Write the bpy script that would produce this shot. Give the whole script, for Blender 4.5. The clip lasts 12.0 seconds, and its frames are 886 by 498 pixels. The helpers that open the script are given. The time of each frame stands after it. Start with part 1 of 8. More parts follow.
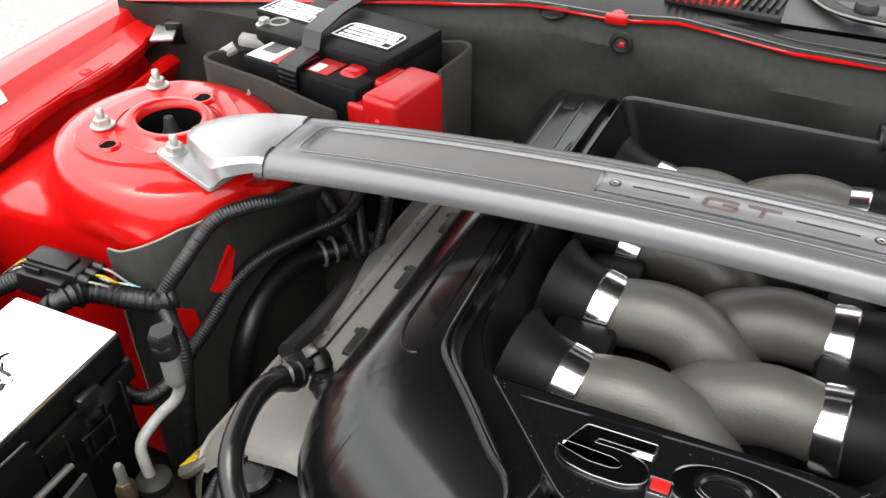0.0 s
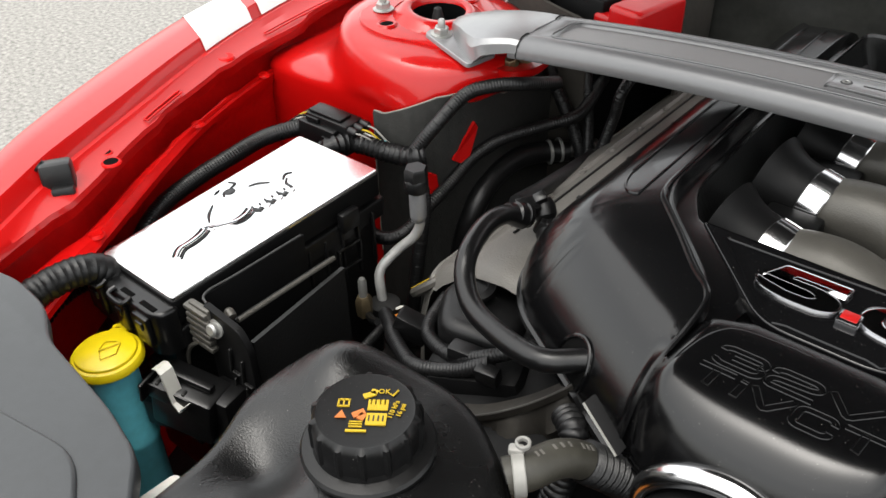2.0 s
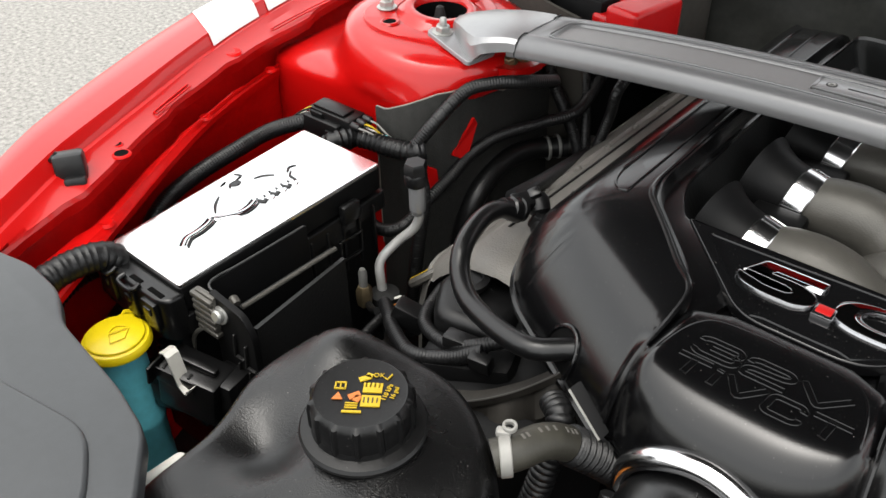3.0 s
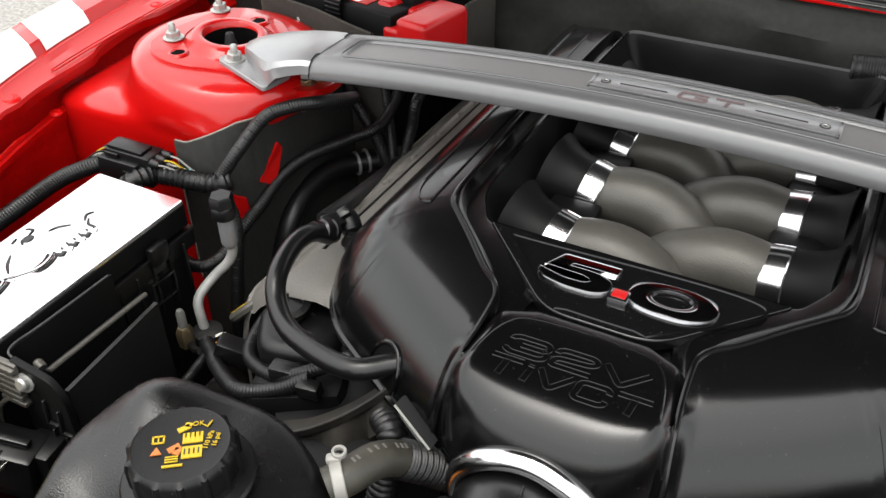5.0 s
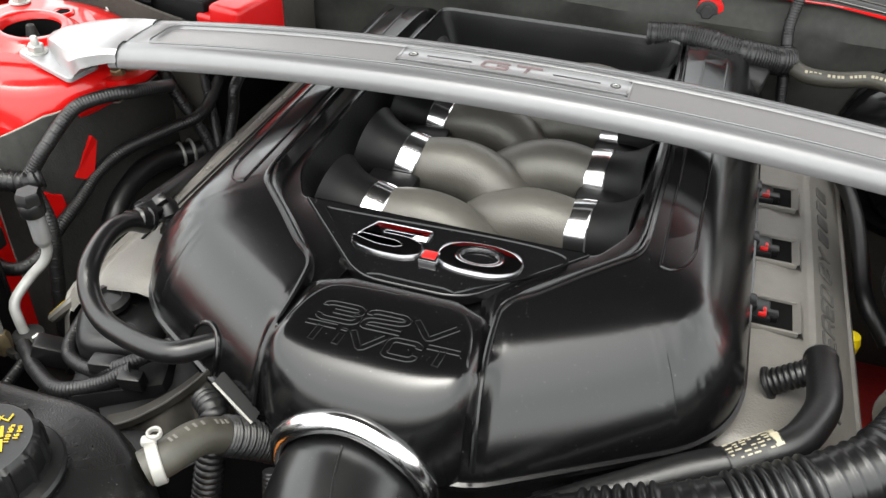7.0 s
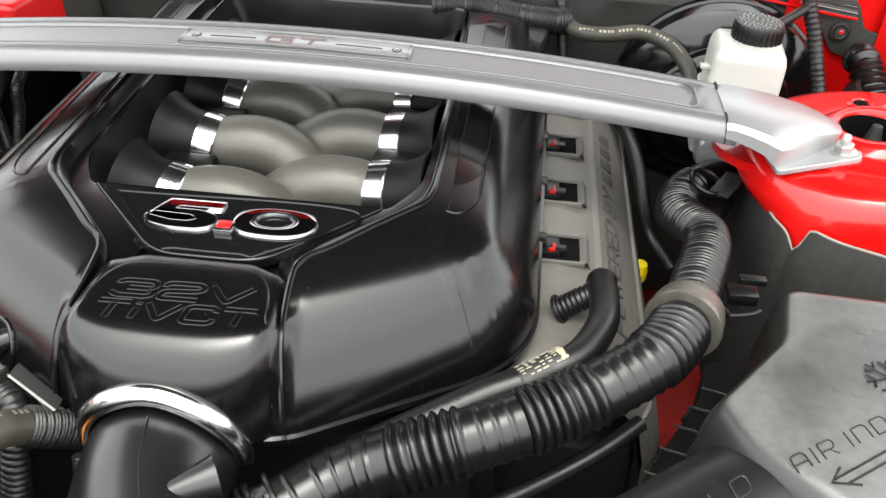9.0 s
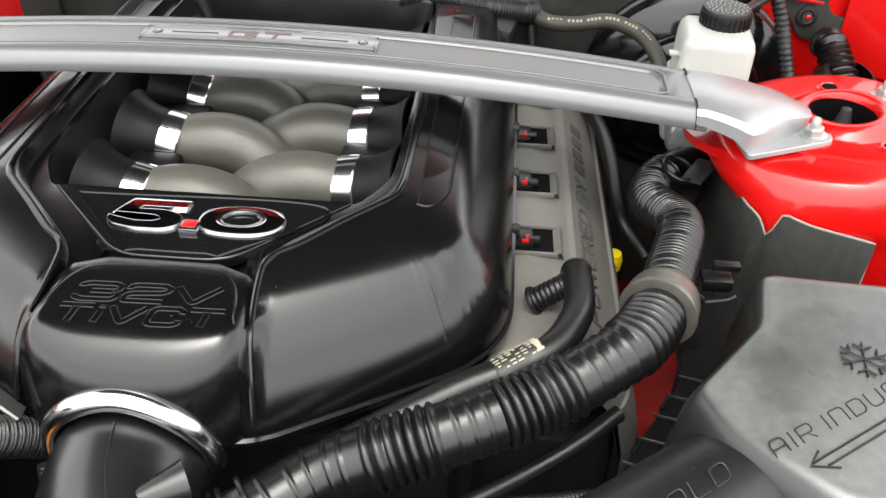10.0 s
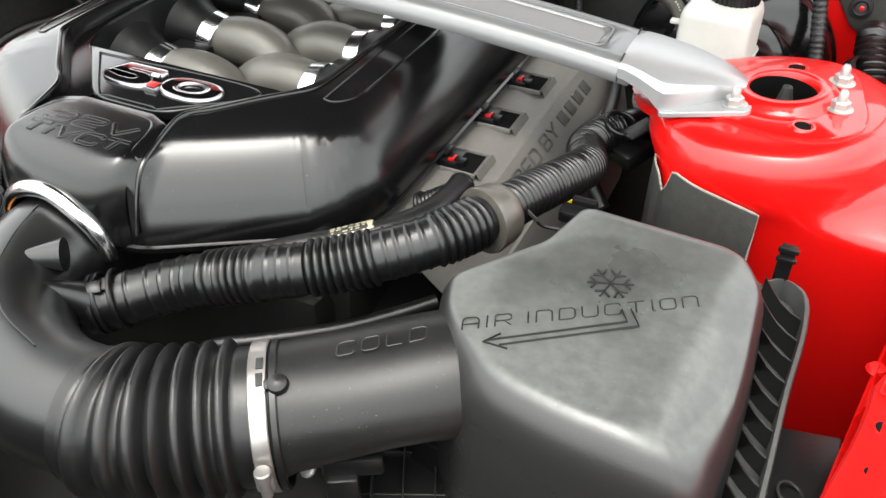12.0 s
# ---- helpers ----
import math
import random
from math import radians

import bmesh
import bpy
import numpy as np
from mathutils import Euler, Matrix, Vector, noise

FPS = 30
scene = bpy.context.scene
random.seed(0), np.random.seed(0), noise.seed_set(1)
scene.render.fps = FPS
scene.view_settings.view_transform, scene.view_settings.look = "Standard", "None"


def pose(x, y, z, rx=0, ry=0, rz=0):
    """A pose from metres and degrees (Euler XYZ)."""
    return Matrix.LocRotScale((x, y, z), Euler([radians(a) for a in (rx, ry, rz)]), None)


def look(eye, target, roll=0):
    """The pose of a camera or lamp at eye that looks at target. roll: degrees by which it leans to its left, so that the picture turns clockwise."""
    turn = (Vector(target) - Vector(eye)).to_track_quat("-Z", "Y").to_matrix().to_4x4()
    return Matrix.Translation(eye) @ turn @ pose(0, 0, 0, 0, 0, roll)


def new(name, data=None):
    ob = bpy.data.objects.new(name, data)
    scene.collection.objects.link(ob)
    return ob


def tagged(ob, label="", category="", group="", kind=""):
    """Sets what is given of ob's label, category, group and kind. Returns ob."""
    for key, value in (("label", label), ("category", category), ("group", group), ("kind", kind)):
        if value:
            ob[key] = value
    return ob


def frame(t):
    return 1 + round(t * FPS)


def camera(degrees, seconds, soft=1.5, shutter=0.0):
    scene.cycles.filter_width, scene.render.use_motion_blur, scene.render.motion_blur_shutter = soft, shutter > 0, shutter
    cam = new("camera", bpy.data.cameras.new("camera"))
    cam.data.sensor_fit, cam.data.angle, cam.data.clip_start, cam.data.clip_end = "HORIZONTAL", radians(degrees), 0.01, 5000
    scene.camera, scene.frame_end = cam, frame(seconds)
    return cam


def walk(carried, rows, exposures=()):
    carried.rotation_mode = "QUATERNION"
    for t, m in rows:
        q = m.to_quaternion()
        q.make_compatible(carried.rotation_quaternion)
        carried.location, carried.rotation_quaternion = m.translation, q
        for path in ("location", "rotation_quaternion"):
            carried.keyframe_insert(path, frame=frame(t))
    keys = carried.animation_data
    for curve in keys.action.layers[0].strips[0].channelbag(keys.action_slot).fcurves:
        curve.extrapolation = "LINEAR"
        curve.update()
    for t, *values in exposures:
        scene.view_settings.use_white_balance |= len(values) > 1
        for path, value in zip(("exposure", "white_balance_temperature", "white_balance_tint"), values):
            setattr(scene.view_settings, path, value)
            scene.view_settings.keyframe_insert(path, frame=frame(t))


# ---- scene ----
cam = camera(55.1, 12.0)
PATH = [
    (0, (0.019, -0.58, 1.29), (-0.659, 0.877, 0.098), -0.7),
    (0.5, (0.02, -0.606, 1.283), (-0.798, 0.792, 0.109), -1.1),
    (1, (0.033, -0.64, 1.262), (-0.882, 0.712, 0.107), -1.3),
    (1.5, (0.048, -0.699, 1.25), (-0.964, 0.599, 0.114), -1.5),
    (2, (0.071, -0.725, 1.247), (-0.983, 0.495, 0.063), -1.4),
    (2.5, (0.083, -0.727, 1.259), (-0.976, 0.48, 0.066), -1.0),
    (3, (0.092, -0.737, 1.263), (-0.966, 0.466, 0.066), -1.0),
    (3.5, (0.107, -0.726, 1.274), (-0.839, 0.561, 0.071), -1.6),
    (3.7, (0.107, -0.722, 1.278), (-0.765, 0.612, 0.07), -0.8),
    (5.5, (0.113, -0.723, 1.272), (-0.629, 0.705, 0.084), -0.4),
    (6, (0.129, -0.717, 1.269), (-0.574, 0.723, 0.073), -0.4),
    (6.5, (0.139, -0.722, 1.274), (-0.452, 0.769, 0.08), 0.9),
    (7, (0.158, -0.726, 1.268), (-0.31, 0.807, 0.072), 1.7),
    (7.2, (0.162, -0.727, 1.266), (-0.257, 0.819, 0.068), 1.8),
    (8.8, (0.206, -0.756, 1.264), (0.053, 0.84, 0.069), 2.4),
    (9, (0.21, -0.754, 1.261), (0.08, 0.845, 0.066), 2.6),
    (9.5, (0.227, -0.745, 1.259), (0.143, 0.855, 0.063), 2.7),
    (10, (0.214, -0.747, 1.253), (0.138, 0.852, 0.054), 2.2),
    (10.5, (0.22, -0.756, 1.25), (0.133, 0.839, 0.047), 1.9),
    (11, (0.295, -0.757, 1.256), (0.031, 0.797, 0.025), 3.3),
    (11.5, (0.411, -0.759, 1.252), (-0.182, 0.695, 0.013), 0.7),
    (12, (0.563, -0.797, 1.265), (-0.091, 0.631, 0.027), 0.4),
]
walk(cam, [(t, look(eye, target, roll)) for t, eye, target, roll in PATH], [(0.0, 1.80, 6750, 8), (0.5, 1.40, 6750, 8), (1.5, 1.26, 6750, 8), (2.5, 1.15, 6750, 8), (3.5, 1.33, 6750, 8), (5.5, 1.37, 6750, 8), (6.5, 1.75, 6750, 6), (7.0, 2.10, 6750, 6), (9.0, 2.20, 6750, 6), (10.0, 2.10, 6750, 6), (11.0, 2.20, 6750, 6), (12.0, 2.22, 6750, 6)])

# ---- light ----
world = bpy.data.worlds.new("sky")
scene.world = world
world.use_nodes = True
wn, wl = world.node_tree.nodes, world.node_tree.links
sky = wn.new("ShaderNodeTexSky")
sky.sky_type = 'NISHITA'
sky.sun_disc = False
sky.sun_elevation, sky.sun_rotation = radians(80), radians(190)
sky.dust_density, sky.ozone_density = 3.0, 0.5
pale = wn.new("ShaderNodeHueSaturation")
pale.inputs["Saturation"].default_value = 0.16
wl.new(sky.outputs["Color"], pale.inputs["Color"])
wl.new(pale.outputs["Color"], wn["Background"].inputs["Color"])
wn["Background"].inputs["Strength"].default_value = 0.24
sun = new("sun", bpy.data.lights.new("sun", 'SUN'))
sun.data.energy, sun.data.angle, sun.data.color = 0.5, radians(110), (1.0, 0.99, 0.97)
sun.matrix_world = look((-0.10, -0.6, 4.2), (0, 0, 0.8))


# ---- materials ----
def mat(name, color, rough=0.5, metal=0.0, var=0.15, big=6.0, fine=120.0, bump=0.0, bump_scale=300.0, coat=0.0, spec=0.5, rvar=0.08, speck=0.0, island=0.0):
    """A principled surface with stains at a large scale, grain at a small one and a fine relief."""
    m = bpy.data.materials.new(name)
    m.use_nodes = True
    n, l = m.node_tree.nodes, m.node_tree.links
    b = n["Principled BSDF"]
    b.inputs["Metallic"].default_value = metal
    b.inputs["Specular IOR Level"].default_value = spec
    b.inputs["Coat Weight"].default_value = coat
    b.inputs["Coat Roughness"].default_value = 0.04
    co = n.new("ShaderNodeTexCoord")
    a, f = n.new("ShaderNodeTexNoise"), n.new("ShaderNodeTexNoise")
    a.inputs["Scale"].default_value, f.inputs["Scale"].default_value = big, fine
    a.inputs["Detail"].default_value, f.inputs["Detail"].default_value = 5.0, 3.0
    for t in (a, f):
        l.new(co.outputs["Object"], t.inputs["Vector"])
    mix = n.new("ShaderNodeMath")
    mix.operation = 'MULTIPLY_ADD'
    l.new(f.outputs["Fac"], mix.inputs[0])
    mix.inputs[1].default_value = 0.5
    l.new(a.outputs["Fac"], mix.inputs[2])
    ramp = n.new("ShaderNodeMapRange")
    ramp.inputs["From Min"].default_value, ramp.inputs["From Max"].default_value = 0.45, 1.05
    l.new(mix.outputs[0], ramp.inputs["Value"])
    cm = n.new("ShaderNodeMix")
    cm.data_type = 'RGBA'
    cm.inputs[6].default_value = (*[c * (1 - var) for c in color], 1)
    cm.inputs[7].default_value = (*[min(1.0, c * (1 + var)) for c in color], 1)
    l.new(ramp.outputs["Result"], cm.inputs[0])
    last = cm.outputs[2]
    if speck:
        s, sr, sm = n.new("ShaderNodeTexNoise"), n.new("ShaderNodeMapRange"), n.new("ShaderNodeMix")
        s.inputs["Scale"].default_value, s.inputs["Detail"].default_value = 900.0, 1.0
        l.new(co.outputs["Object"], s.inputs["Vector"])
        sr.inputs["From Min"].default_value, sr.inputs["From Max"].default_value = 0.76, 0.80
        sr.inputs["To Max"].default_value = speck
        l.new(s.outputs["Fac"], sr.inputs["Value"])
        sm.data_type = 'RGBA'
        l.new(sr.outputs["Result"], sm.inputs[0])
        l.new(last, sm.inputs[6])
        sm.inputs[7].default_value = (0.45, 0.43, 0.4, 1)
        last = sm.outputs[2]
    l.new(last, b.inputs["Base Color"])
    rr = n.new("ShaderNodeMapRange")
    rr.inputs["To Min"].default_value, rr.inputs["To Max"].default_value = max(0.02, rough - rvar), min(1.0, rough + rvar)
    l.new(a.outputs["Fac"], rr.inputs["Value"])
    l.new(rr.outputs["Result"], b.inputs["Roughness"])
    if bump:
        g, bp = n.new("ShaderNodeTexNoise"), n.new("ShaderNodeBump")
        g.inputs["Scale"].default_value, g.inputs["Detail"].default_value = bump_scale, 2.0
        l.new(co.outputs["Object"], g.inputs["Vector"])
        l.new(g.outputs["Fac"], bp.inputs["Height"])
        bp.inputs["Strength"].default_value, bp.inputs["Distance"].default_value = bump, 0.0006
        l.new(bp.outputs["Normal"], b.inputs["Normal"])
    return m


RED = mat("red_paint", (0.40, 0.0030, 0.0030), 0.30, var=0.06, big=4, coat=0.6, spec=0.2, bump=0.05, bump_scale=60, rvar=0.05)
REDCLEAR = mat("clear_coated_red", (0.37, 0.0035, 0.0035), 0.34, var=0.05, big=4, coat=0.42, spec=0.22, bump=0.04, bump_scale=60, rvar=0.05)
REDDUST = mat("red_inner_paint", (0.50, 0.0035, 0.0035), 0.36, var=0.22, big=14, coat=0.06, spec=0.12, speck=0.12, bump=0.14, bump_scale=40, rvar=0.12)
# Darkened copy of the red paint, deep shade put into the colour.
REDSHADE = mat("shaded_red_paint", (0.12, 0.006, 0.005), 0.55, var=0.45, big=18, coat=0.0, spec=0.15, bump=0.3, bump_scale=120)
REDPLASTIC = mat("red_plastic", (0.36, 0.005, 0.006), 0.30, var=0.08, bump=0.1, bump_scale=200, spec=0.35)
WHITE = mat("white_stripe", (0.70, 0.70, 0.69), 0.3, var=0.03, coat=0.6)
COVER = mat("grained_black_plastic", (0.0020, 0.0020, 0.0022), 0.20, var=0.25, bump=0.05, bump_scale=900, spec=0.47, rvar=0.04, speck=0.25)
GLOSS = mat("gloss_black_plastic", (0.0035, 0.0035, 0.0038), 0.13, spec=0.42, var=0.2, bump=0.03, bump_scale=700, rvar=0.04, speck=0.3)
BLACK = mat("black_plastic", (0.0036, 0.0036, 0.0038), 0.36, var=0.3, bump=0.15, bump_scale=350, speck=0.2, spec=0.32)
TANKBLACK = mat("grained_tank_plastic", (0.0030, 0.0030, 0.0031), 0.27, var=0.3, big=14, bump=0.55, bump_scale=850, speck=0.35, spec=0.45, rvar=0.07)
DULL = mat("dusty_black_plastic", (0.008, 0.008, 0.008), 0.48, spec=0.35, var=0.35, big=12, bump=0.4, bump_scale=300, speck=0.3)
DUCT = mat("satin_moulded_plastic", (0.0030, 0.0030, 0.0032), 0.31, var=0.3, big=10, bump=0.08, bump_scale=800, speck=0.2, spec=0.55, rvar=0.06)
AIRBOX = mat("grey_black_grained_plastic", (0.007, 0.007, 0.007), 0.34, var=0.3, big=9, bump=0.16, bump_scale=1100, speck=0.3, rvar=0.08, spec=0.28)
PANEL = mat("satin_grey_panel", (0.030, 0.0325, 0.035), 0.38, var=0.2, big=8, bump=0.1, bump_scale=900)
CLAMPSTEEL = mat("bright_band_steel", (0.27, 0.255, 0.245), 0.30, 0.75, var=0.25, big=30)
RUBBER = mat("rubber", (0.004, 0.004, 0.0042), 0.38, spec=0.4, var=0.3, big=20, bump=0.3, bump_scale=200)
LOOM = mat("loom_plastic", (0.005, 0.005, 0.0053), 0.42, spec=0.4, var=0.3, bump=0.2)
HOSE = mat("ribbed_hose_plastic", (0.0034, 0.0034, 0.0036), 0.30, var=0.3, bump=0.12, spec=0.42)
# Darker than the casting, so the letters carry their relief's shade in colour.
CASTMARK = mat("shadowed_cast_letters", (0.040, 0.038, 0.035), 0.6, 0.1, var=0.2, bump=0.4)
TRAY = mat("grey_tray_plastic", (0.035, 0.036, 0.035), 0.45, var=0.3, bump=0.3)
TAPE = mat("cloth_tape", (0.005, 0.005, 0.0053), 0.42, spec=0.4, var=0.3, bump=0.6, bump_scale=500)
FELT = mat("grey_felt", (0.024, 0.024, 0.0225), 0.9, var=0.35, big=7, bump=0.9, bump_scale=420, spec=0.2)
WRAP = mat("brown_grey_felt", (0.034, 0.031, 0.027), 0.85, var=0.3, big=9, bump=0.5, bump_scale=300, spec=0.2)
LINING = mat("firewall_lining", (0.0142, 0.0146, 0.0122), 0.66, var=0.6, big=9, bump=0.9, bump_scale=70, spec=0.35)
SILVER = mat("silver_paint", (0.138, 0.139, 0.142), 0.31, 0.40, var=0.05, bump=0.1, bump_scale=900, rvar=0.05)
CAST = mat("cast_silver", (0.265, 0.266, 0.271), 0.30, 0.5, var=0.06, bump=0.15, bump_scale=250)
WELL = mat("grey_black_plastic", (0.0065, 0.0068, 0.0068), 0.36, spec=0.35, var=0.25, big=12, bump=0.3, bump_scale=400, speck=0.2)
GREYPAD = mat("warm_grey_paint", (0.130, 0.124, 0.123), 0.37, 0.35, var=0.06, bump=0.2, bump_scale=900)
PLATELET = mat("red_grey_enamel", (0.12, 0.078, 0.078), 0.4, 0.3, var=0.1)
RUNNER = mat("grey_runner_paint", (0.0754, 0.0711, 0.0623), 0.42, 0.30, var=0.12, bump=0.4, bump_scale=700)
VALVE = mat("grey_cast_cover", (0.125, 0.118, 0.107), 0.5, 0.25, var=0.12, bump=0.6, bump_scale=500)
ALLOY = mat("raw_alloy", (0.105, 0.10, 0.094), 0.48, 0.7, var=0.25, big=14, bump=0.5, bump_scale=160)
PIPE = mat("pale_aluminium", (0.42, 0.42, 0.41), 0.42, 0.4, var=0.15, big=30, bump=0.2)
CHROME = mat("chrome", (0.9, 0.9, 0.91), 0.05, 1.0, var=0.01, rvar=0.02)
SATINCHROME = mat("satin_chrome", (0.72, 0.72, 0.73), 0.17, 1.0, var=0.03, rvar=0.03)
BADGECHROME = mat("badge_chrome", (0.34, 0.34, 0.35), 0.20, 1.0, var=0.03, rvar=0.03)
DARKCHROME = mat("dark_chrome", (0.46, 0.46, 0.47), 0.06, 1.0, var=0.02, rvar=0.02)
POLISHED = mat("polished_lid", (0.86, 0.86, 0.86), 0.20, 1.0, var=0.02, rvar=0.03)
STEEL = mat("zinc_steel", (0.36, 0.36, 0.345), 0.38, 0.7, var=0.2, big=40)
TAN = mat("yellowed_zinc", (0.22, 0.17, 0.10), 0.45, 0.8, var=0.3, big=50)
YELLOW = mat("yellow_plastic", (0.66, 0.50, 0.006), 0.4, var=0.08, bump=0.2)
YINK = mat("yellow_ink", (0.42, 0.28, 0.006), 0.5, var=0.1)
OINK = mat("orange_ink", (0.42, 0.12, 0.02), 0.5, var=0.1)
BLUE = mat("blue_fluid_plastic", (0.15, 0.60, 0.70), 0.30, var=0.2, big=20)
GREYPLASTIC = mat("pale_grey_plastic", (0.22, 0.215, 0.20), 0.45, var=0.2, big=40)
OFFWHITE = mat("white_plastic", (0.50, 0.49, 0.45), 0.45, var=0.1, big=25)
BOTTLE = mat("milky_plastic", (0.34, 0.336, 0.315), 0.35, var=0.06, big=18)
PALEEDGE = mat("pale_cut_edge", (0.20, 0.185, 0.16), 0.8, var=0.2)
LABELW = mat("white_label", (0.75, 0.75, 0.74), 0.5, var=0.03)
LABELR = mat("red_label", (0.30, 0.012, 0.01), 0.5, var=0.05)
INK = mat("black_ink", (0.01, 0.01, 0.01), 0.5, var=0.1)
CREAM = mat("cream_label", (0.26, 0.235, 0.165), 0.5, var=0.15)
ASPHALT = mat("pale_asphalt", (0.19, 0.184, 0.171), 0.9, var=0.6, big=60, fine=190, bump=0.8, bump_scale=150)
HOOD = mat("hood_liner", (0.003, 0.003, 0.003), 0.95, var=0.3, bump=0.5, spec=0.2)


def dust_and_shade(name, dust, bare, rough=0.34, spec=0.45):
    """Grained black plastic, dusty; level faces paler and slopes darker as painted shade."""
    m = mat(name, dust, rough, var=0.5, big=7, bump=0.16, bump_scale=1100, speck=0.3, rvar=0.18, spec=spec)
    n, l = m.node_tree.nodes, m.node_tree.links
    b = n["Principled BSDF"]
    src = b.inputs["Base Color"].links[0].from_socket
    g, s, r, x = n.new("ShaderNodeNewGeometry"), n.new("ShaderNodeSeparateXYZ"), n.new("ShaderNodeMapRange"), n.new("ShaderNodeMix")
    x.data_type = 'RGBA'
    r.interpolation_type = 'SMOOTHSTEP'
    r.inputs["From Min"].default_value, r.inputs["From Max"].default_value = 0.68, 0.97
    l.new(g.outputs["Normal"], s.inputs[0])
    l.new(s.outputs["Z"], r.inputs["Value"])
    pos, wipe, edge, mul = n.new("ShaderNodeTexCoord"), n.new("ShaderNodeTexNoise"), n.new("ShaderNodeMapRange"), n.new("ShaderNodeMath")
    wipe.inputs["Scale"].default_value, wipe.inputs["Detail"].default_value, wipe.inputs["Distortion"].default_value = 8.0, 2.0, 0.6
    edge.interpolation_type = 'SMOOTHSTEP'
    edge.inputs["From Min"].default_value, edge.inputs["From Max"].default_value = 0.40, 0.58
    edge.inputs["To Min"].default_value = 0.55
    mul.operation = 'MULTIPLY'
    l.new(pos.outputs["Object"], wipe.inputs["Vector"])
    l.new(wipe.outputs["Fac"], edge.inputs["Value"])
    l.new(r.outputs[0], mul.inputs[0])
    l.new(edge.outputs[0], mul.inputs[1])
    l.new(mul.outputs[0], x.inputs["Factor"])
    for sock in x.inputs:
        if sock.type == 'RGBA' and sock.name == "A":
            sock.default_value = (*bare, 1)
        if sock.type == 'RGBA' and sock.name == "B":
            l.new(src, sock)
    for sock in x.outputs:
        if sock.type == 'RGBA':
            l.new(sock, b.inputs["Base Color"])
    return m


# Dust colour plus painted shade: the box's sides are darkened by their facing.
DUSTBOX = dust_and_shade("dusty_air_box_plastic", (0.060, 0.0620, 0.0590), (0.012, 0.012, 0.012), 0.31, 0.5)
MATTE = mat("matte_black_plastic", (0.004, 0.004, 0.0042), 0.46, var=0.3, bump=0.15, bump_scale=350, spec=0.13)
# Dead black for discs and plates that paint the shade inside holes.
HOLESHADE = mat("hole_shade_black", (0.003, 0.003, 0.003), 0.95, var=0.3, spec=0.05)
BUFF = mat("buff_grey_plastic", (0.050, 0.046, 0.039), 0.36, var=0.35, big=30, bump=0.2)
DARK = mat("grimy_black", (0.004, 0.004, 0.004), 0.7, var=0.4, big=15, bump=0.4)
GLASS = mat("dark_glass", (0.03, 0.035, 0.04), 0.05, var=0.02)
REDGLOW = mat("red_connector", (0.34, 0.006, 0.006), 0.35)
ORANGE = mat("orange_plastic", (0.42, 0.13, 0.012), 0.4)
GRIMYALLOY = mat("grimy_alloy", (0.030, 0.027, 0.023), 0.55, 0.5, var=0.4, big=25, bump=0.6, bump_scale=140)
DIRTYHOSE = mat("olive_hose", (0.026, 0.024, 0.018), 0.55, var=0.35, big=30, bump=0.3)


# ---- building blocks ----
def V(*a):
    return Vector(a)


def thing(name, at, label, category, group="", kind=""):
    """An empty at the base of a thing."""
    e = new(name)
    e.location = at
    return tagged(e, label, category, group, kind)


def place(ob):
    p, loc = ob, Vector((0, 0, 0))
    while p is not None:
        loc = loc + p.location
        p = p.parent
    return loc


def mesh_of(name, bm, material, smooth=35):
    me = bpy.data.meshes.new(name)
    bmesh.ops.recalc_face_normals(bm, faces=bm.faces)
    for f in bm.faces:
        f.smooth = True
    bm.to_mesh(me)
    bm.free()
    me.set_sharp_from_angle(angle=radians(smooth))
    for m in material if isinstance(material, (list, tuple)) else (material,):
        me.materials.append(m)
    return me


def part(name, bm, material, parent=None, label="", smooth=35):
    """One mesh object made in world coordinates, under a thing or a part."""
    if parent is not None:
        bmesh.ops.translate(bm, verts=bm.verts, vec=-place(parent))
    ob = new(name, mesh_of(name, bm, material, smooth))
    if parent is not None:
        ob.parent = parent
    if label:
        ob["label"] = label
    return ob


def solo(name, bm, material, label, category, group="", kind="", smooth=35):
    """A thing that is one mesh."""
    return tagged(part(name, bm, material, None, "", smooth), label, category, group, kind)


def join(*bms):
    out = bmesh.new()
    for b in bms:
        me = bpy.data.meshes.new("tmp")
        b.to_mesh(me)
        b.free()
        out.from_mesh(me)
        bpy.data.meshes.remove(me)
    return out


def moved(bm, m):
    bmesh.ops.transform(bm, matrix=m, verts=bm.verts)
    return bm


def box(c, s, bevel=0.002, rot=(0, 0, 0), seg=2):
    bm = bmesh.new()
    bmesh.ops.create_cube(bm, size=1.0)
    bmesh.ops.scale(bm, vec=s, verts=bm.verts)
    if bevel:
        bmesh.ops.bevel(bm, geom=bm.edges[:], offset=min(bevel, min(s) * 0.45), segments=seg, profile=0.5, affect='EDGES')
    return moved(bm, pose(*c, *rot))


def loft(rings, caps=(True, True), closed=True):
    """Rings of equally many points, joined by quads."""
    bm = bmesh.new()
    vs = [[bm.verts.new(p) for p in r] for r in rings]
    n = len(vs[0])
    for a, b in zip(vs[:-1], vs[1:]):
        for i in range(n if closed else n - 1):
            j = (i + 1) % n
            bm.faces.new((a[i], a[j], b[j], b[i]))
    if closed and caps[0]:
        bm.faces.new(vs[0][::-1])
    if closed and caps[1]:
        bm.faces.new(vs[-1])
    return bm


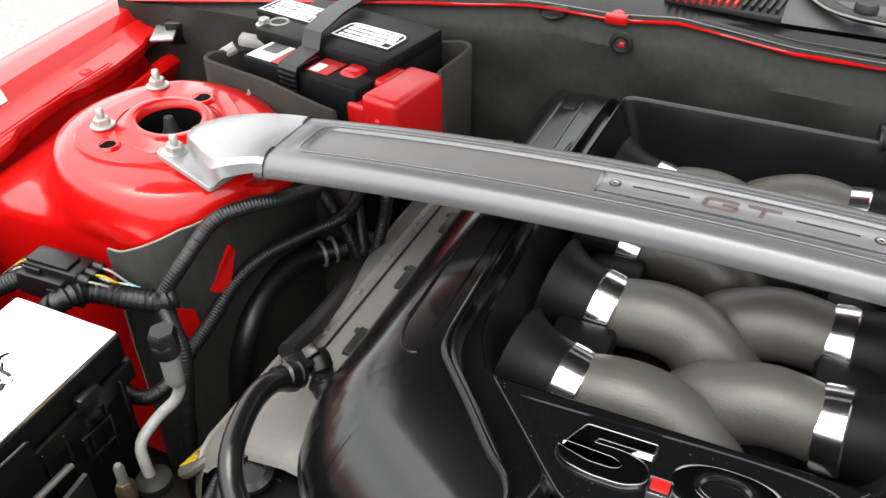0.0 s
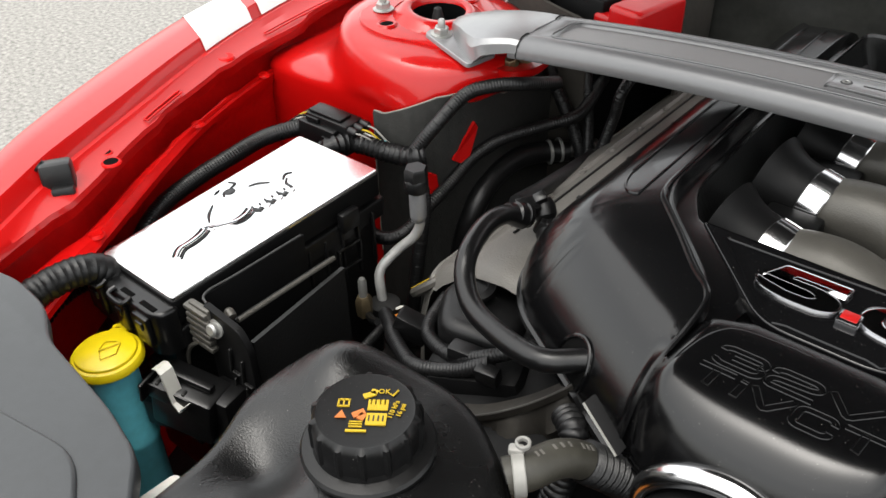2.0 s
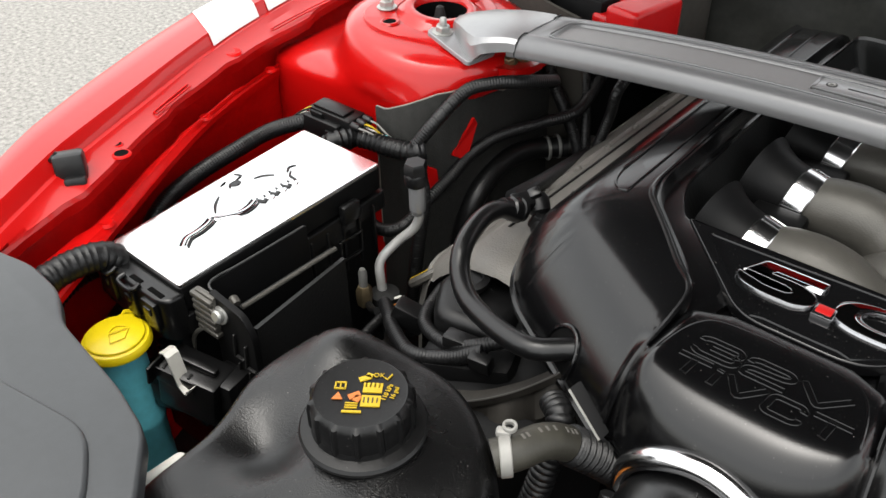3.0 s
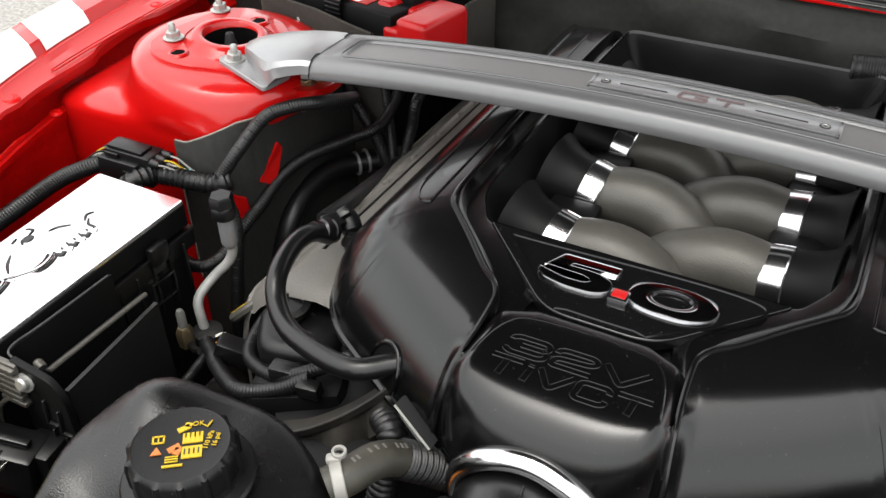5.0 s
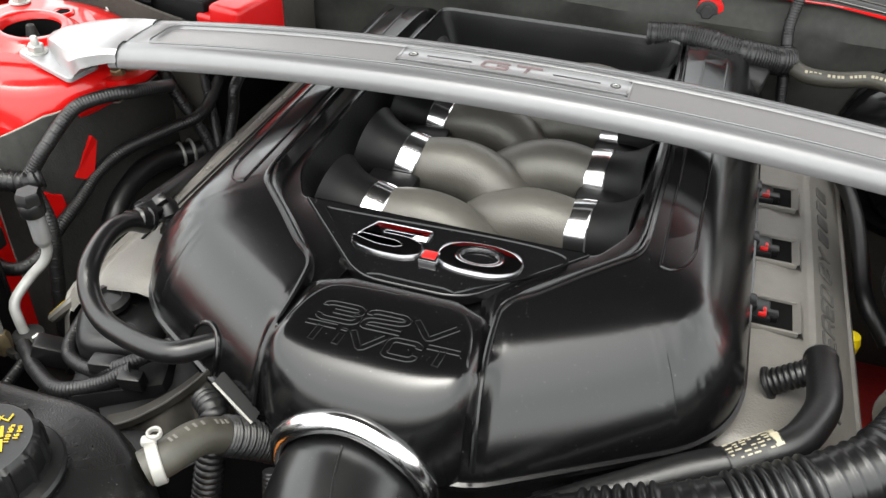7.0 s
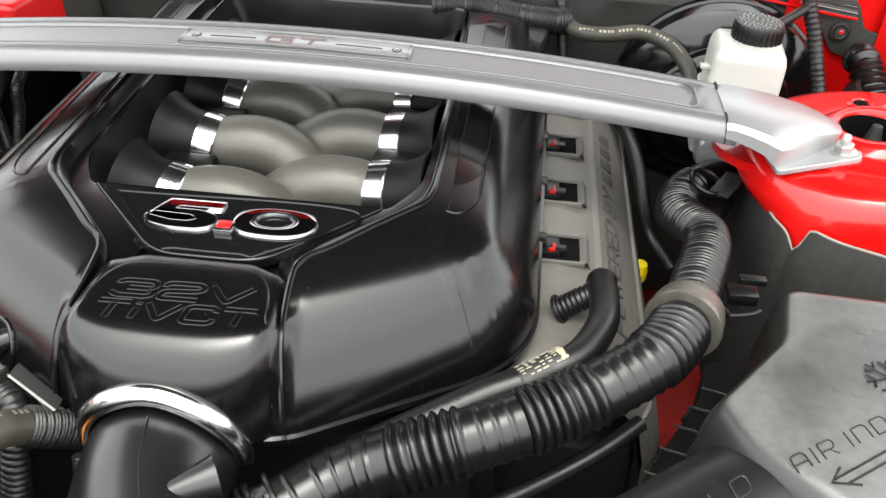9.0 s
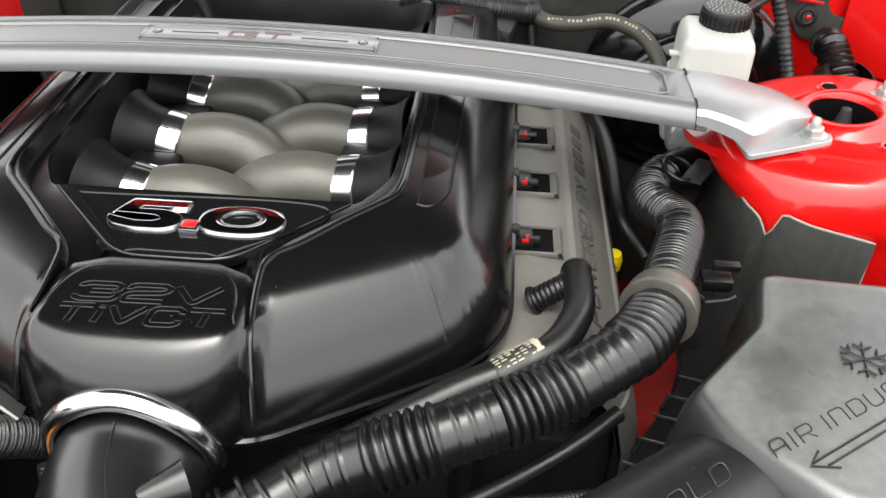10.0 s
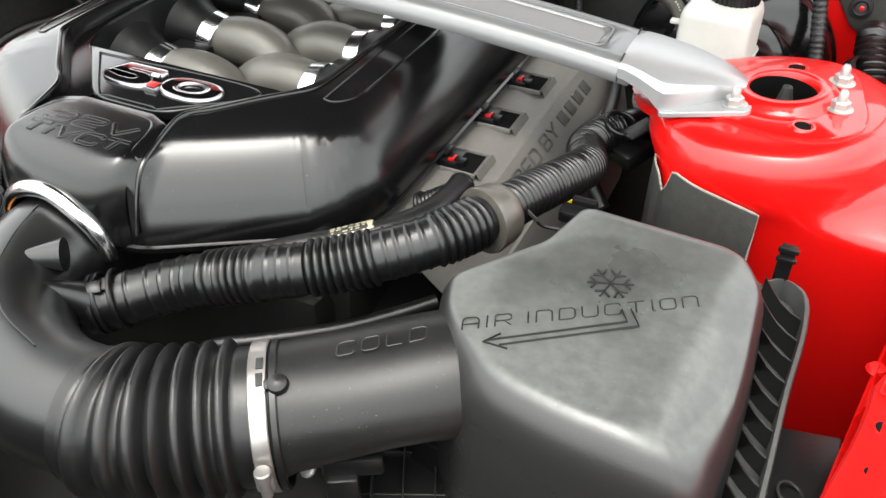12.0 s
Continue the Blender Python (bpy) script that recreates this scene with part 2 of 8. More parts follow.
def rounded(poly, radius, n=6):
    """A 2D outline with its corners rounded. radius: one for all or one for each corner."""
    out = []
    k = len(poly)
    for i in range(k):
        p, a, b = Vector(poly[i]), Vector(poly[i - 1]), Vector(poly[(i + 1) % k])
        r = radius[i] if isinstance(radius, (list, tuple)) else radius
        u, w = (a - p), (b - p)
        lu, lw = u.length, w.length
        u, w = u / lu, w / lw
        r = min(r, lu * 0.48, lw * 0.48)
        for s in range(n + 1):
            t = s / n
            out.append(tuple(p + u * r * (1 - t) ** 2 + w * r * t ** 2))
    return out


def shrink(poly, d):
    """The outline moved inward by d (outlines that run anticlockwise)."""
    k, out = len(poly), []
    for i in range(k):
        a, p, b = Vector(poly[i - 1]), Vector(poly[i]), Vector(poly[(i + 1) % k])
        e1, e2 = (p - a), (b - p)
        if e1.length < 1e-9 or e2.length < 1e-9:
            e1 = e2 = e1 + e2
        n1, n2 = Vector((-e1.y, e1.x)).normalized(), Vector((-e2.y, e2.x)).normalized()
        m = (n1 + n2)
        m = m / max(0.3, m.length_squared) * 2 if m.length > 1e-6 else n1
        out.append(tuple(p + m * d))
    return out


def slab(poly, z0, z1, edge=0.003, steps=3, m=None):
    """An upright block over a 2D outline (anticlockwise), its upper edge rounded."""
    rings = [[(x, y, z0) for x, y in poly]]
    for s in range(steps + 1):
        a = math.pi / 2 * s / steps
        rings.append([(x, y, z1 - edge + edge * math.sin(a)) for x, y in shrink(poly, edge * (1 - math.cos(a)))])
    bm = loft(rings)
    return moved(bm, m) if m is not None else bm


def spline(pts, step=0.006):
    """Points along a smooth curve through pts."""
    P = [Vector(p) for p in pts]
    P = [P[0] * 2 - P[1]] + P + [P[-1] * 2 - P[-2]]
    out = []
    for i in range(1, len(P) - 2):
        a, b, c, d = P[i - 1:i + 3]
        n = max(2, int((c - b).length / step))
        for s in range(n):
            t = s / n
            out.append(0.5 * ((2 * b) + (c - a) * t + (2 * a - 5 * b + 4 * c - d) * t * t + (3 * b - a - 3 * c + d) * t ** 3))
    out.append(P[-2])
    return out


def tube(pts, r, n=12, step=0.006, caps=True, smooth_path=True, flat=1.0):
    """A round tube along pts; r: a radius or a function of the length gone and the whole length."""
    path = spline(pts, step) if smooth_path else [Vector(p) for p in pts]
    s, total = [0.0], 0.0
    for a, b in zip(path[:-1], path[1:]):
        total += (b - a).length
        s.append(total)
    t0 = (path[1] - path[0]).normalized()
    u = t0.orthogonal().normalized() if abs(t0.z) > 0.9 else t0.cross(Vector((0, 0, 1))).normalized()
    rings = []
    for i, p in enumerate(path):
        t = (path[min(i + 1, len(path) - 1)] - path[max(i - 1, 0)]).normalized()
        u = (u - t * u.dot(t)).normalized()
        w = t.cross(u)
        rad = r(s[i], total) if callable(r) else r
        rings.append([p + (u * math.cos(2 * math.pi * k / n) + w * flat * math.sin(2 * math.pi * k / n)) * rad for k in range(n)])
    return loft(rings, (caps, caps))


def ribbed(r, depth=0.0012, pitch=0.0042):
    """The radius of a corrugated sleeve."""
    return lambda s, total: r + depth * (1 if math.sin(2 * math.pi * s / pitch) > 0 else -1) * 0.5


def loom(pts, r=0.007, pitch=0.0042, depth=0.0006, n=10):
    if depth < 0.0013:
        pitch, depth = 0.0032, min(depth, 0.0005)
    return tube(pts, lambda s, total: r - depth * 0.5 + depth * abs(math.sin(math.pi * s / pitch)) ** 0.7, max(n, 12), pitch / 5)


def lathe(profile, at=(0, 0, 0), axis=(0, 0, 1), n=32, caps=(True, True)):
    """A turned body: profile of (radius, height) along the axis."""
    q = Vector((0, 0, 1)).rotation_difference(Vector(axis)).to_matrix().to_4x4()
    rings = [[(r * math.cos(2 * math.pi * k / n), r * math.sin(2 * math.pi * k / n), h) for k in range(n)] for r, h in profile]
    return moved(loft(rings, caps), Matrix.Translation(at) @ q)


def ring(at, axis, r, w, t, n=40):
    """A band: mean radius r, width w along the axis, thickness t, edges eased."""
    e = min(w, t) * 0.3
    prof = [(r - t / 2, -w / 2 + e), (r - t / 2 + e, -w / 2), (r + t / 2 - e, -w / 2), (r + t / 2, -w / 2 + e), (r + t / 2, w / 2 - e), (r + t / 2 - e, w / 2), (r - t / 2 + e, w / 2), (r - t / 2, w / 2 - e), (r - t / 2, -w / 2 + e)]
    return lathe(prof, at, axis, n, (False, False))


def letters(body, size, depth, m, spacing=1.0, shear=0.0, xscale=1.0, bevel=0.0, width=0.0, height=0.0):
    cu = bpy.data.curves.new("letters", 'FONT')
    cu.body, cu.size, cu.extrude, cu.space_character, cu.shear = body, size, depth, spacing, shear
    cu.bevel_depth, cu.resolution_u, cu.align_x, cu.align_y = bevel, 3, 'CENTER', 'CENTER'
    ob = new("letters", cu)
    me = bpy.data.meshes.new_from_object(ob)
    bpy.data.objects.remove(ob)
    bm = bmesh.new()
    bm.from_mesh(me)
    bpy.data.meshes.remove(me)
    if width:
        xs, ys = [v.co.x for v in bm.verts], [v.co.y for v in bm.verts]
        bmesh.ops.translate(bm, vec=(-(min(xs) + max(xs)) / 2, -(min(ys) + max(ys)) / 2, 0), verts=bm.verts)
        bmesh.ops.scale(bm, vec=(width / (max(xs) - min(xs)), height / (max(ys) - min(ys)), 1), verts=bm.verts)
    else:
        bmesh.ops.scale(bm, vec=(xscale, 1, 1), verts=bm.verts)
    return moved(bm, m)


def oval_pad(x, y, rx, ry, z=0.8040, h=0.0008, n=20):
    return loft([[(x + rx * k * math.cos(2 * math.pi * i / n), y + ry * k * math.sin(2 * math.pi * i / n), z + d) for i in range(n)] for k, d in ((1.0, 0.0), (0.9, h), (0.6, h))])


def hexnut(at, axis, r, h, washer=1.5):
    nut = lathe([(r, 0.0015), (r, h * 0.85), (r * 0.85, h)], at, axis, 6)
    return join(lathe([(r * washer, 0), (r * washer, 0.0012), (r * washer * 0.9, 0.0018)], at, axis, 20), nut)


def frame_at(o, x, y):
    """A pose at o whose x and y axes are the given ones."""
    x, y = Vector(x).normalized(), Vector(y)
    z = x.cross(y).normalized()
    y = z.cross(x)
    m = Matrix((x, y, z)).transposed().to_4x4()
    return Matrix.Translation(o) @ m


GLYPHS = {
    "A": (1.0, [[(0, 0), (0, 0.8), (0.2, 1), (0.8, 1), (1, 0.8), (1, 0)], [(0, 0.42), (1, 0.42)]]),
    "B": (1.0, [[(0, 0), (0, 1), (0.85, 1), (0.95, 0.9), (0.95, 0.62), (0.85, 0.52), (0, 0.52)], [(0.85, 0.52), (1, 0.4), (1, 0.12), (0.88, 0), (0, 0)]]),
    "C": (1.0, [[(1, 0.72), (1, 0.88), (0.86, 1), (0.14, 1), (0, 0.86), (0, 0.14), (0.14, 0), (0.86, 0), (1, 0.12), (1, 0.28)]]),
    "D": (1.0, [[(0, 0), (0, 1), (0.8, 1), (1, 0.8), (1, 0.2), (0.8, 0), (0, 0)]]),
    "E": (0.9, [[(1, 1), (0, 1), (0, 0), (1, 0)], [(0, 0.5), (0.85, 0.5)]]),
    "G": (1.0, [[(1, 0.88), (0.86, 1), (0.14, 1), (0, 0.86), (0, 0.14), (0.14, 0), (1, 0), (1, 0.5), (0.55, 0.5)]]),
    "I": (0.12, [[(0.5, 0), (0.5, 1)]]),
    "i": (0.16, [[(0.5, 0), (0.5, 0.66)], [(0.5, 0.88), (0.5, 1)]]),
    "L": (0.9, [[(0, 1), (0, 0.12), (0.12, 0), (1, 0)]]),
    "N": (1.0, [[(0, 0), (0, 1), (0.82, 1), (1, 0.82), (1, 0)]]),
    "O": (1.0, [[(0.5, 1), (0.84, 1), (1, 0.84), (1, 0.16), (0.84, 0), (0.16, 0), (0, 0.16), (0, 0.84), (0.16, 1), (0.5, 1)]]),
    "P": (1.0, [[(0, 0), (0, 1), (0.86, 1), (1, 0.86), (1, 0.56), (0.86, 0.42), (0, 0.42)]]),
    "R": (1.0, [[(0, 0), (0, 1), (0.86, 1), (1, 0.86), (1, 0.58), (0.86, 0.45), (0, 0.45)], [(0.55, 0.45), (1, 0)]]),
    "T": (1.1, [[(0, 1), (1, 1)], [(0.5, 1), (0.5, 0)]]),
    "U": (1.0, [[(0, 1), (0, 0.16), (0.16, 0), (0.84, 0), (1, 0.16), (1, 1)]]),
    "V": (1.15, [[(0, 1), (0.5, 0), (1, 1)]]),
    "W": (1.4, [[(0, 1), (0.25, 0), (0.5, 0.85), (0.75, 0), (1, 1)]]),
    "Y": (1.1, [[(0, 1), (0.5, 0.48), (1, 1)], [(0.5, 0.48), (0.5, 0)]]),
    "2": (1.1, [[(0, 0.74), (0, 0.88), (0.14, 1), (0.86, 1), (1, 0.88), (1, 0.66), (0.86, 0.54), (0.14, 0.46), (0, 0.34), (0, 0), (1, 0)]]),
    "3": (1.1, [[(0, 0.78), (0, 0.88), (0.14, 1), (0.84, 1), (0.97, 0.9), (0.97, 0.62), (0.86, 0.52), (0.3, 0.52)], [(0.86, 0.52), (1, 0.42), (1, 0.12), (0.86, 0), (0.14, 0), (0, 0.12), (0, 0.24)]]),
}


def stroke_text(body, width, height, r, m, flat=0.5, gap=0.28, slant=0.0, hollow=0.0):
    """Words drawn with ridges: radius r across, flattened; hollow: two ridges side by side round each stroke."""
    pens, x = [], 0.0
    for ch in body:
        if ch == " ":
            x += 0.55
            continue
        w, lines = GLYPHS[ch]
        pens += [[(x + px * w, py) for px, py in ln] for ln in lines]
        x += w + gap
    total = x - gap
    bms = []
    for ln in pens:
        pts = [Vector(((px / total - 0.5) * width + slant * (py - 0.5) * height, (py - 0.5) * height, 0)) for px, py in ln]
        soft = [pts[0]]
        for a, p, b in zip(pts[:-2], pts[1:-1], pts[2:]):
            c = min(0.12 * height, (p - a).length * 0.4, (b - p).length * 0.4)
            soft += [p + (a - p).normalized() * c, p + ((a - p).normalized() + (b - p).normalized()) * c * 0.3, p + (b - p).normalized() * c]
        soft.append(pts[-1])
        if not hollow:
            bms.append(tube(soft, r, 8, smooth_path=False, flat=flat))
            continue
        left, right = [], []
        for i, p in enumerate(soft):
            t = (soft[min(i + 1, len(soft) - 1)] - soft[max(i - 1, 0)]).normalized()
            side = Vector((-t.y, t.x, 0)) * hollow
            left.append(p + side)
            right.append(p - side)
        bms.append(tube(left + right[::-1] + left[:1], r, 6, smooth_path=False, flat=flat))
        bms.append(tube(soft, hollow, 6, smooth_path=False, flat=0.12))
    return moved(join(*bms), m)


# ---- setting: ground, sky side, body shell ----
g = bmesh.new()
bmesh.ops.create_grid(g, x_segments=40, y_segments=40, size=400)
tagged(part("ground", g, ASPHALT), "pale weathered asphalt of a parking area", "ground", kind="structure")

# station by station: y, crease x, outer edge x, flange x, rail edge x, wall x
STATIONS = [(-0.66, 0.535, 0.575, 0.520, 0.470, 0.545), (-0.58, 0.580, 0.625, 0.560, 0.510, 0.580), (-0.50, 0.617, 0.672, 0.580, 0.548, 0.616), (-0.42, 0.655, 0.720, 0.612, 0.592, 0.652),
            (-0.31, 0.702, 0.772, 0.672, 0.661, 0.690), (-0.20, 0.752, 0.820, 0.712, 0.711, 0.726), (-0.10, 0.785, 0.850, 0.740, 0.736, 0.746), (0.02, 0.813, 0.874, 0.764, 0.754, 0.764), (0.18, 0.833, 0.892, 0.785, 0.770, 0.785),
            (0.36, 0.850, 0.905, 0.800, 0.788, 0.803), (0.60, 0.862, 0.915, 0.815, 0.803, 0.818)]
DRIVER = [(y, c + d, o + d, f + d, f + d - 0.004, f + d + 0.012) for (y, c, o, f, i, w), d in zip(STATIONS, (0.085, 0.058, 0.054, 0.034, -0.006, -0.026, -0.026, -0.014, 0, 0, 0))]


def smooth_rows(rows, step=0.02):
    ys = np.arange(rows[0][0], rows[-1][0] + 1e-6, step)
    cols = list(zip(*rows))
    out = []
    for y in ys:
        soft = [np.mean([np.interp(min(max(y + d, rows[0][0]), rows[-1][0]), cols[0], c) for d in (-0.06, -0.03, 0, 0.03, 0.06)]) for c in cols[1:]]
        out.append((float(y), *[float(v) for v in soft]))
    return out


def fender(side):
    sections, apron = [], []
    for y, c, o, f, i, w in smooth_rows(STATIONS if side < 0 else DRIVER):
        dz = -0.02 * max(0, -0.45 - y) / 0.2
        wob = 0.0035 * math.sin(y * 31.0) + 0.0035 * (1 if math.sin(y * 23.0 + 1.0) > 0.2 else -1)
        f = f + wob
        prof = [(f + 0.004, 0.826), (f, 0.838), (f + 0.002, 0.8425), (c - 0.020, 0.846), (c - 0.012, 0.852), (c - 0.006, 0.852), (c, 0.862), (c + 0.004, 0.866), ((c + o) / 2, 0.8676), (o - 0.007, 0.8672), (o, 0.8635), (o + 0.004, 0.855), (o + 0.016, 0.820), (o + 0.03, 0.78), (o + 0.04, 0.62), (o + 0.03, 0.40)]
        sections.append([(side * x, y, z + dz) for x, z in prof])
        prof = [(c - 0.004, 0.835), (f + 0.034, 0.806), (f + 0.026, 0.786), (f + 0.014, 0.786), (f + 0.003, 0.804), (f - 0.002, 0.8075), (i * 0.6 + f * 0.4, 0.8065), (i * 0.75 + f * 0.25, 0.8035), (i + 0.002, 0.802), (i, 0.799), (i + 0.001, 0.792), (max(i + 0.006, w - 0.01), 0.783), (w, 0.76), (w + 0.002, 0.62), (w + 0.002, 0.42)]
        apron.append([(side * x, y, z + dz) for x, z in prof])
    return loft(sections, closed=False), loft(apron, closed=False)


for side, word in ((-1, "passenger"), (1, "driver")):
    skin, inner = fender(side)
    fen = thing("fender", (side * 0.8, 0, 0.4), "glossy red painted car fender with two white stripes" if side < 0 else "glossy red painted car fender", "fender")
    part("outer_panel", skin, REDCLEAR, fen, smooth=30)
    part("inner_apron", inner, REDDUST, fen, "red painted inner panel with a stepped flange", smooth=30)
    if side < 0:
        holes = ((-0.642, -0.392, 0.0050), (-0.6225, -0.399, 0.0070))
    else:
        holes = tuple(((row[1] + row[3]) / 2 - 0.004, row[0], r) for row, r in ((min(smooth_rows(DRIVER), key=lambda q: abs(q[0] - y)), r) for y, r in ((-0.40, 0.0045), (-0.36, 0.006))))
    for x, y, r in holes:
        # Flat black disc: the hole's shade is painted, nothing is cut.
        part("bolt_hole", lathe([(r, 0), (r, 0.0009), (r * 0.6, 0.0009)], (x, y, 0.8441), (0, 0, 1), 20), HOLESHADE, fen, "black disc painted as a round hole")
        part("hole_rim", lathe([(r * 1.4, -0.001), (r * 1.25, 0.0006), (r * 1.02, 0.0012), (r * 0.95, 0.0004)], (x, y, 0.8441), (0, 0, 1), 20, (False, False)), REDDUST, fen)
    for y, r in ((-0.178, 0.007), (0.12, 0.006)):
        row = min(smooth_rows(STATIONS if side < 0 else DRIVER), key=lambda q: abs(q[0] - y))
        part("pressed_dimple", lathe([(r * 1.6, -0.001), (r * 1.3, 0.0012), (r, 0.0004), (0.0, -0.0004)], (side * (row[3] + 0.014), y, 0.8445), (0, 0, 1), 20), REDDUST, fen)
    for y0, y1 in ((-0.330, -0.268), (-0.105, 0.150)):
        fine = smooth_rows(STATIONS if side < 0 else DRIVER, 0.002)
        ys, cs = [q[0] for q in fine], [q[3] + 0.030 - 0.04 * max(0.0, q[0] + 0.1) for q in fine]
        pts = [(side * (float(np.interp(y, ys, cs)) - 0.023), float(y), 0.8462) for y in np.linspace(y0, y1, 8)]
        loop = [(p[0] - 0.003, p[1], p[2]) for p in pts] + [(p[0] + 0.003, p[1], p[2]) for p in pts[::-1]]
        part("pressed_bead", tube(loop + loop[:1], 0.0010, 6, smooth_path=False), REDDUST, fen)
    for y in (-0.45, -0.26, -0.13):
        q = min(smooth_rows(STATIONS if side < 0 else DRIVER), key=lambda r: abs(r[0] - y))
        part("weld_dimple", lathe([(0.008, -0.002), (0.006, 0.0010), (0.003, 0.0004), (0.0, 0.0004)], (side * (q[4] * 0.5 + q[3] * 0.5), y, 0.8065), (0, 0, 1), 20), REDDUST, fen)
    if side < 0:
        fine = smooth_rows(STATIONS, 0.005)
        ys = [q[0] for q in fine]
        for i0, i1, o0, o1 in ((-0.193, -0.098, -0.161, -0.067), (-0.078, 0.012, -0.048, 0.043)):
            secs = []
            for k in range(13):
                u = k / 12
                row = []
                for g, base, dx, z in ((0.0, 1, -0.0070, 0.8535), (0.04, 1, -0.0012, 0.8628), (0.08, 1, 0.0032, 0.8668), (0.5, 1.5, 0.0, 0.8684), (0.9, 2, -0.007, 0.8680), (1.0, 2, 0.0005, 0.8643), (1.05, 2, 0.0048, 0.8555), (1.2, 2, 0.0168, 0.8203), (1.4, 2, 0.031, 0.78)):
                    y = (i0 + (i1 - i0) * u) * (1 - g) + (o0 + (o1 - o0) * u) * g
                    c, o = float(np.interp(y, ys, [q[1] for q in fine])), float(np.interp(y, ys, [q[2] for q in fine]))
                    row.append((-((c if base == 1 else o if base == 2 else (c + o) / 2) + dx), y, z))
                secs.append(row)
            part("stripe", loft(secs, closed=False), WHITE, fen, "white stripe")

# rubber bump stop on the passenger rail
bump_stop = join(box((-0.624, -0.450, 0.851), (0.022, 0.028, 0.032), 0.004, (0, -10, -32)), box((-0.612, -0.454, 0.842), (0.016, 0.020, 0.014), 0.003, (0, -10, -32)), lathe([(0.006, 0), (0.006, 0.003), (0.004, 0.003)], (-0.634, -0.458, 0.862), (-0.6, -0.4, 0.6), 16))
solo("bump_stop", bump_stop, RUBBER, "black rubber hood bump stop on the red fender rail", "bump stop")

def reach(poly, a, c=(-0.006, 0.0)):
    d = (math.cos(a), math.sin(a))
    best = 0.0
    for i in range(len(poly)):
        (x1, y1), (x2, y2) = poly[i - 1], poly[i]
        ex, ey = x2 - x1, y2 - y1
        den = d[0] * ey - d[1] * ex
        if abs(den) < 1e-12:
            continue
        t = ((x1 - c[0]) * ey - (y1 - c[1]) * ex) / den
        s = ((x1 - c[0]) * d[1] - (y1 - c[1]) * d[0]) / den
        if t > 0 and -1e-9 <= s <= 1 + 1e-9:
            best = max(best, t)
    return best


# strut towers


def lean(x):
    return max(-0.007, min(0.007, 0.12 * (abs(x) - 0.553)))


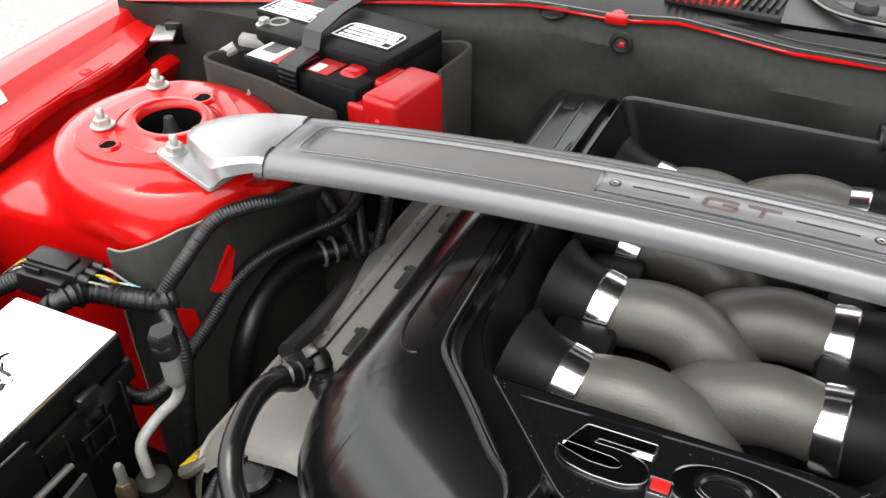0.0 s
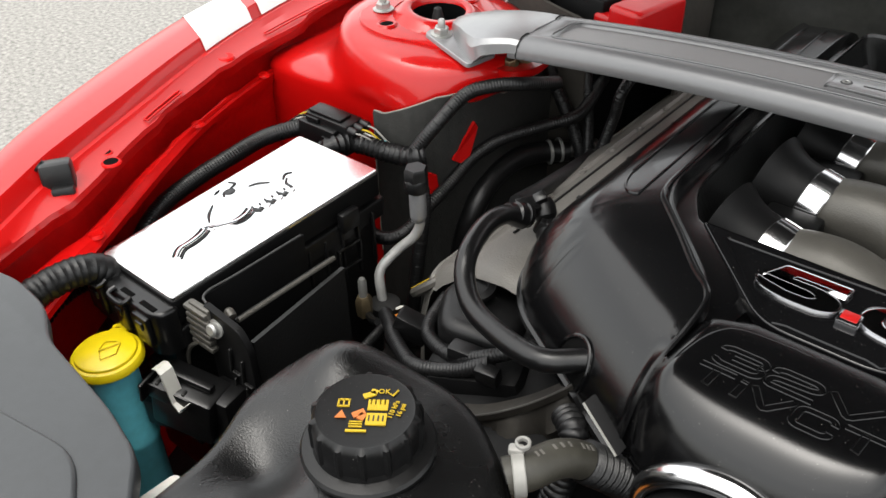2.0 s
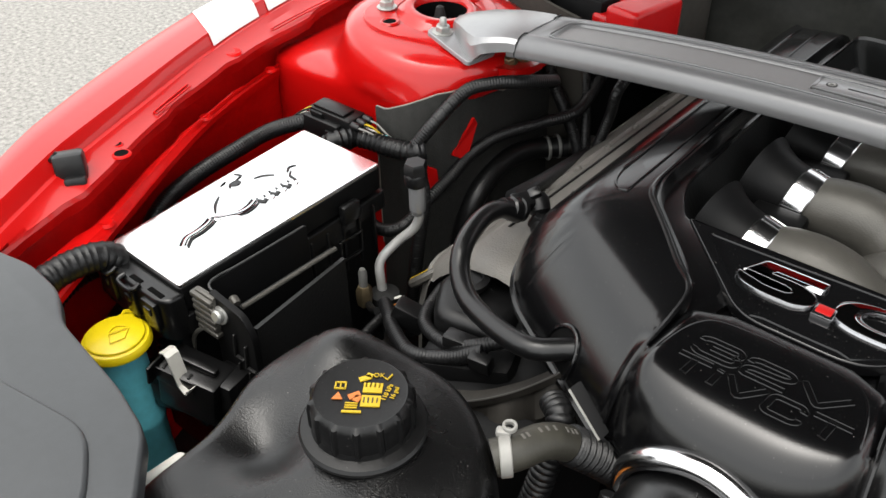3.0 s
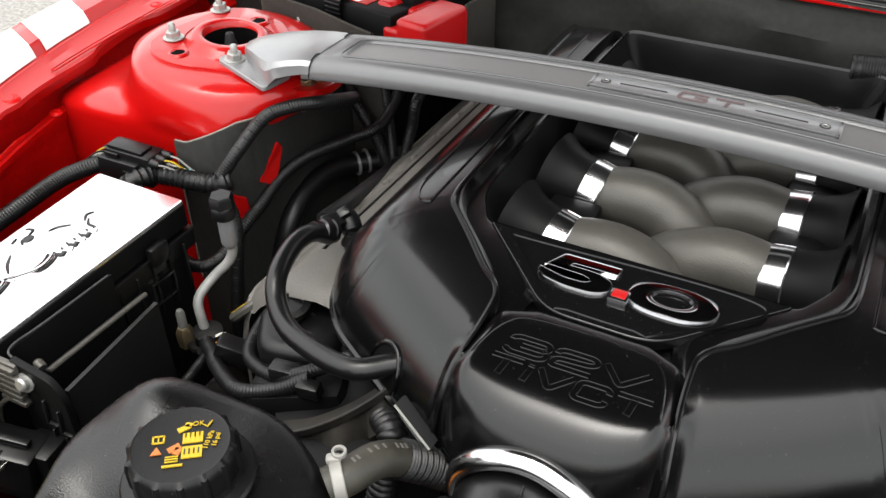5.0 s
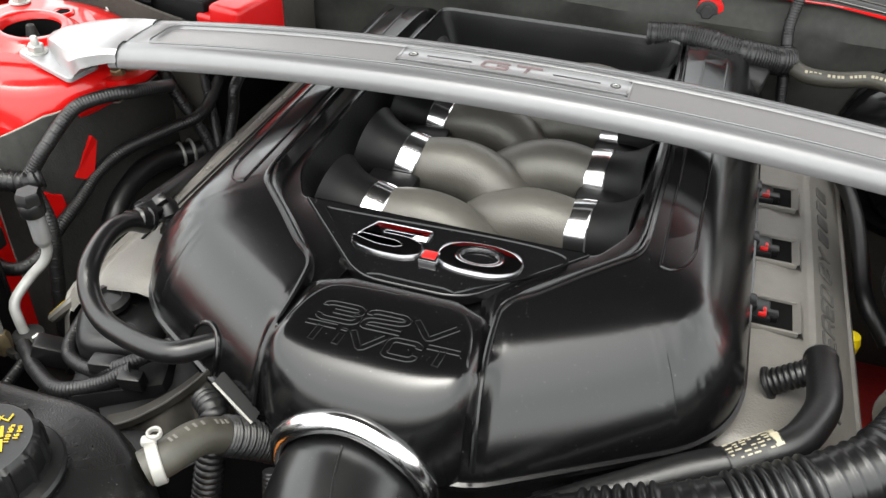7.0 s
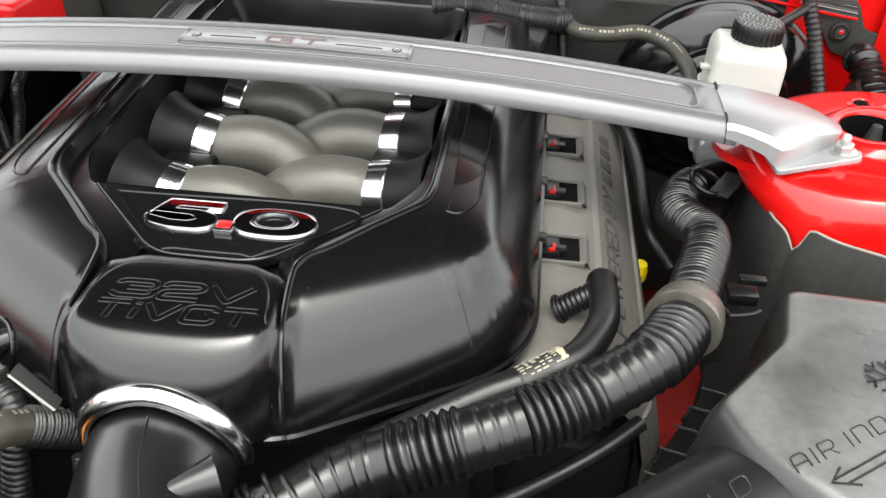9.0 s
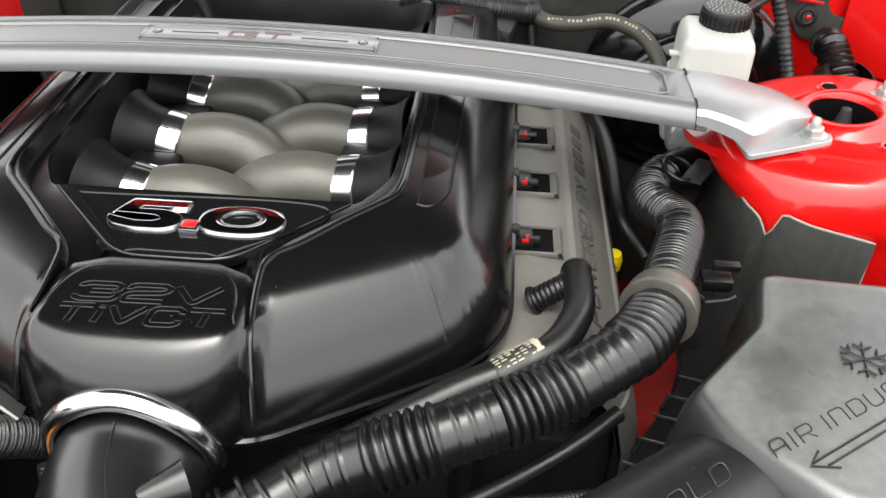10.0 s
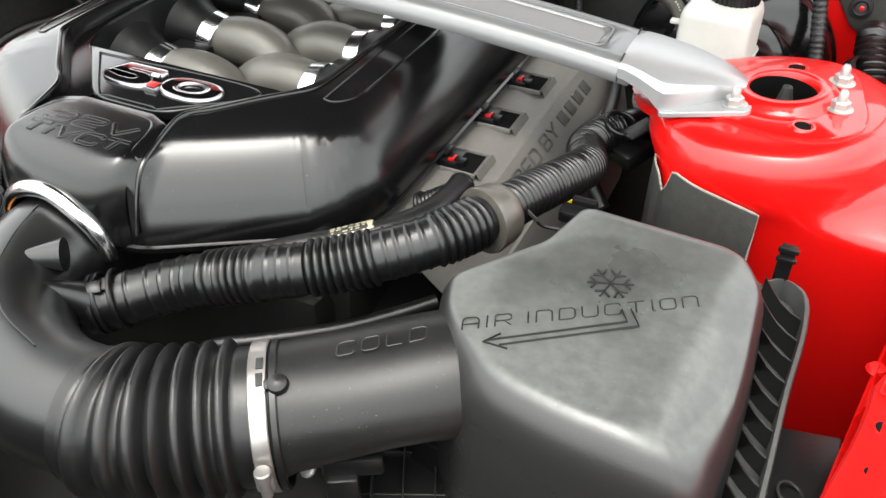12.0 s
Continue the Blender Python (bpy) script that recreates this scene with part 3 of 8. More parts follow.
def tower(side):
    cx = side * 0.553
    t = thing("strut_tower", (cx, 0, 0.45), "red painted strut tower with domed top and open centre hole", "strut tower")
    n = 72
    rings = []
    skirt = rounded([(side * 0.464, -0.116), (side * 0.464, 0.16), (side * 0.76, 0.16), (side * 0.76, -0.116)][::(1 if side < 0 else -1)], [0.05] * 4, 8)
    for z, r, ey in ((0.872, 0.0312, 0), (0.8895, 0.0315, 0), (0.8912, 0.033, 0), (0.8908, 0.040, 0), (0.8885, 0.0440, 0), (0.8835, 0.0490, 0), (0.8800, 0.0540, 0), (0.8785, 0.060, 0), (0.8775, 0.088, 0), (0.8765, 0.100, 0), (0.872, 0.1115, 0), (0.862, 0.1165, 0.0), (0.848, 0.120, 0.03), (0.836, 0.122, 0.12), (0.826, 0.124, 0.35), (0.819, 0.126, 0.72), (0.813, 0.13, 0.96), (0.806, 0.13, 1.01), (0.79, 0.13, 1.02), (0.70, 0.13, 1.02), (0.50, 0.13, 1.03)):
        pts = []
        for k in range(n):
            a = 2 * math.pi * k / n
            c, s = math.cos(a), math.sin(a)
            rr = r * (1 - ey) + reach(skirt, a, (cx, 0.0)) * ey
            pts.append((cx + rr * c, rr * s, z + lean(cx + rr * c) * max(0.0, min(1.0, (z - 0.835) / 0.03))))
        rings.append(pts)
    part("dome", loft(rings, (False, False)), RED, t, smooth=60)
    # pressed plate round the hole
    plate = [(math.cos(a) * r, math.sin(a) * r) for a, r in [(2 * math.pi * k / 48, 0.083 + 0.010 * math.cos(2 * math.pi * k / 48 * 3 + (0.4 if side < 0 else 2.7))) for k in range(48)]]
    hole = [(math.cos(2 * math.pi * k / 48) * 0.0535, math.sin(2 * math.pi * k / 48) * 0.0535) for k in range(48)]
    ringsp = [[(cx + x, y, z + lean(cx + x)) for x, y in p] for p, z in ((plate, 0.877), (shrink(plate, 0.0006), 0.8806), (shrink(plate, 0.002), 0.8814), (hole, 0.8816), (hole, 0.878))]
    part("top_plate", loft(ringsp, (False, False)), RED, t, smooth=30)
    # The cup's inside is coloured black for its shade.
    part("mount_cup", lathe([(0.0313, 0.885), (0.0305, 0.872), (0.030, 0.80), (0.0, 0.795)], (cx, 0, 0), (0, 0, 1), 40, (False, False)), HOLESHADE, t, "dark rubber strut mount")
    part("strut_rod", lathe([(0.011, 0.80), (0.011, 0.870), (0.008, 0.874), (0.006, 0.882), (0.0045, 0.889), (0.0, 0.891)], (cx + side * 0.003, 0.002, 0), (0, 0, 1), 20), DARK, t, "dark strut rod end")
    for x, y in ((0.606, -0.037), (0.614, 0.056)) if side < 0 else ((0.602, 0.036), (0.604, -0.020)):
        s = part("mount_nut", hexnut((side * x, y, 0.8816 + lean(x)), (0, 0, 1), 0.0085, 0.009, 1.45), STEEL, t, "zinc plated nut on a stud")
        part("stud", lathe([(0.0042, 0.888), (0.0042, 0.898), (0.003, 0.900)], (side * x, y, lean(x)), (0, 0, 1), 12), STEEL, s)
    # Black discs paint the shade of two holes in the plate.
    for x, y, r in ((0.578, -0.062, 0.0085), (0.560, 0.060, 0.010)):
        part("plate_hole", lathe([(r, 0), (r * 0.9, 0.0003), (r * 0.2, 0.0003)], (side * x, y, 0.8820 + lean(x)), (0, 0, 1), 24), HOLESHADE, t)
        part("hole_rim", lathe([(r * 1.45, -0.001), (r * 1.2, 0.0012), (r * 1.02, 0.0012), (r * 0.93, 0.0003)], (side * x, y, 0.8820 + lean(x)), (0, 0, 1), 28, (False, False)), RED, t)
    return t


tower_l, tower_r = tower(-1), tower(1)

# red lip that stands off the inboard side of each tower
for side in (-1, 1):
    lip = [(0.462, -0.036), (0.458, 0.055), (0.432, 0.058), (0.416, 0.040), (0.411, 0.012), (0.416, -0.010), (0.436, -0.034)] if side > 0 else [(0.455, -0.03), (0.455, 0.055), (0.428, 0.058), (0.416, 0.035), (0.412, 0.0), (0.418, -0.022), (0.436, -0.034)]
    lip = rounded([(side * x, y) for x, y in (lip if side < 0 else lip[::-1])], 0.02, 4)
    gus = thing("tower_gusset", (side * 0.435, 0.01, 0.847), "red painted gusset with zinc bolts on the strut tower's inner side" if side < 0 else "red painted gusset on the strut tower's inner side", "gusset")
    part("plate", slab(lip, 0.847, 0.858, 0.003), RED, gus)
    if side < 0:
        for x, y in ((-0.437, -0.016), (-0.431, -0.001)):
            part("bolt", hexnut((x, y, 0.8578), (0.1, -0.3, 1), 0.0065, 0.008, 1.4), TAN, gus, "yellowed zinc bolt")

# felt pads on the towers' front faces


def felt(side):
    """A pad that lies against the tower's front and bends round its inboard corner."""
    path = [(0.545 - 0.0315 * k / 5 if side < 0 else 0.562 - 0.0485 * k / 12, -0.1215) for k in range(5 if side < 0 else 12)]
    path += [(0.5135 - 0.0555 * math.sin(radians(a)), -0.066 - 0.0555 * math.cos(radians(a))) for a in range(0, 91, 5)]
    path += [(0.458, -0.05), (0.458, 0.0), (0.458, 0.06), (0.458, 0.14)]
    rows = []
    for k, (x, y) in enumerate(path):
        if side < 0:
            top = 0.811 + 0.03 * min(1.0, max(0.0, (0.53 - x) / 0.06)) - 0.03 * max(0.0, min(1.0, (y + 0.06) / 0.06))
        else:
            top = 0.840 - (x - 0.485) * 0.24 - 0.030 * math.exp(-((x - 0.4755) / 0.004) ** 2) if x > 0.4755 else 0.828 - 0.016 * math.exp(-((x - 0.4755) / 0.006) ** 2)
        rows.append((side * x, y, top, 0.7 if k else 0.0))
    out = Vector((0.53 * side, 0.05))
    def off(p, d):
        v = (Vector(p[:2]) - out).normalized()
        return (p[0] + v.x * d, p[1] + v.y * d)
    rings = [[(p[0], p[1], p[2]) for p in rows], [(*off(p, 0.0035), p[2] + 0.0005) for p in rows], [(*off(p, 0.0045), p[2] - 0.002) for p in rows]]
    rings += [[(*off(p, 0.0045 + 0.002 * math.sin(i * 1.7 + z * 40)), z) for i, p in enumerate(rows)] for z in (0.76, 0.70, 0.62, 0.5)]
    edge_line = [((a[0] + b[0]) / 2, (a[1] + b[1]) / 2, b[2] + 0.0004) for a, b in zip(rings[0], rings[1])]
    first = rings[1][0]
    edge_line = [(first[0], first[1] - 0.001, z) for z in (0.62, 0.70, 0.76)] + edge_line
    return loft(rings, closed=False), edge_line


for side, words in ((-1, "dark grey felt pad on the red tower face"), (1, "dark grey felt pad with a pale cut edge")):
    pad = thing("felt_pad", (side * 0.47, -0.12, 0.5), words, "felt pad")
    sheet, edge_line = felt(side)
    part("sheet", sheet, FELT, pad)
    part("cut_edge", tube(edge_line, 0.0011, 6, smooth_path=False), PALEEDGE, pad, "pale cut edge")

def on_corner(a, z, d):
    r = 0.0615 + d
    return (-(0.5135 - r * math.sin(radians(a))), -0.066 - r * math.cos(radians(a)), z)


PATCHES = ([(64, 0.765), (94, 0.802), (100, 0.792), (82, 0.752)], [(31, 0.756), (47, 0.748), (49, 0.725), (33, 0.713)])
for pts in PATCHES:
    solo("bare_patch", loft([[on_corner(a, z, d) for a, z in pts] for d in (-0.002, 0.0015)]), RED, "red painted metal showing through the felt", "painted metal")

# firewall, cowl, windshield foot, bay floor and front
# how far the cowl edge is lowered along its length to fit the camera's view
DROP = ([-0.86, -0.27, -0.19, -0.12, 0.0, 0.088, 0.86], [-0.008, -0.008, -0.011, -0.006, -0.0205, -0.022, -0.022])
cowl_sec, lip_pts = [], []
fw_sec = []
for k in range(61):
    x = -0.86 + 1.405 * k / 60
    y = 0.305 + 0.02 * math.cos(x * 3) - 0.03 * (abs(x) / 0.86) ** 2
    zt = 0.931 - 0.05 * max(0, abs(x) - 0.30) / 0.5 + float(np.interp(x, *DROP))
    fw_sec.append([(x, y - 0.05 + 0.012 * math.sin(x * 17), 0.45), (x, y - 0.02 + 0.010 * math.sin(x * 13), 0.62), *[(x, y + 0.005 * math.sin(x * 9 + z * 4) + 0.003 * math.sin(x * 37 + z * 61) + 0.002 * math.sin(x * 71 - z * 93), z) for z in (0.72, 0.75, 0.78, 0.80, 0.82, 0.84, 0.86, 0.88)], (x, y + 0.004 + 0.002 * math.sin(x * 43), zt - 0.02), (x, y + 0.008, zt - 0.012), (x, y + 0.018, zt - 0.002), (x, y + 0.030, zt + 0.010)])
fw = loft(fw_sec, closed=False)
tagged(part("wall_firewall", fw, LINING), "dark grey padded firewall lining", "firewall", kind="structure")
for k in range(61):
    x = -0.86 + 1.48 * k / 60
    y = 0.326 + 0.02 * math.cos(x * 3) - 0.03 * (abs(x) / 0.86) ** 2
    zt = 0.938 - 0.05 * max(0, abs(x) - 0.30) / 0.5 + float(np.interp(x, *DROP))
    lip_pts.append((x, y - 0.004, zt))
    zp = 0.942 - 0.05 * max(0, abs(x) - 0.30) / 0.5
    cowl_sec.append([(x, y, zt - 0.004), (x, y + 0.003, zt + 0.004), (x, y + 0.012, zp - 0.006), (x, y + 0.03, zp), (x, y + 0.09, zp + 0.002), (x, y + 0.16, zp + 0.02), (x, y + 0.20, zp + 0.04)])
cowl = thing("cowl", (0, 0.4, 0.9), "black plastic cowl panel with a red painted edge and vent slots", "cowl")
part("cowl_panel", loft(cowl_sec, closed=False), BLACK, cowl)
part("cowl_edge", loft([[(x, y - 0.003, z + 0.0018 + 0.0006 * math.sin(x * 40)), (x, y - 0.005, z + 0.0006), (x, y - 0.0045, z - 0.0010 - 0.0008 * math.sin(x * 33 + 1)), (x, y + 0.004, z - 0.003)] for x, y, z in lip_pts], closed=False), RED, cowl, "red painted seam edge")
part("seam_bead", tube([(x, y + 0.0005, z + 0.0055) for x, y, z in lip_pts], 0.0006, 6, 0.02), GREYPLASTIC, cowl, "pale edge line")
part("edge_seal", tube([(x, y + 0.004, z + 0.0065) for x, y, z in lip_pts if x > -0.10], 0.0035, 8, 0.02), RUBBER, cowl, "black rubber edge seal")
part("seal_line", tube([(x, y + 0.0085, z + 0.0105) for x, y, z in lip_pts if x > -0.04], 0.0007, 6, 0.02), RUNNER, cowl)
part("edge_bracket", join(box((-0.188, 0.333, 0.929), (0.026, 0.010, 0.012), 0.003), lathe([(0.008, 0.0), (0.007, 0.004), (0.004, 0.005)], (-0.188, 0.338, 0.930), (0, -0.3, 1), 18)), RED, cowl, "red painted tab")
part("corner_boss", lathe([(0.017, 0), (0.018, 0.003), (0.014, 0.006), (0.0, 0.007)], (-0.262, 0.338, 0.925), (0, -0.3, 1), 28), BLACK, cowl)
for k in range(14):
    part("vent_slat", box((-0.134 + k * 0.0088, 0.402, 0.951), (0.0034, 0.074, 0.008), 0.001, (3, 0, -8)), LABELR if k < 9 else BLACK, cowl, "narrow vent slat")
part("vent_well", box((-0.077, 0.402, 0.946), (0.128, 0.078, 0.006), 0.001, (3, 0, -8)), DARK, cowl, "dark vent opening")
part("pale_fairing", loft([[(x, 0.352 - 0.02 * (x - 0.02), 0.9435), (x, 0.362, 0.947), (x, 0.385, 0.949), (x, 0.42, 0.952)] for x in (-0.018, 0.0, 0.03, 0.07, 0.12, 0.2, 0.3)], closed=False), TRAY, cowl, "dull grey plastic fairing")
wiper = thing("wiper_arm", (0.02, 0.40, 0.94), "black wiper arm with a round pivot cap", "wiper")
part("arm", tube([(-0.02, 0.47, 0.962), (0.008, 0.418, 0.958), (0.028, 0.385, 0.957), (0.050, 0.366, 0.957), (0.080, 0.358, 0.957), (0.14, 0.352, 0.955)], 0.010, 12, flat=0.45), BLACK, wiper)
part("arm_edge", tube([(-0.033, 0.47, 0.964), (-0.004, 0.412, 0.960), (0.020, 0.374, 0.959), (0.045, 0.356, 0.959), (0.080, 0.347, 0.959), (0.14, 0.342, 0.957)], 0.0012, 6), GREYPLASTIC, wiper, "pale edge")
part("pivot_cap", lathe([(0.012, 0.0), (0.012, 0.008), (0.010, 0.011), (0.0, 0.012)], (0.060, 0.374, 0.958), (0, 0, 1), 28), BLACK, wiper)
windshield = loft([[(x, 0.58 + 0.03 * math.cos(x * 2.2), 0.985) for x in np.linspace(-0.75, 0.75, 20)], [(x * 0.92, 1.1 + 0.05 * math.cos(x * 2.2), 1.33) for x in np.linspace(-0.75, 0.75, 20)]], closed=False)
tagged(part("windshield", windshield, GLASS), "sloping glass windshield", "windshield", kind="structure")
tagged(part("bay_floor", box((0, -0.2, 0.40), (1.5, 1.25, 0.03), 0.004), DARK), "grimy dark underside of the engine bay", "undertray", kind="structure")
tagged(part("wall_front", box((0, -0.86, 0.62), (1.3, 0.03, 0.44), 0.004), DARK), "black radiator support at the front of the bay", "radiator support", kind="structure")

# open hood overhead
hood = thing("hood", (0, 0.45, 1.03), "open red hood with a black lined underside", "hood")
HM = pose(0, 0.45, 1.045, -52, 0, 0)
part("hood_skin", moved(box((0, -0.72, 0.02), (1.52, 1.16, 0.012), 0.005), HM), RED, hood)
part("hood_liner", moved(slab(rounded([(-0.72, -1.26), (0.72, -1.26), (0.735, -0.205), (-0.735, -0.205)], 0.06), -0.012, 0.002, 0.004, m=Matrix.Rotation(math.pi, 4, 'Y')), HM), HOOD, hood, "black insulation liner")
for s in (-1, 1):
    part("hinge_arm", tube([(s * 0.805, 0.52, 0.86), (s * 0.800, 0.50, 0.95), (s * 0.745, 0.42, 1.08), (s * 0.725, 0.35, 1.17), (s * 0.715, 0.22, 1.345)], 0.012, 8, 0.02, flat=0.5), RED, hood)

# ---- engine cover ----
CX = -0.006
OUT = rounded([(0.246, -0.268), (0.250, 0.30), (-0.262, 0.30), (-0.258, -0.268), (-0.084, -0.374), (0.072, -0.374)], [0.062, 0.05, 0.05, 0.062, 0.02, 0.02], 12)
GROOVE = rounded([(0.152, -0.190), (0.158, 0.0), (0.150, 0.283), (-0.162, 0.283), (-0.170, 0.0), (-0.164, -0.190), (-0.088, -0.272), (-0.078, -0.292), (-0.080, -0.345), (0.068, -0.345), (0.066, -0.292), (0.076, -0.272)], [0.03, 0.1, 0.02, 0.02, 0.1, 0.03, 0.012, 0.02, 0.005, 0.005, 0.02, 0.012], 8)
OPEN = rounded([(0.141, -0.150), (0.146, 0.0), (0.143, 0.262), (-0.152, 0.262), (-0.158, 0.0), (-0.153, -0.150), (-0.130, -0.192), (0.118, -0.192)], [0.02, 0.05, 0.015, 0.015, 0.05, 0.02, 0.01, 0.01], 5)


OA = np.array(OUT)
OB = np.roll(OA, -1, axis=0)


def edge_distance(x, y):
    """How far a place lies inside the cover's outline, and how much the nearest edge faces sideways."""
    p = np.array((x, y))
    e = OB - OA
    t = np.clip(((p - OA) * e).sum(1) / np.maximum((e * e).sum(1), 1e-12), 0, 1)
    away = (OA + e * t[:, None]) - p
    d = np.sqrt((away ** 2).sum(1))
    i = int(d.argmin())
    n = away[i] / d[i] if d[i] > 1e-6 else np.array((e[i][1], -e[i][0])) / max(1e-9, float(np.hypot(*e[i])))
    return float(d[i]), float(n[0] ** 2)


TOP, SKIRT = 0.887, 0.800
SINK = 0.0125


FULL = 2.4


def nose_line(q):
    """Where the centre panel begins to turn down and where it ends, q to the side of its middle."""
    return -0.346 + 0.004 * (q / 0.072) ** 6, -0.394 + 0.022 * (q / 0.072) ** 3


def cover_z(x, y):
    """Height of the cover: a flat top that falls gently outwards, then a steep rounded wall."""
    d, side = edge_distance(x, y)
    wide, full = 0.058 - 0.008 * side, 1.9 - 0.1 * side
    around = [edge_distance(x + 0.024 * math.cos(a), y + 0.024 * math.sin(a)) for a in (0.4, 1.66, 2.91, 4.17, 5.43)] if d > 0.04 else []
    soft = min(1.0, max(0.0, (d - 0.04) / 0.015))
    mild = d + (sum(q[0] for q in around) / 5 - d) * soft if around else d
    lean_to = side + (sum(q[1] for q in around) / 5 - side) * soft if around else side
    z = TOP - 0.034 * (1 - 0.45 * lean_to) * max(0.0, 1 - mild / 0.100) ** 1.5
    if d < wide:
        z = SKIRT + (z - SKIRT) * (1 - (1 - d / wide) ** full) ** (1 / full)
    g = max(0.0, abs(x - CX) - 0.155)
    z -= 1.1 * g * g * max(0.0, min(1.0, d / 0.03))
    beside = (abs(x - CX) - 0.0675) / 0.020
    if 0.0 <= beside < 1.0 and y < -0.300:
        y0, y1 = nose_line(0.071)
        u = min(1.0, max(0.0, (y0 - y) / (y0 - y1)))
        near = SKIRT + 0.0735 * (1 - u ** FULL) ** (1 / FULL)
        z += max(0.0, near - z) * (1 - beside) ** 2 * (1 + 2 * beside) * min(1.0, d / 0.010)
    if abs(x - CX) < 0.0675 and y < -0.312:
        y0, y1 = nose_line(abs(x - CX))
        u = min(1.0, max(0.0, (y0 - y) / (y0 - y1)))
        z = min(z, SKIRT - 0.006 + 0.0795 * (1 - u ** FULL) ** (1 / FULL))
    return z


angles = sorted({round(math.atan2(y, x - CX), 5) for poly in (OUT, GROOVE, OPEN) for x, y in poly} | {round(a, 5) for a in np.linspace(-math.pi, math.pi, 160, endpoint=False)})
rings = []
ro, rg, rp = [[reach(p, a) for a in angles] for p in (OUT, GROOVE, OPEN)]


def at(rs, z=None, lift=0.0):
    pts = []
    for a, r in zip(angles, rs):
        x, y = CX + r * math.cos(a), r * math.sin(a)
        pts.append((x, y, (cover_z(x, y) if z is None else z) + lift))
    return pts


rings.append(at([r - 0.008 for r in ro], SKIRT - 0.006))
rings.append(at([r + 0.003 for r in ro], SKIRT - 0.006))
rings.append(at([r + 0.003 for r in ro], SKIRT - 0.001))
rings.append(at(ro, SKIRT))
for k in range(1, 45):
    f = (k / 44) ** 1.25
    rings.append(at([a + (b - a) * f for a, b in zip(ro, rg)]))
rings.append(at([b - 0.002 for b in rg], None, 0.0015))
rings.append(at([b - 0.004 for b in rg], None, 0.0008))
rings.append(at([b - 0.0060 for b in rg], None, 0.004 - SINK))
rings.append(at([b - 0.0085 for b in rg], None, -SINK))
rings.append(at([b + 0.002 for b in rp], TOP - SINK))
rings.append(at(rp, TOP - SINK - 0.0003))
rings.append(at([r - 0.0012 for r in rp], TOP - SINK - 0.003))


def drawn(k, z):
    """The opening's outline drawn in: mainly sideways, hardly at its rear wall."""
    return [(CX + (x - CX) * k, y * (k if y < 0 else 1 - (1 - k) * 0.12), z) for x, y, _ in at(rp, z)]


well = [at([r - 0.001 for r in rp], TOP - SINK - 0.0025), at([r - 0.003 for r in rp], TOP - SINK - 0.012), drawn(0.945, 0.845), drawn(0.87, 0.81), drawn(0.78, 0.78)]
cover = thing("engine_cover", (CX, -0.03, 0.74), "satin black plastic engine cover with open centre", "engine cover")
part("cover_shell", loft(rings, (False, False)), COVER, cover, smooth=32)
part("opening_well", loft(well, (False, True)), WELL, cover, "dull black sloping sides of the opening", smooth=40)

# bead where the wings meet the centre section
for s in (1, -1):
    pts = [(0.0745, -0.3725), (0.0725, -0.360), (0.070, -0.345), (0.067, -0.318), (0.0662, -0.295), (0.0675, -0.284), (0.074, -0.274), (0.088, -0.262), (0.115, -0.232), (0.138, -0.207), (0.148, -0.195), (0.1525, -0.180), (0.1545, -0.15), (0.158, -0.02), (0.157, 0.10), (0.152, 0.27)]
    pts = [(CX + s * (x - CX), y, cover_z(CX + s * (x - CX), y) + 0.0005) for x, y in pts]
    part("trim_bead", tube(pts, 0.0022, 8, 0.004), COVER, cover)

# centre panel that runs down to the throttle inlet
XC, ARCH = -0.006, 0.056


def nose(x, a):
    """The centre panel's section: level, then turning down, sooner at its sides."""
    edge = max(0.0, (abs(x - XC) - 0.060) / 0.012)
    y0, y1 = nose_line(abs(x - XC))
    return (x, y0 + (y1 - y0) * max(0.0, math.sin(a)) ** (2 / FULL), 0.800 + (0.0795 - 0.008 * edge * edge) * max(0.0, math.cos(a)) ** (2 / FULL))


rows = []
for k in range(61):
    x = XC - 0.072 + 0.144 * k / 60
    q = abs(x - XC)
    low = 0.793 + math.sqrt(max(0.0, ARCH ** 2 - q * q)) if q < ARCH else 0.793
    amax = math.acos(min(1.0, max(0.0, (low - 0.800) / 0.0795)) ** (FULL / 2))
    y0 = -0.282 - max(0.0, (q - 0.040)) * 0.45
    row = [(x, y0, nose(x, 0)[2] - 0.006), (x, y0 - 0.001, nose(x, 0)[2] - 0.001), (x, y0 - 0.004, nose(x, 0)[2])] + [(x, y0 - 0.004 + (nose(x, 0)[1] - y0 + 0.004) * j / 4, nose(x, 0)[2]) for j in range(1, 4)]
    row += [nose(x, amax * (j / 20) ** 1.4) for j in range(21)]
    ex = nose(x, amax)
    row.append((x, ex[1] + 0.012, ex[2] - 0.001))
    rows.append(row)
part("centre_panel", loft(rows, closed=False), COVER, cover, smooth=40)
arch = []
for k in range(41):
    f = math.radians(-4 + 188 * k / 40)
    x, z = XC + ARCH * math.cos(f), 0.793 + ARCH * math.sin(f)
    a = math.acos(min(1.0, max(0.0, (z - 0.800) / 0.0795)) ** (FULL / 2))
    arch.append((x, nose(x, a)[1] - 0.003, z))
part("chrome_arch", tube(arch, 0.0075, 12, 0.003, flat=0.7), SATINCHROME, cover, "chrome inlet ring")
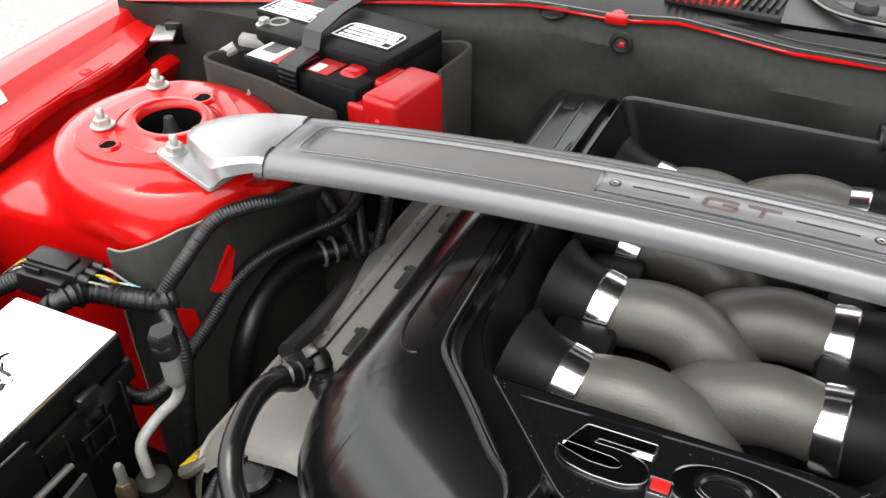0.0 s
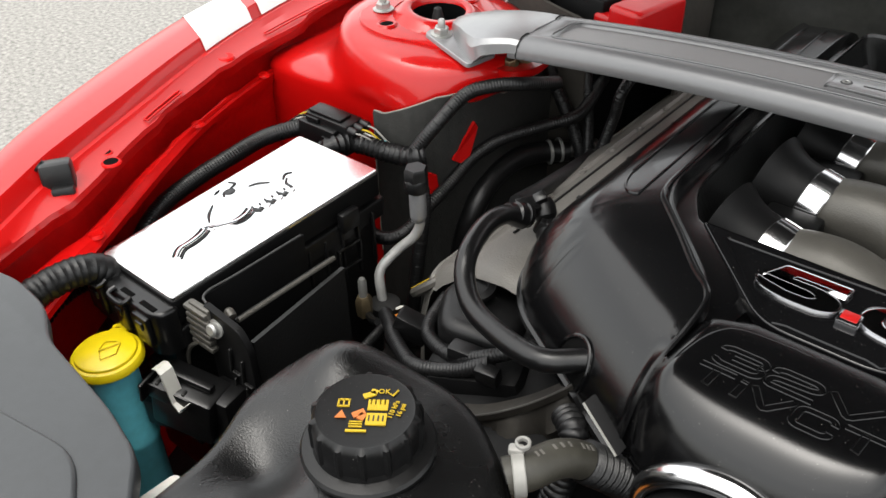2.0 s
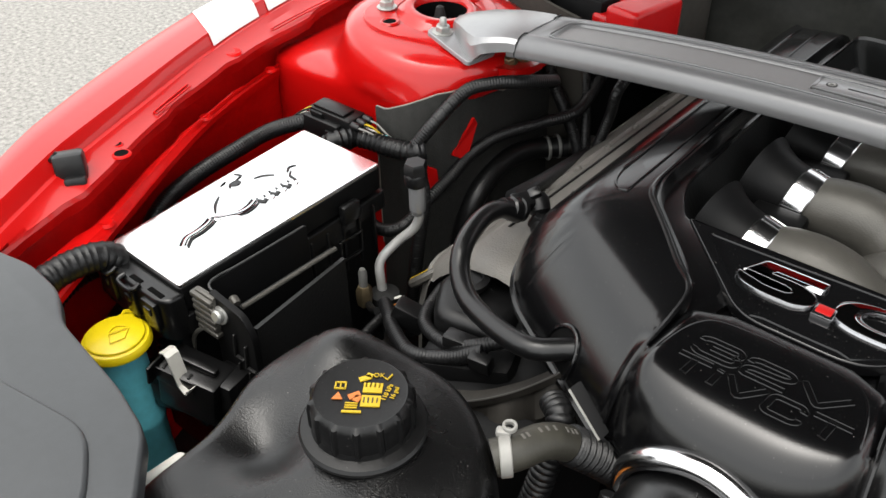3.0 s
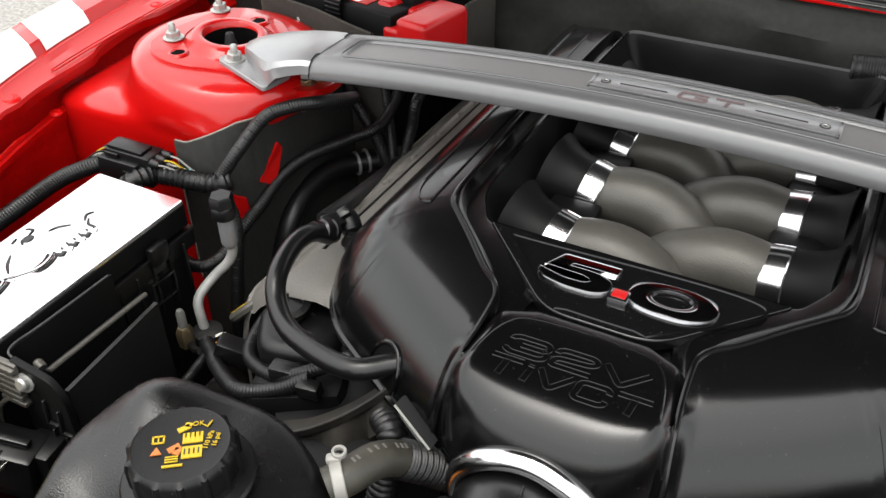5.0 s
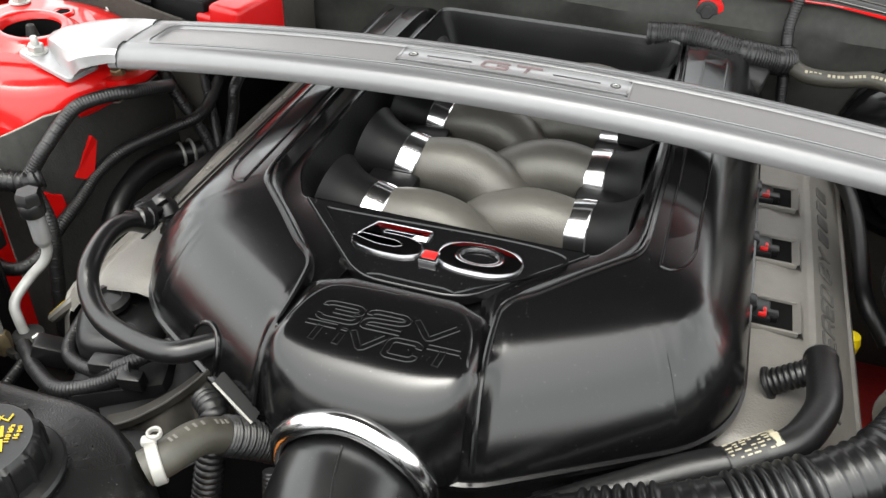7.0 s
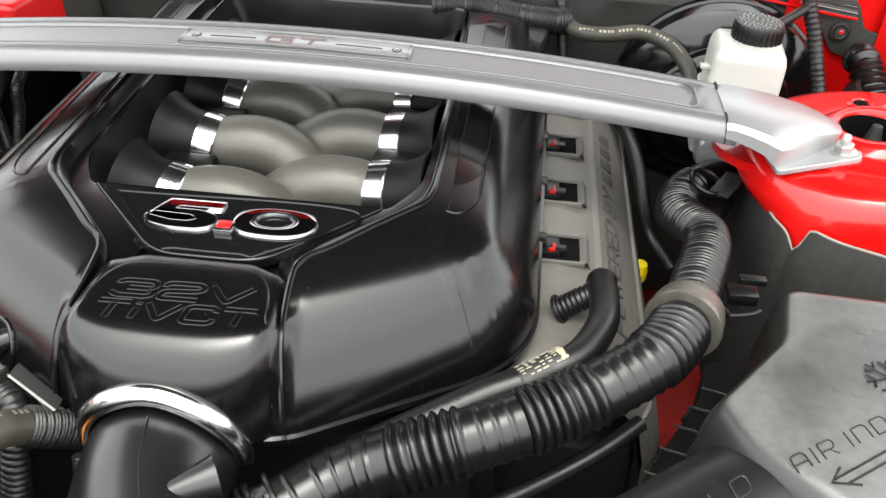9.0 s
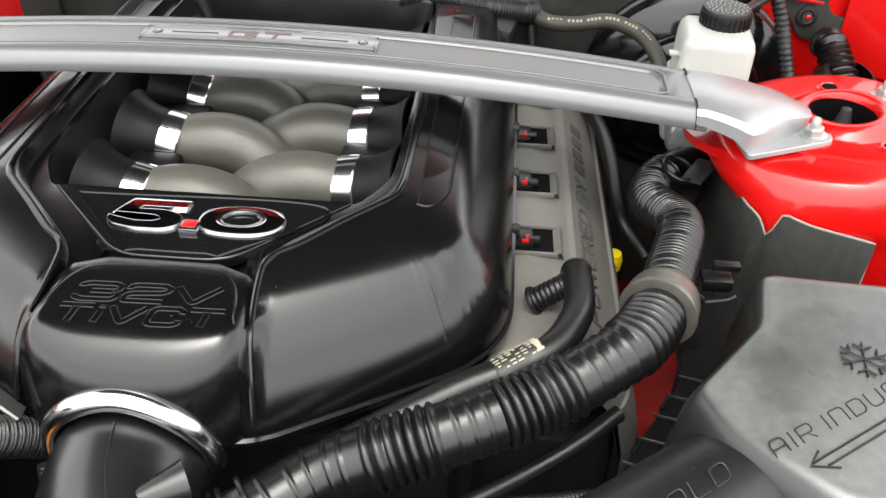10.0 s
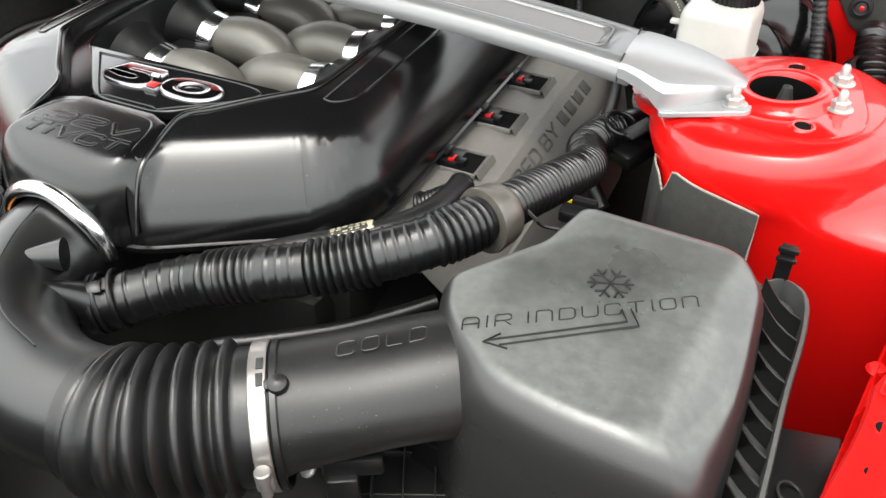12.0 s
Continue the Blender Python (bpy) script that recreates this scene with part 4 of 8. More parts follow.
for s in (1, -1):
    part("panel_groove", tube([(CX + s * 0.069, -0.3675, 0.838), (CX + s * 0.0675, -0.361, 0.860), (CX + s * 0.0655, -0.343, 0.8765), (CX + s * 0.061, -0.318, 0.8790), (CX + s * 0.055, -0.303, 0.8790), (CX + s * 0.045, -0.294, 0.8787), (CX + s * 0.02, -0.2905, 0.8787), (CX, -0.290, 0.8787)], 0.0011, 6, 0.004), COVER, cover)

# long recesses on the wings, closed by a rounded end in front
for s in (1, -1):
    edge_in = [(0.1665 + 0.006 * k / 12, -0.200 + 0.455 * k / 12) for k in range(13)]
    edge_out = [(0.1905 + 0.006 * k / 12, -0.166 + 0.421 * k / 12) for k in range(13)]
    tip = [(0.1665, -0.200), (0.1735, -0.2005), (0.181, -0.194), (0.187, -0.182), (0.1905, -0.166)]
    inset = loft([[(CX + s * (a[0] + (b[0] - a[0]) * f - CX), a[1] + (b[1] - a[1]) * f - 0.008 * math.sin(math.pi * f) * (1 - min(1, j / 2)), cover_z(CX + s * (a[0] + (b[0] - a[0]) * f - CX), a[1] + (b[1] - a[1]) * f) + 0.0006 - 0.0016 * max(0.0, 1 - j / 1.5)) for f in (0, 0.25, 0.5, 0.75, 1)] for j, (a, b) in enumerate(zip(edge_in, edge_out))], closed=False)
    part("wing_inset", inset, GLOSS, cover, "smooth inset strip")
    for line, r in ((edge_in, 0.0011), (edge_out, 0.0015), (tip, 0.0013)):
        part("wing_groove", tube([(CX + s * (x - CX), y, cover_z(CX + s * (x - CX), y) + 0.0003) for x, y in line], r, 6, 0.01), COVER, cover)

# raised lettering
part("lettering", stroke_text("32V", 0.094, 0.0165, 0.0006, frame_at((-0.004, -0.3208, 0.8797), (1, 0.03, 0), (0, 1, 0)), 1.0, 0.22, 0.12, 0.0021), COVER, cover, "raised black lettering")
part("lettering", stroke_text("TiVCT", 0.109, 0.0160, 0.0006, frame_at((-0.003, -0.3433, 0.8797), (1, 0.03, 0), (0, 1, -0.01)), 1.0, 0.22, 0.12, 0.0021), COVER, cover, "raised black lettering")

# badge plate and badge
plate = rounded([(-0.128, -0.190), (-0.046, -0.276), (0.036, -0.276), (0.116, -0.190)], [0.006, 0.02, 0.02, 0.006], 6)
badge_plate = part("badge_plate", slab(plate, 0.8672, 0.8762, 0.002), GLOSS, cover, "gloss black badge plate")
line = [(-0.104, -0.201), (-0.0455, -0.266), (-0.03, -0.269), (0.02, -0.269), (0.0355, -0.266), (0.094, -0.201)]
part("plate_rib", tube([(x, y, 0.8764) for x, y in line + [line[0]]], 0.0012, 6, 0.004), GLOSS, badge_plate)


badge = thing("badge", (-0.008, -0.232, 0.8762), "mirrored chrome five point zero badge with red dot", "badge")


def superoval(cx, cy, rx, ry, skew, e=2.4, n=56):
    pts = []
    for k in range(n):
        a = 2 * math.pi * k / n
        c, s = math.cos(a), math.sin(a)
        m = (abs(c) ** e + abs(s) ** e) ** (-1 / e)
        pts.append((cx + rx * m * c + skew * ry * m * s, cy + ry * m * s))
    return pts


def crown(p, top, rear, fall):
    """Height of a figure's face: level in front, leaning away over its rear part."""
    y = max(0.0, p[1] - rear)
    return top - (fall * y * y / 0.010 if y < 0.005 else fall * (y - 0.0025))


Z0 = 0.8762
ZERO_OUT, ZERO_IN = superoval(0.0357, -0.2297, 0.033, 0.019, 0.1), superoval(0.0352, -0.2278, 0.0150, 0.0096, 0.1, 2.1)
shell = []
for k, z in ((1.01, Z0), (1.01, Z0 + 0.0006), (1.0, Z0 + 0.0014)):
    shell.append([(0.0357 + (x - 0.0357) * k, -0.2297 + (y + 0.2297) * k, z) for x, y in ZERO_OUT])
shell.append([(x, y, crown((x, y), Z0 + 0.0034, -0.2262, 0.062)) for x, y in shrink(ZERO_OUT, 0.0014)])
shell += [[(x, y, Z0 + 0.0044) for x, y in shrink(ZERO_IN, -0.0012)], [(x, y, Z0 + 0.0040) for x, y in ZERO_IN], [(x, y, Z0 + 0.0010) for x, y in shrink(ZERO_IN, 0.0010)]]
zero = part("zero", loft(shell, (False, False)), BADGECHROME, badge, "chrome zero with a dark mirrored face", smooth=40)
face = []
for k in range(9):
    f = 0.05 + 0.84 * k / 8
    face.append([(a[0] + (b[0] - a[0]) * f, a[1] + (b[1] - a[1]) * f, crown((a[0] + (b[0] - a[0]) * f, a[1] + (b[1] - a[1]) * f), Z0 + 0.0045, -0.2262, 0.062) - (0.0009 if k in (0, 8) else 0.0)) for a, b in zip(ZERO_OUT, ZERO_IN)])
part("face", loft(face, (False, False)), DARKCHROME, zero, "dark mirrored face", smooth=60)

FIVE = [(-0.0535, -0.2100), (-0.0078, -0.2095), (-0.0090, -0.2190), (-0.0430, -0.2195), (-0.0450, -0.2235), (-0.0250, -0.2232), (-0.0130, -0.2265), (-0.0078, -0.2330), (-0.0092, -0.2420), (-0.0200, -0.2480), (-0.0430, -0.2485),
        (-0.0590, -0.2445), (-0.0655, -0.2385), (-0.0655, -0.2330), (-0.0600, -0.2352), (-0.0440, -0.2392), (-0.0290, -0.2388), (-0.0240, -0.2345), (-0.0300, -0.2305), (-0.0430, -0.2300), (-0.0620, -0.2292)]
outline = rounded(FIVE[::-1], [0.001, 0.0015, 0.004, 0.003, 0.004, 0.003, 0.002, 0.001, 0.004, 0.008, 0.008, 0.008, 0.006, 0.006, 0.006, 0.006, 0.001, 0.001, 0.001, 0.0015, 0.003], 5)
five = part("five", loft([[(x, y, Z0) for x, y in shrink(outline, -0.0006)], [(x, y, Z0 + 0.0010) for x, y in shrink(outline, -0.0004)], [(x, y, crown((x, y), Z0 + 0.0038, -0.2240, 0.062)) for x, y in shrink(outline, 0.0009)]]), BADGECHROME, badge, "chrome five with a dark mirrored face", smooth=40)
face = loft([[(x, y, 0.0) for x, y in shrink(outline, 0.0014)]], (False, False), False)
face.faces.new(face.verts[:])
bmesh.ops.triangulate(face, faces=face.faces[:], ngon_method='EAR_CLIP')
for y in (-0.226, -0.2225, -0.219, -0.2155, -0.212):
    bmesh.ops.bisect_plane(face, geom=face.verts[:] + face.edges[:] + face.faces[:], plane_co=(0, y, 0), plane_no=(0, 1, 0))
for v in face.verts:
    v.co.z = crown(v.co, Z0 + 0.0043, -0.2240, 0.062)
part("face", face, DARKCHROME, five, "dark mirrored face", smooth=60)
for line, z in (([(-0.0630, -0.2296), (-0.0440, -0.2304), (-0.0320, -0.2308)], 0.0042), ([(-0.0442, -0.2200), (-0.0300, -0.2196), (-0.0096, -0.2194)], 0.0040)):
    part("step", loft([[(x, y + 0.0008, Z0 + z - 0.0006), (x, y - 0.0002, Z0 + z), (x, y - 0.0030, Z0 + z - 0.0022)] for x, y in line], closed=False), BADGECHROME, five, "chrome step")
part("rim", tube([(x, y, crown((x, y), Z0 + 0.0040, -0.2240, 0.062)) for x, y in outline + outline[:1]], 0.0006, 6, smooth_path=False), BADGECHROME, five, "chrome edge")
part("rim", tube([(x, y, crown((x, y), Z0 + 0.0036, -0.2262, 0.062)) for x, y in shrink(ZERO_OUT, 0.0008) + shrink(ZERO_OUT, 0.0008)[:1]], 0.0006, 6, smooth_path=False), BADGECHROME, zero, "chrome edge")
dot = part("dot_frame", box((-0.0004, -0.2415, 0.8785), (0.0145, 0.0140, 0.006), 0.0015), BADGECHROME, badge, "chrome framed red dot")
part("dot", box((-0.0004, -0.2410, 0.8812), (0.0110, 0.0095, 0.002), 0.0008), REDGLOW, dot)

# ---- intake runners under the opening ----
manifold = thing("intake_manifold", (CX, 0.0, 0.74), "grey intake manifold with crossed runners and chrome collars", "intake manifold")
MX = 0.006
for s, ys in ((1, (-0.096, -0.001, 0.094, 0.189)), (-1, (-0.132, -0.034, 0.063, 0.160))):
    for y in ys:
        P = [(0.092, 0.8235), (0.080, 0.826), (0.062, 0.8295), (0.042, 0.8295), (0.022, 0.823), (0.003, 0.810), (-0.014, 0.791), (-0.026, 0.767), (-0.032, 0.740)]
        run = part("runner", tube([(MX + s * x, y + (0.004 * s if x < 0.01 else 0.0), z) for x, z in P], lambda q, t: 0.0282 + 0.0026 * math.sin(math.pi * min(1.0, max(0.0, q - 0.014) / (t - 0.014))) ** 0.7, 32, 0.004), RUNNER, manifold)
        ax = Vector((s * 1.0, -0.12 * s, 0.15)).normalized()
        c = Vector((MX + s * 0.0915, y, 0.8250))
        part("collar", lathe([(0.0290, -0.0100), (0.0312, -0.0105), (0.0322, -0.0094), (0.0328, 0.0), (0.0330, 0.0092), (0.0320, 0.0104), (0.0300, 0.0104)], c, ax, 52, (False, False)), SATINCHROME, run, "chrome collar")
        flare = [(0.0316, 0.0098), (0.0318, 0.015), (0.0326, 0.023), (0.0345, 0.031), (0.0378, 0.039), (0.0425, 0.046), (0.0435, 0.048), (0.0415, 0.049), (0.034, 0.045)]
        part("trumpet", lathe(flare, c, ax, 44, (False, True)), MATTE, run, "black plastic trumpet")
        down = Vector((s * -0.40, 0, -0.92)).normalized()
        foot = Vector((MX - s * 0.0215, y + 0.004 * s, 0.778))
        for q, r in ((0.0, 0.0325), (0.0070, 0.0362), (0.014, 0.0400)):
            part("cast_ring", ring(foot + down * q, down, r - 0.0030, 0.0040, 0.0060, 40), RUNNER, run)
        if y < 0.15:
            part("web", box((MX + s * 0.098, y + 0.0475, 0.826), (0.050, 0.036, 0.022), 0.005), MATTE, run, "black plastic web")

# ---- cylinder head covers and engine block ----


def head_cover(side):
    dz = 0.012 if side < 0 else 0.0
    prof = [(0.20, 0.74), (0.225, 0.782), (0.262, 0.787), (0.296, 0.782), (0.3015, 0.776), (0.3045, 0.7755), (0.308, 0.777), (0.338, 0.752), (0.345, 0.744), (0.3475, 0.7405), (0.351, 0.7405), (0.356, 0.730), (0.366, 0.69), (0.37, 0.60)]
    secs = []
    for y, k in ((-0.262, 0.90), (-0.257, 0.955), (-0.248, 0.985), (-0.235, 1.0), (-0.15, 1.0), (0.0, 1.0), (0.15, 1.0), (0.225, 1.0), (0.245, 0.985), (0.26, 0.95)):
        secs.append([(side * (0.20 + (x - 0.20) * k) + (CX if side < 0 else 0.0), y, 0.6 + (z - 0.6) * (1 - (1 - k) * 0.6) + dz) for x, z in prof])
    return loft(secs, closed=False)


for side in (1, -1):
    hc = thing("head_cover", (side * 0.30, 0, 0.6), "warm grey cast cylinder head cover with raised lettering" if side > 0 else "warm grey cast cylinder head cover beside the engine cover", "cylinder head cover")
    part("casting", head_cover(side), VALVE, hc, smooth=40)
    if side > 0:
        A, B = Vector((0.323, -0.19, 0.7655)), Vector((0.323, 0.20, 0.7655))
        u = (Vector((0.338, 0, 0.752)) - Vector((0.308, 0, 0.777))).normalized()
        # Letters and marks get painted shade instead of the casting's own grey.
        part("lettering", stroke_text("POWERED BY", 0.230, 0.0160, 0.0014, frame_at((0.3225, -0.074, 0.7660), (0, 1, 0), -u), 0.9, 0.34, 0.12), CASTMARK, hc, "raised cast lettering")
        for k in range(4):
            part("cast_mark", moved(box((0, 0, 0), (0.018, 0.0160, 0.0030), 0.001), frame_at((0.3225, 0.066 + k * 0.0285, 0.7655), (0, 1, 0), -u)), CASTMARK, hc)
        for y in (0.095, -0.003, -0.103, 0.193):
            coil = part("coil_connector", join(box((0.252, y, 0.782), (0.030, 0.028, 0.022), 0.003), box((0.267, y - 0.006, 0.790), (0.012, 0.010, 0.008), 0.001), box((0.247, y, 0.797), (0.014, 0.018, 0.006), 0.002)), BLACK, hc, "black ignition coil connector with red clip")
            part("clip", join(box((0.259, y - 0.012, 0.7945), (0.007, 0.003, 0.004), 0.001), box((0.261, y - 0.007, 0.7955), (0.003, 0.008, 0.002), 0.0008)), REDGLOW, coil)
            # A black plate paints the pocket's shaded floor.
            part("coil_pocket", box((0.268, y, 0.7855), (0.036, 0.040, 0.003), 0.0008), HOLESHADE, hc, "black plate painted as the coil pocket's shade")
            part("pocket_wall", loft([[(0.286, y - 0.021, 0.7868), (0.286, y + 0.021, 0.7868)], [(0.292, y - 0.022, 0.7905), (0.292, y + 0.022, 0.7905)], [(0.296, y - 0.022, 0.7830), (0.296, y + 0.022, 0.7830)]], closed=False), VALVE, hc)
            for o in (0.019, -0.019):
                part("pocket_lip", box((0.270, y + o * 1.12, 0.7872), (0.040, 0.003, 0.0055), 0.001), VALVE, hc)
    else:
        for y in (0.062, -0.035, -0.130):
            part("cover_tab", join(box((-0.272, y, 0.797), (0.012, 0.034, 0.010), 0.002, (0, 15, 0)), box((-0.279, y + 0.015, 0.795), (0.008, 0.006, 0.008), 0.002, (0, 15, 0))), DULL, hc, "dark cover tab")
        part("cover_seam", tube([(-0.296, y, 0.7955) for y in (-0.20, -0.1, 0.0, 0.1, 0.2)], 0.0014, 6), DULL, hc, "dark casting seam")
        for k in range(7):
            part("flange_bolt", lathe([(0.0045, 0), (0.0045, 0.004), (0.003, 0.005)], (-0.309, -0.18 + 0.06 * k, 0.786), (-0.5, 0, 0.8), 12), VALVE, hc)

block = thing("engine_block", (0, 0.0, 0.50), "grimy dark engine block below the covers", "engine block")
for nm, c, s in (("crankcase", (0, 0.0, 0.62), (0.46, 0.56, 0.24)), ("front_case", (0, -0.26, 0.60), (0.42, 0.10, 0.26)), ("cylinder_bank", (0.27, 0.0, 0.58), (0.16, 0.5, 0.2)), ("cylinder_bank", (-0.28, 0.0, 0.58), (0.14, 0.5, 0.2))):
    part(nm, box(c, s, 0.02), DARK, block)

# ---- strut tower brace ----
brace = thing("strut_brace", (0, -0.004, 0.89), "silver arched strut tower brace with a recessed grey panel", "strut brace")


def brace_top(x):
    return 0.9305 - 0.0265 * (x / 0.41) ** 2


SEC = [(-0.045, -0.021), (-0.0508, -0.0195), (-0.0520, -0.0165), (-0.0500, -0.0085), (-0.0465, -0.0030), (-0.041, 0.0002), (-0.034, 0.0015), (-0.030, 0.0005), (-0.0275, -0.0025), (0.0185, -0.0025), (0.021, 0.0005), (0.026, 0.0015), (0.034, 0.0005), (0.039, -0.003), (0.042, -0.010), (0.041, -0.017), (0.036, -0.021)]
secs = []
for k in range(81):
    x = -0.415 + 0.83 * k / 80
    flat = 1.0 if abs(x) < 0.378 else max(0.0, 1 - (abs(x) - 0.378) / 0.012)
    secs.append([(x, y - 0.002, brace_top(x) + (z if z > 0.0 or z < -0.0026 or not (-0.028 < y < 0.019) else z * flat + (1 - flat) * 0.001)) for y, z in SEC])
part("bar", loft(secs), SILVER, brace, smooth=50)
rim = rounded([(-0.381, -0.0315), (0.381, -0.0315), (0.381, 0.0195), (-0.381, 0.0195)], 0.013, 6)
rim = [(a[0] + (b[0] - a[0]) * k / 24, a[1] + (b[1] - a[1]) * k / 24) for a, b in zip(rim, rim[1:] + rim[:1]) for k in range(24 if abs(a[0] - b[0]) > 0.1 else 1)]
part("panel_ridge", tube([(x, y, brace_top(x) + 0.0011) for x, y in rim + rim[:1]], 0.0011, 8, smooth_path=False), SILVER, brace)
inlay = []
for x in [-0.374 + 0.0012 * k for k in range(10)] + [-0.362 + 0.724 * k / 50 for k in range(51)] + [0.3632 + 0.0012 * k for k in range(10)]:
    g = max(0.0, abs(x) - 0.362) / 0.0125
    w = 0.0205 - 0.0110 * (1 - math.sqrt(max(0.0, 1 - g * g)))
    inlay.append([(x, -0.0062 - w, brace_top(x) - 0.0024), (x, -0.0062 - w + 0.001, brace_top(x) - 0.0016), (x, -0.0062 + w - 0.001, brace_top(x) - 0.0016), (x, -0.0062 + w, brace_top(x) - 0.0024)])
part("inlay", loft(inlay, closed=False), GREYPAD, brace, "recessed warm grey panel")
pl = []
for k in range(41):
    x = -0.111 + 0.222 * k / 40
    e = 0.0 if 0 < k < 40 else 0.0015
    pl.append([(x, -0.0220 + e, brace_top(x) - 0.002), (x, -0.0220 + e, brace_top(x) + 0.0006), (x, -0.0205 + e, brace_top(x) + 0.0014), (x, 0.0080 - e, brace_top(x) + 0.0014), (x, 0.0095 - e, brace_top(x) + 0.0006), (x, 0.0095 - e, brace_top(x) - 0.002)])
name_plate = part("name_plate", loft(pl), CAST, brace, "satin silver name plate")
zt = brace_top(0.0) + 0.0014
for ch, x, w in (("G", -0.0155, 0.0235), ("T", 0.0150, 0.0245)):
    seat = frame_at((x, -0.0062, zt + 0.0004), (1, 0, 0), (0, 1, 0))
    part("plate_letter", stroke_text(ch, w, 0.0130, 0.0004, seat, 0.8, slant=0.15, hollow=0.0013), PLATELET, name_plate, "raised dull red-grey letter")
for s in (-1, 1):
    z = brace_top(0.097) + 0.0014
    # A black ring paints the shaded recess round the screw.
    part("plate_screw_seat", lathe([(0.0050, 0), (0.0048, 0.0004), (0.0042, 0.0005)], (s * 0.097, -0.0062, z), (s * 0.06, 0, 1), 18), INK, name_plate)
    part("plate_screw", lathe([(0.0034, 0), (0.0034, 0.0007), (0.0022, 0.0011), (0.0015, 0.0004)], (s * 0.097, -0.0062, z), (s * 0.06, 0, 1), 18), STEEL, name_plate)
    part("plate_slot", box((s * 0.061, -0.0062, brace_top(0.061) + 0.0015), (0.044, 0.0016, 0.0008), 0.0002, (0, s * 1.1, 0)), INK, name_plate)
    part("plate_line", tube([(s * 0.0, 0.0088, brace_top(0) + 0.0009)] + [(s * x, y, brace_top(x) + 0.0009) for x, y in ((0.04, 0.0088), (0.075, 0.0088), (0.1095, 0.0084), (0.1095, -0.0208), (0.075, -0.0213), (0.04, -0.0213), (0.0, -0.0213))], 0.0010, 6, smooth_path=False), INK, name_plate)
    rim = [(s * x, y, brace_top(x) + 0.0015) for x, y in ((0.108, -0.0195), (0.108, 0.007), (0.036, 0.007))]
    part("plate_rim", tube([(s * 0.036, -0.0195, brace_top(0.036) + 0.0015)] + rim[:1] + rim[1:], 0.0006, 6, smooth_path=False), SILVER, name_plate)
for s in (-1, 1):
    # cast end: from the bar's section out to a rounded tip by the tower hole
    E = [(0.404, -0.054, 0.043, 0.9075, 0.016), (0.412, -0.056, 0.044, 0.9085, 0.0175), (0.426, -0.062, 0.043, 0.908, 0.0195), (0.438, -0.068, 0.042, 0.907, 0.0215), (0.446, -0.069, 0.041, 0.9063, 0.028), (0.453, -0.067, 0.040, 0.9055, 0.034), (0.470, -0.058, 0.035, 0.9030, 0.029), (0.488, -0.045, 0.029, 0.9000, 0.023), (0.503, -0.034, 0.023, 0.8960, 0.017), (0.514, -0.024, 0.016, 0.8920, 0.013), (0.520, -0.014, 0.008, 0.889, 0.009)]
    secs = []
    for x, y0, y1, zt, h in E:
        w = y1 - y0
        secs.append([(s * x, y0, zt - h), (s * x, y0 + 0.001, zt - h * 0.45), (s * x, y0 + w * 0.06, zt - h * 0.2), (s * x, y0 + w * 0.18, zt - 0.0015), (s * x, y0 + w * 0.4, zt), (s * x, y0 + w * 0.7, zt - 0.001), (s * x, y0 + w * 0.9, zt - 0.004), (s * x, y1, zt - 0.011), (s * x, y1 - 0.002, zt - h)])
    end = part("end_casting", loft(secs), CAST, brace, "bright cast end bracket", smooth=24)
    part("end_seam", tube([(s * 0.4045, y - 0.002, brace_top(0.4045) + z + 0.0012) for y, z in SEC], 0.0009, 6, smooth_path=False), DARK, end, "dark seam")
    foot = rounded([(s * x, y) for x, y in ([(0.446, -0.030), (0.451, -0.073), (0.530, -0.052), (0.532, -0.028), (0.48, -0.005)])][::(1 if s > 0 else -1)], 0.006, 4)
    part("foot", moved(slab(foot, -0.003, 0.002, 0.001), Matrix.Translation((s * 0.514, 0, 0.8795)) @ Matrix.Rotation(radians(-7.0 * s), 4, 'Y') @ Matrix.Translation((-s * 0.514, 0, 0))), CAST, end)
    part("foot_nut", hexnut((s * 0.515, -0.041, 0.8815), (-0.12 * s, 0, 1), 0.0085, 0.009, 1.4), STEEL, end, "zinc plated nut")
    part("foot_stud", lathe([(0.0042, 0), (0.0042, 0.009), (0.003, 0.011)], (s * 0.514, -0.041, 0.888), (0, 0, 1), 12), STEEL, end)

# ---- battery corner ----
BA = -10.0


def bat(u, v, z):
    """A place on the battery: along its front, back from it, height."""
    c, s = math.cos(radians(BA)), math.sin(radians(BA))
    return (-0.565 + u * c - v * s, 0.140 + u * s + v * c, z + (0.008 if z > 0.75 else 0.0))


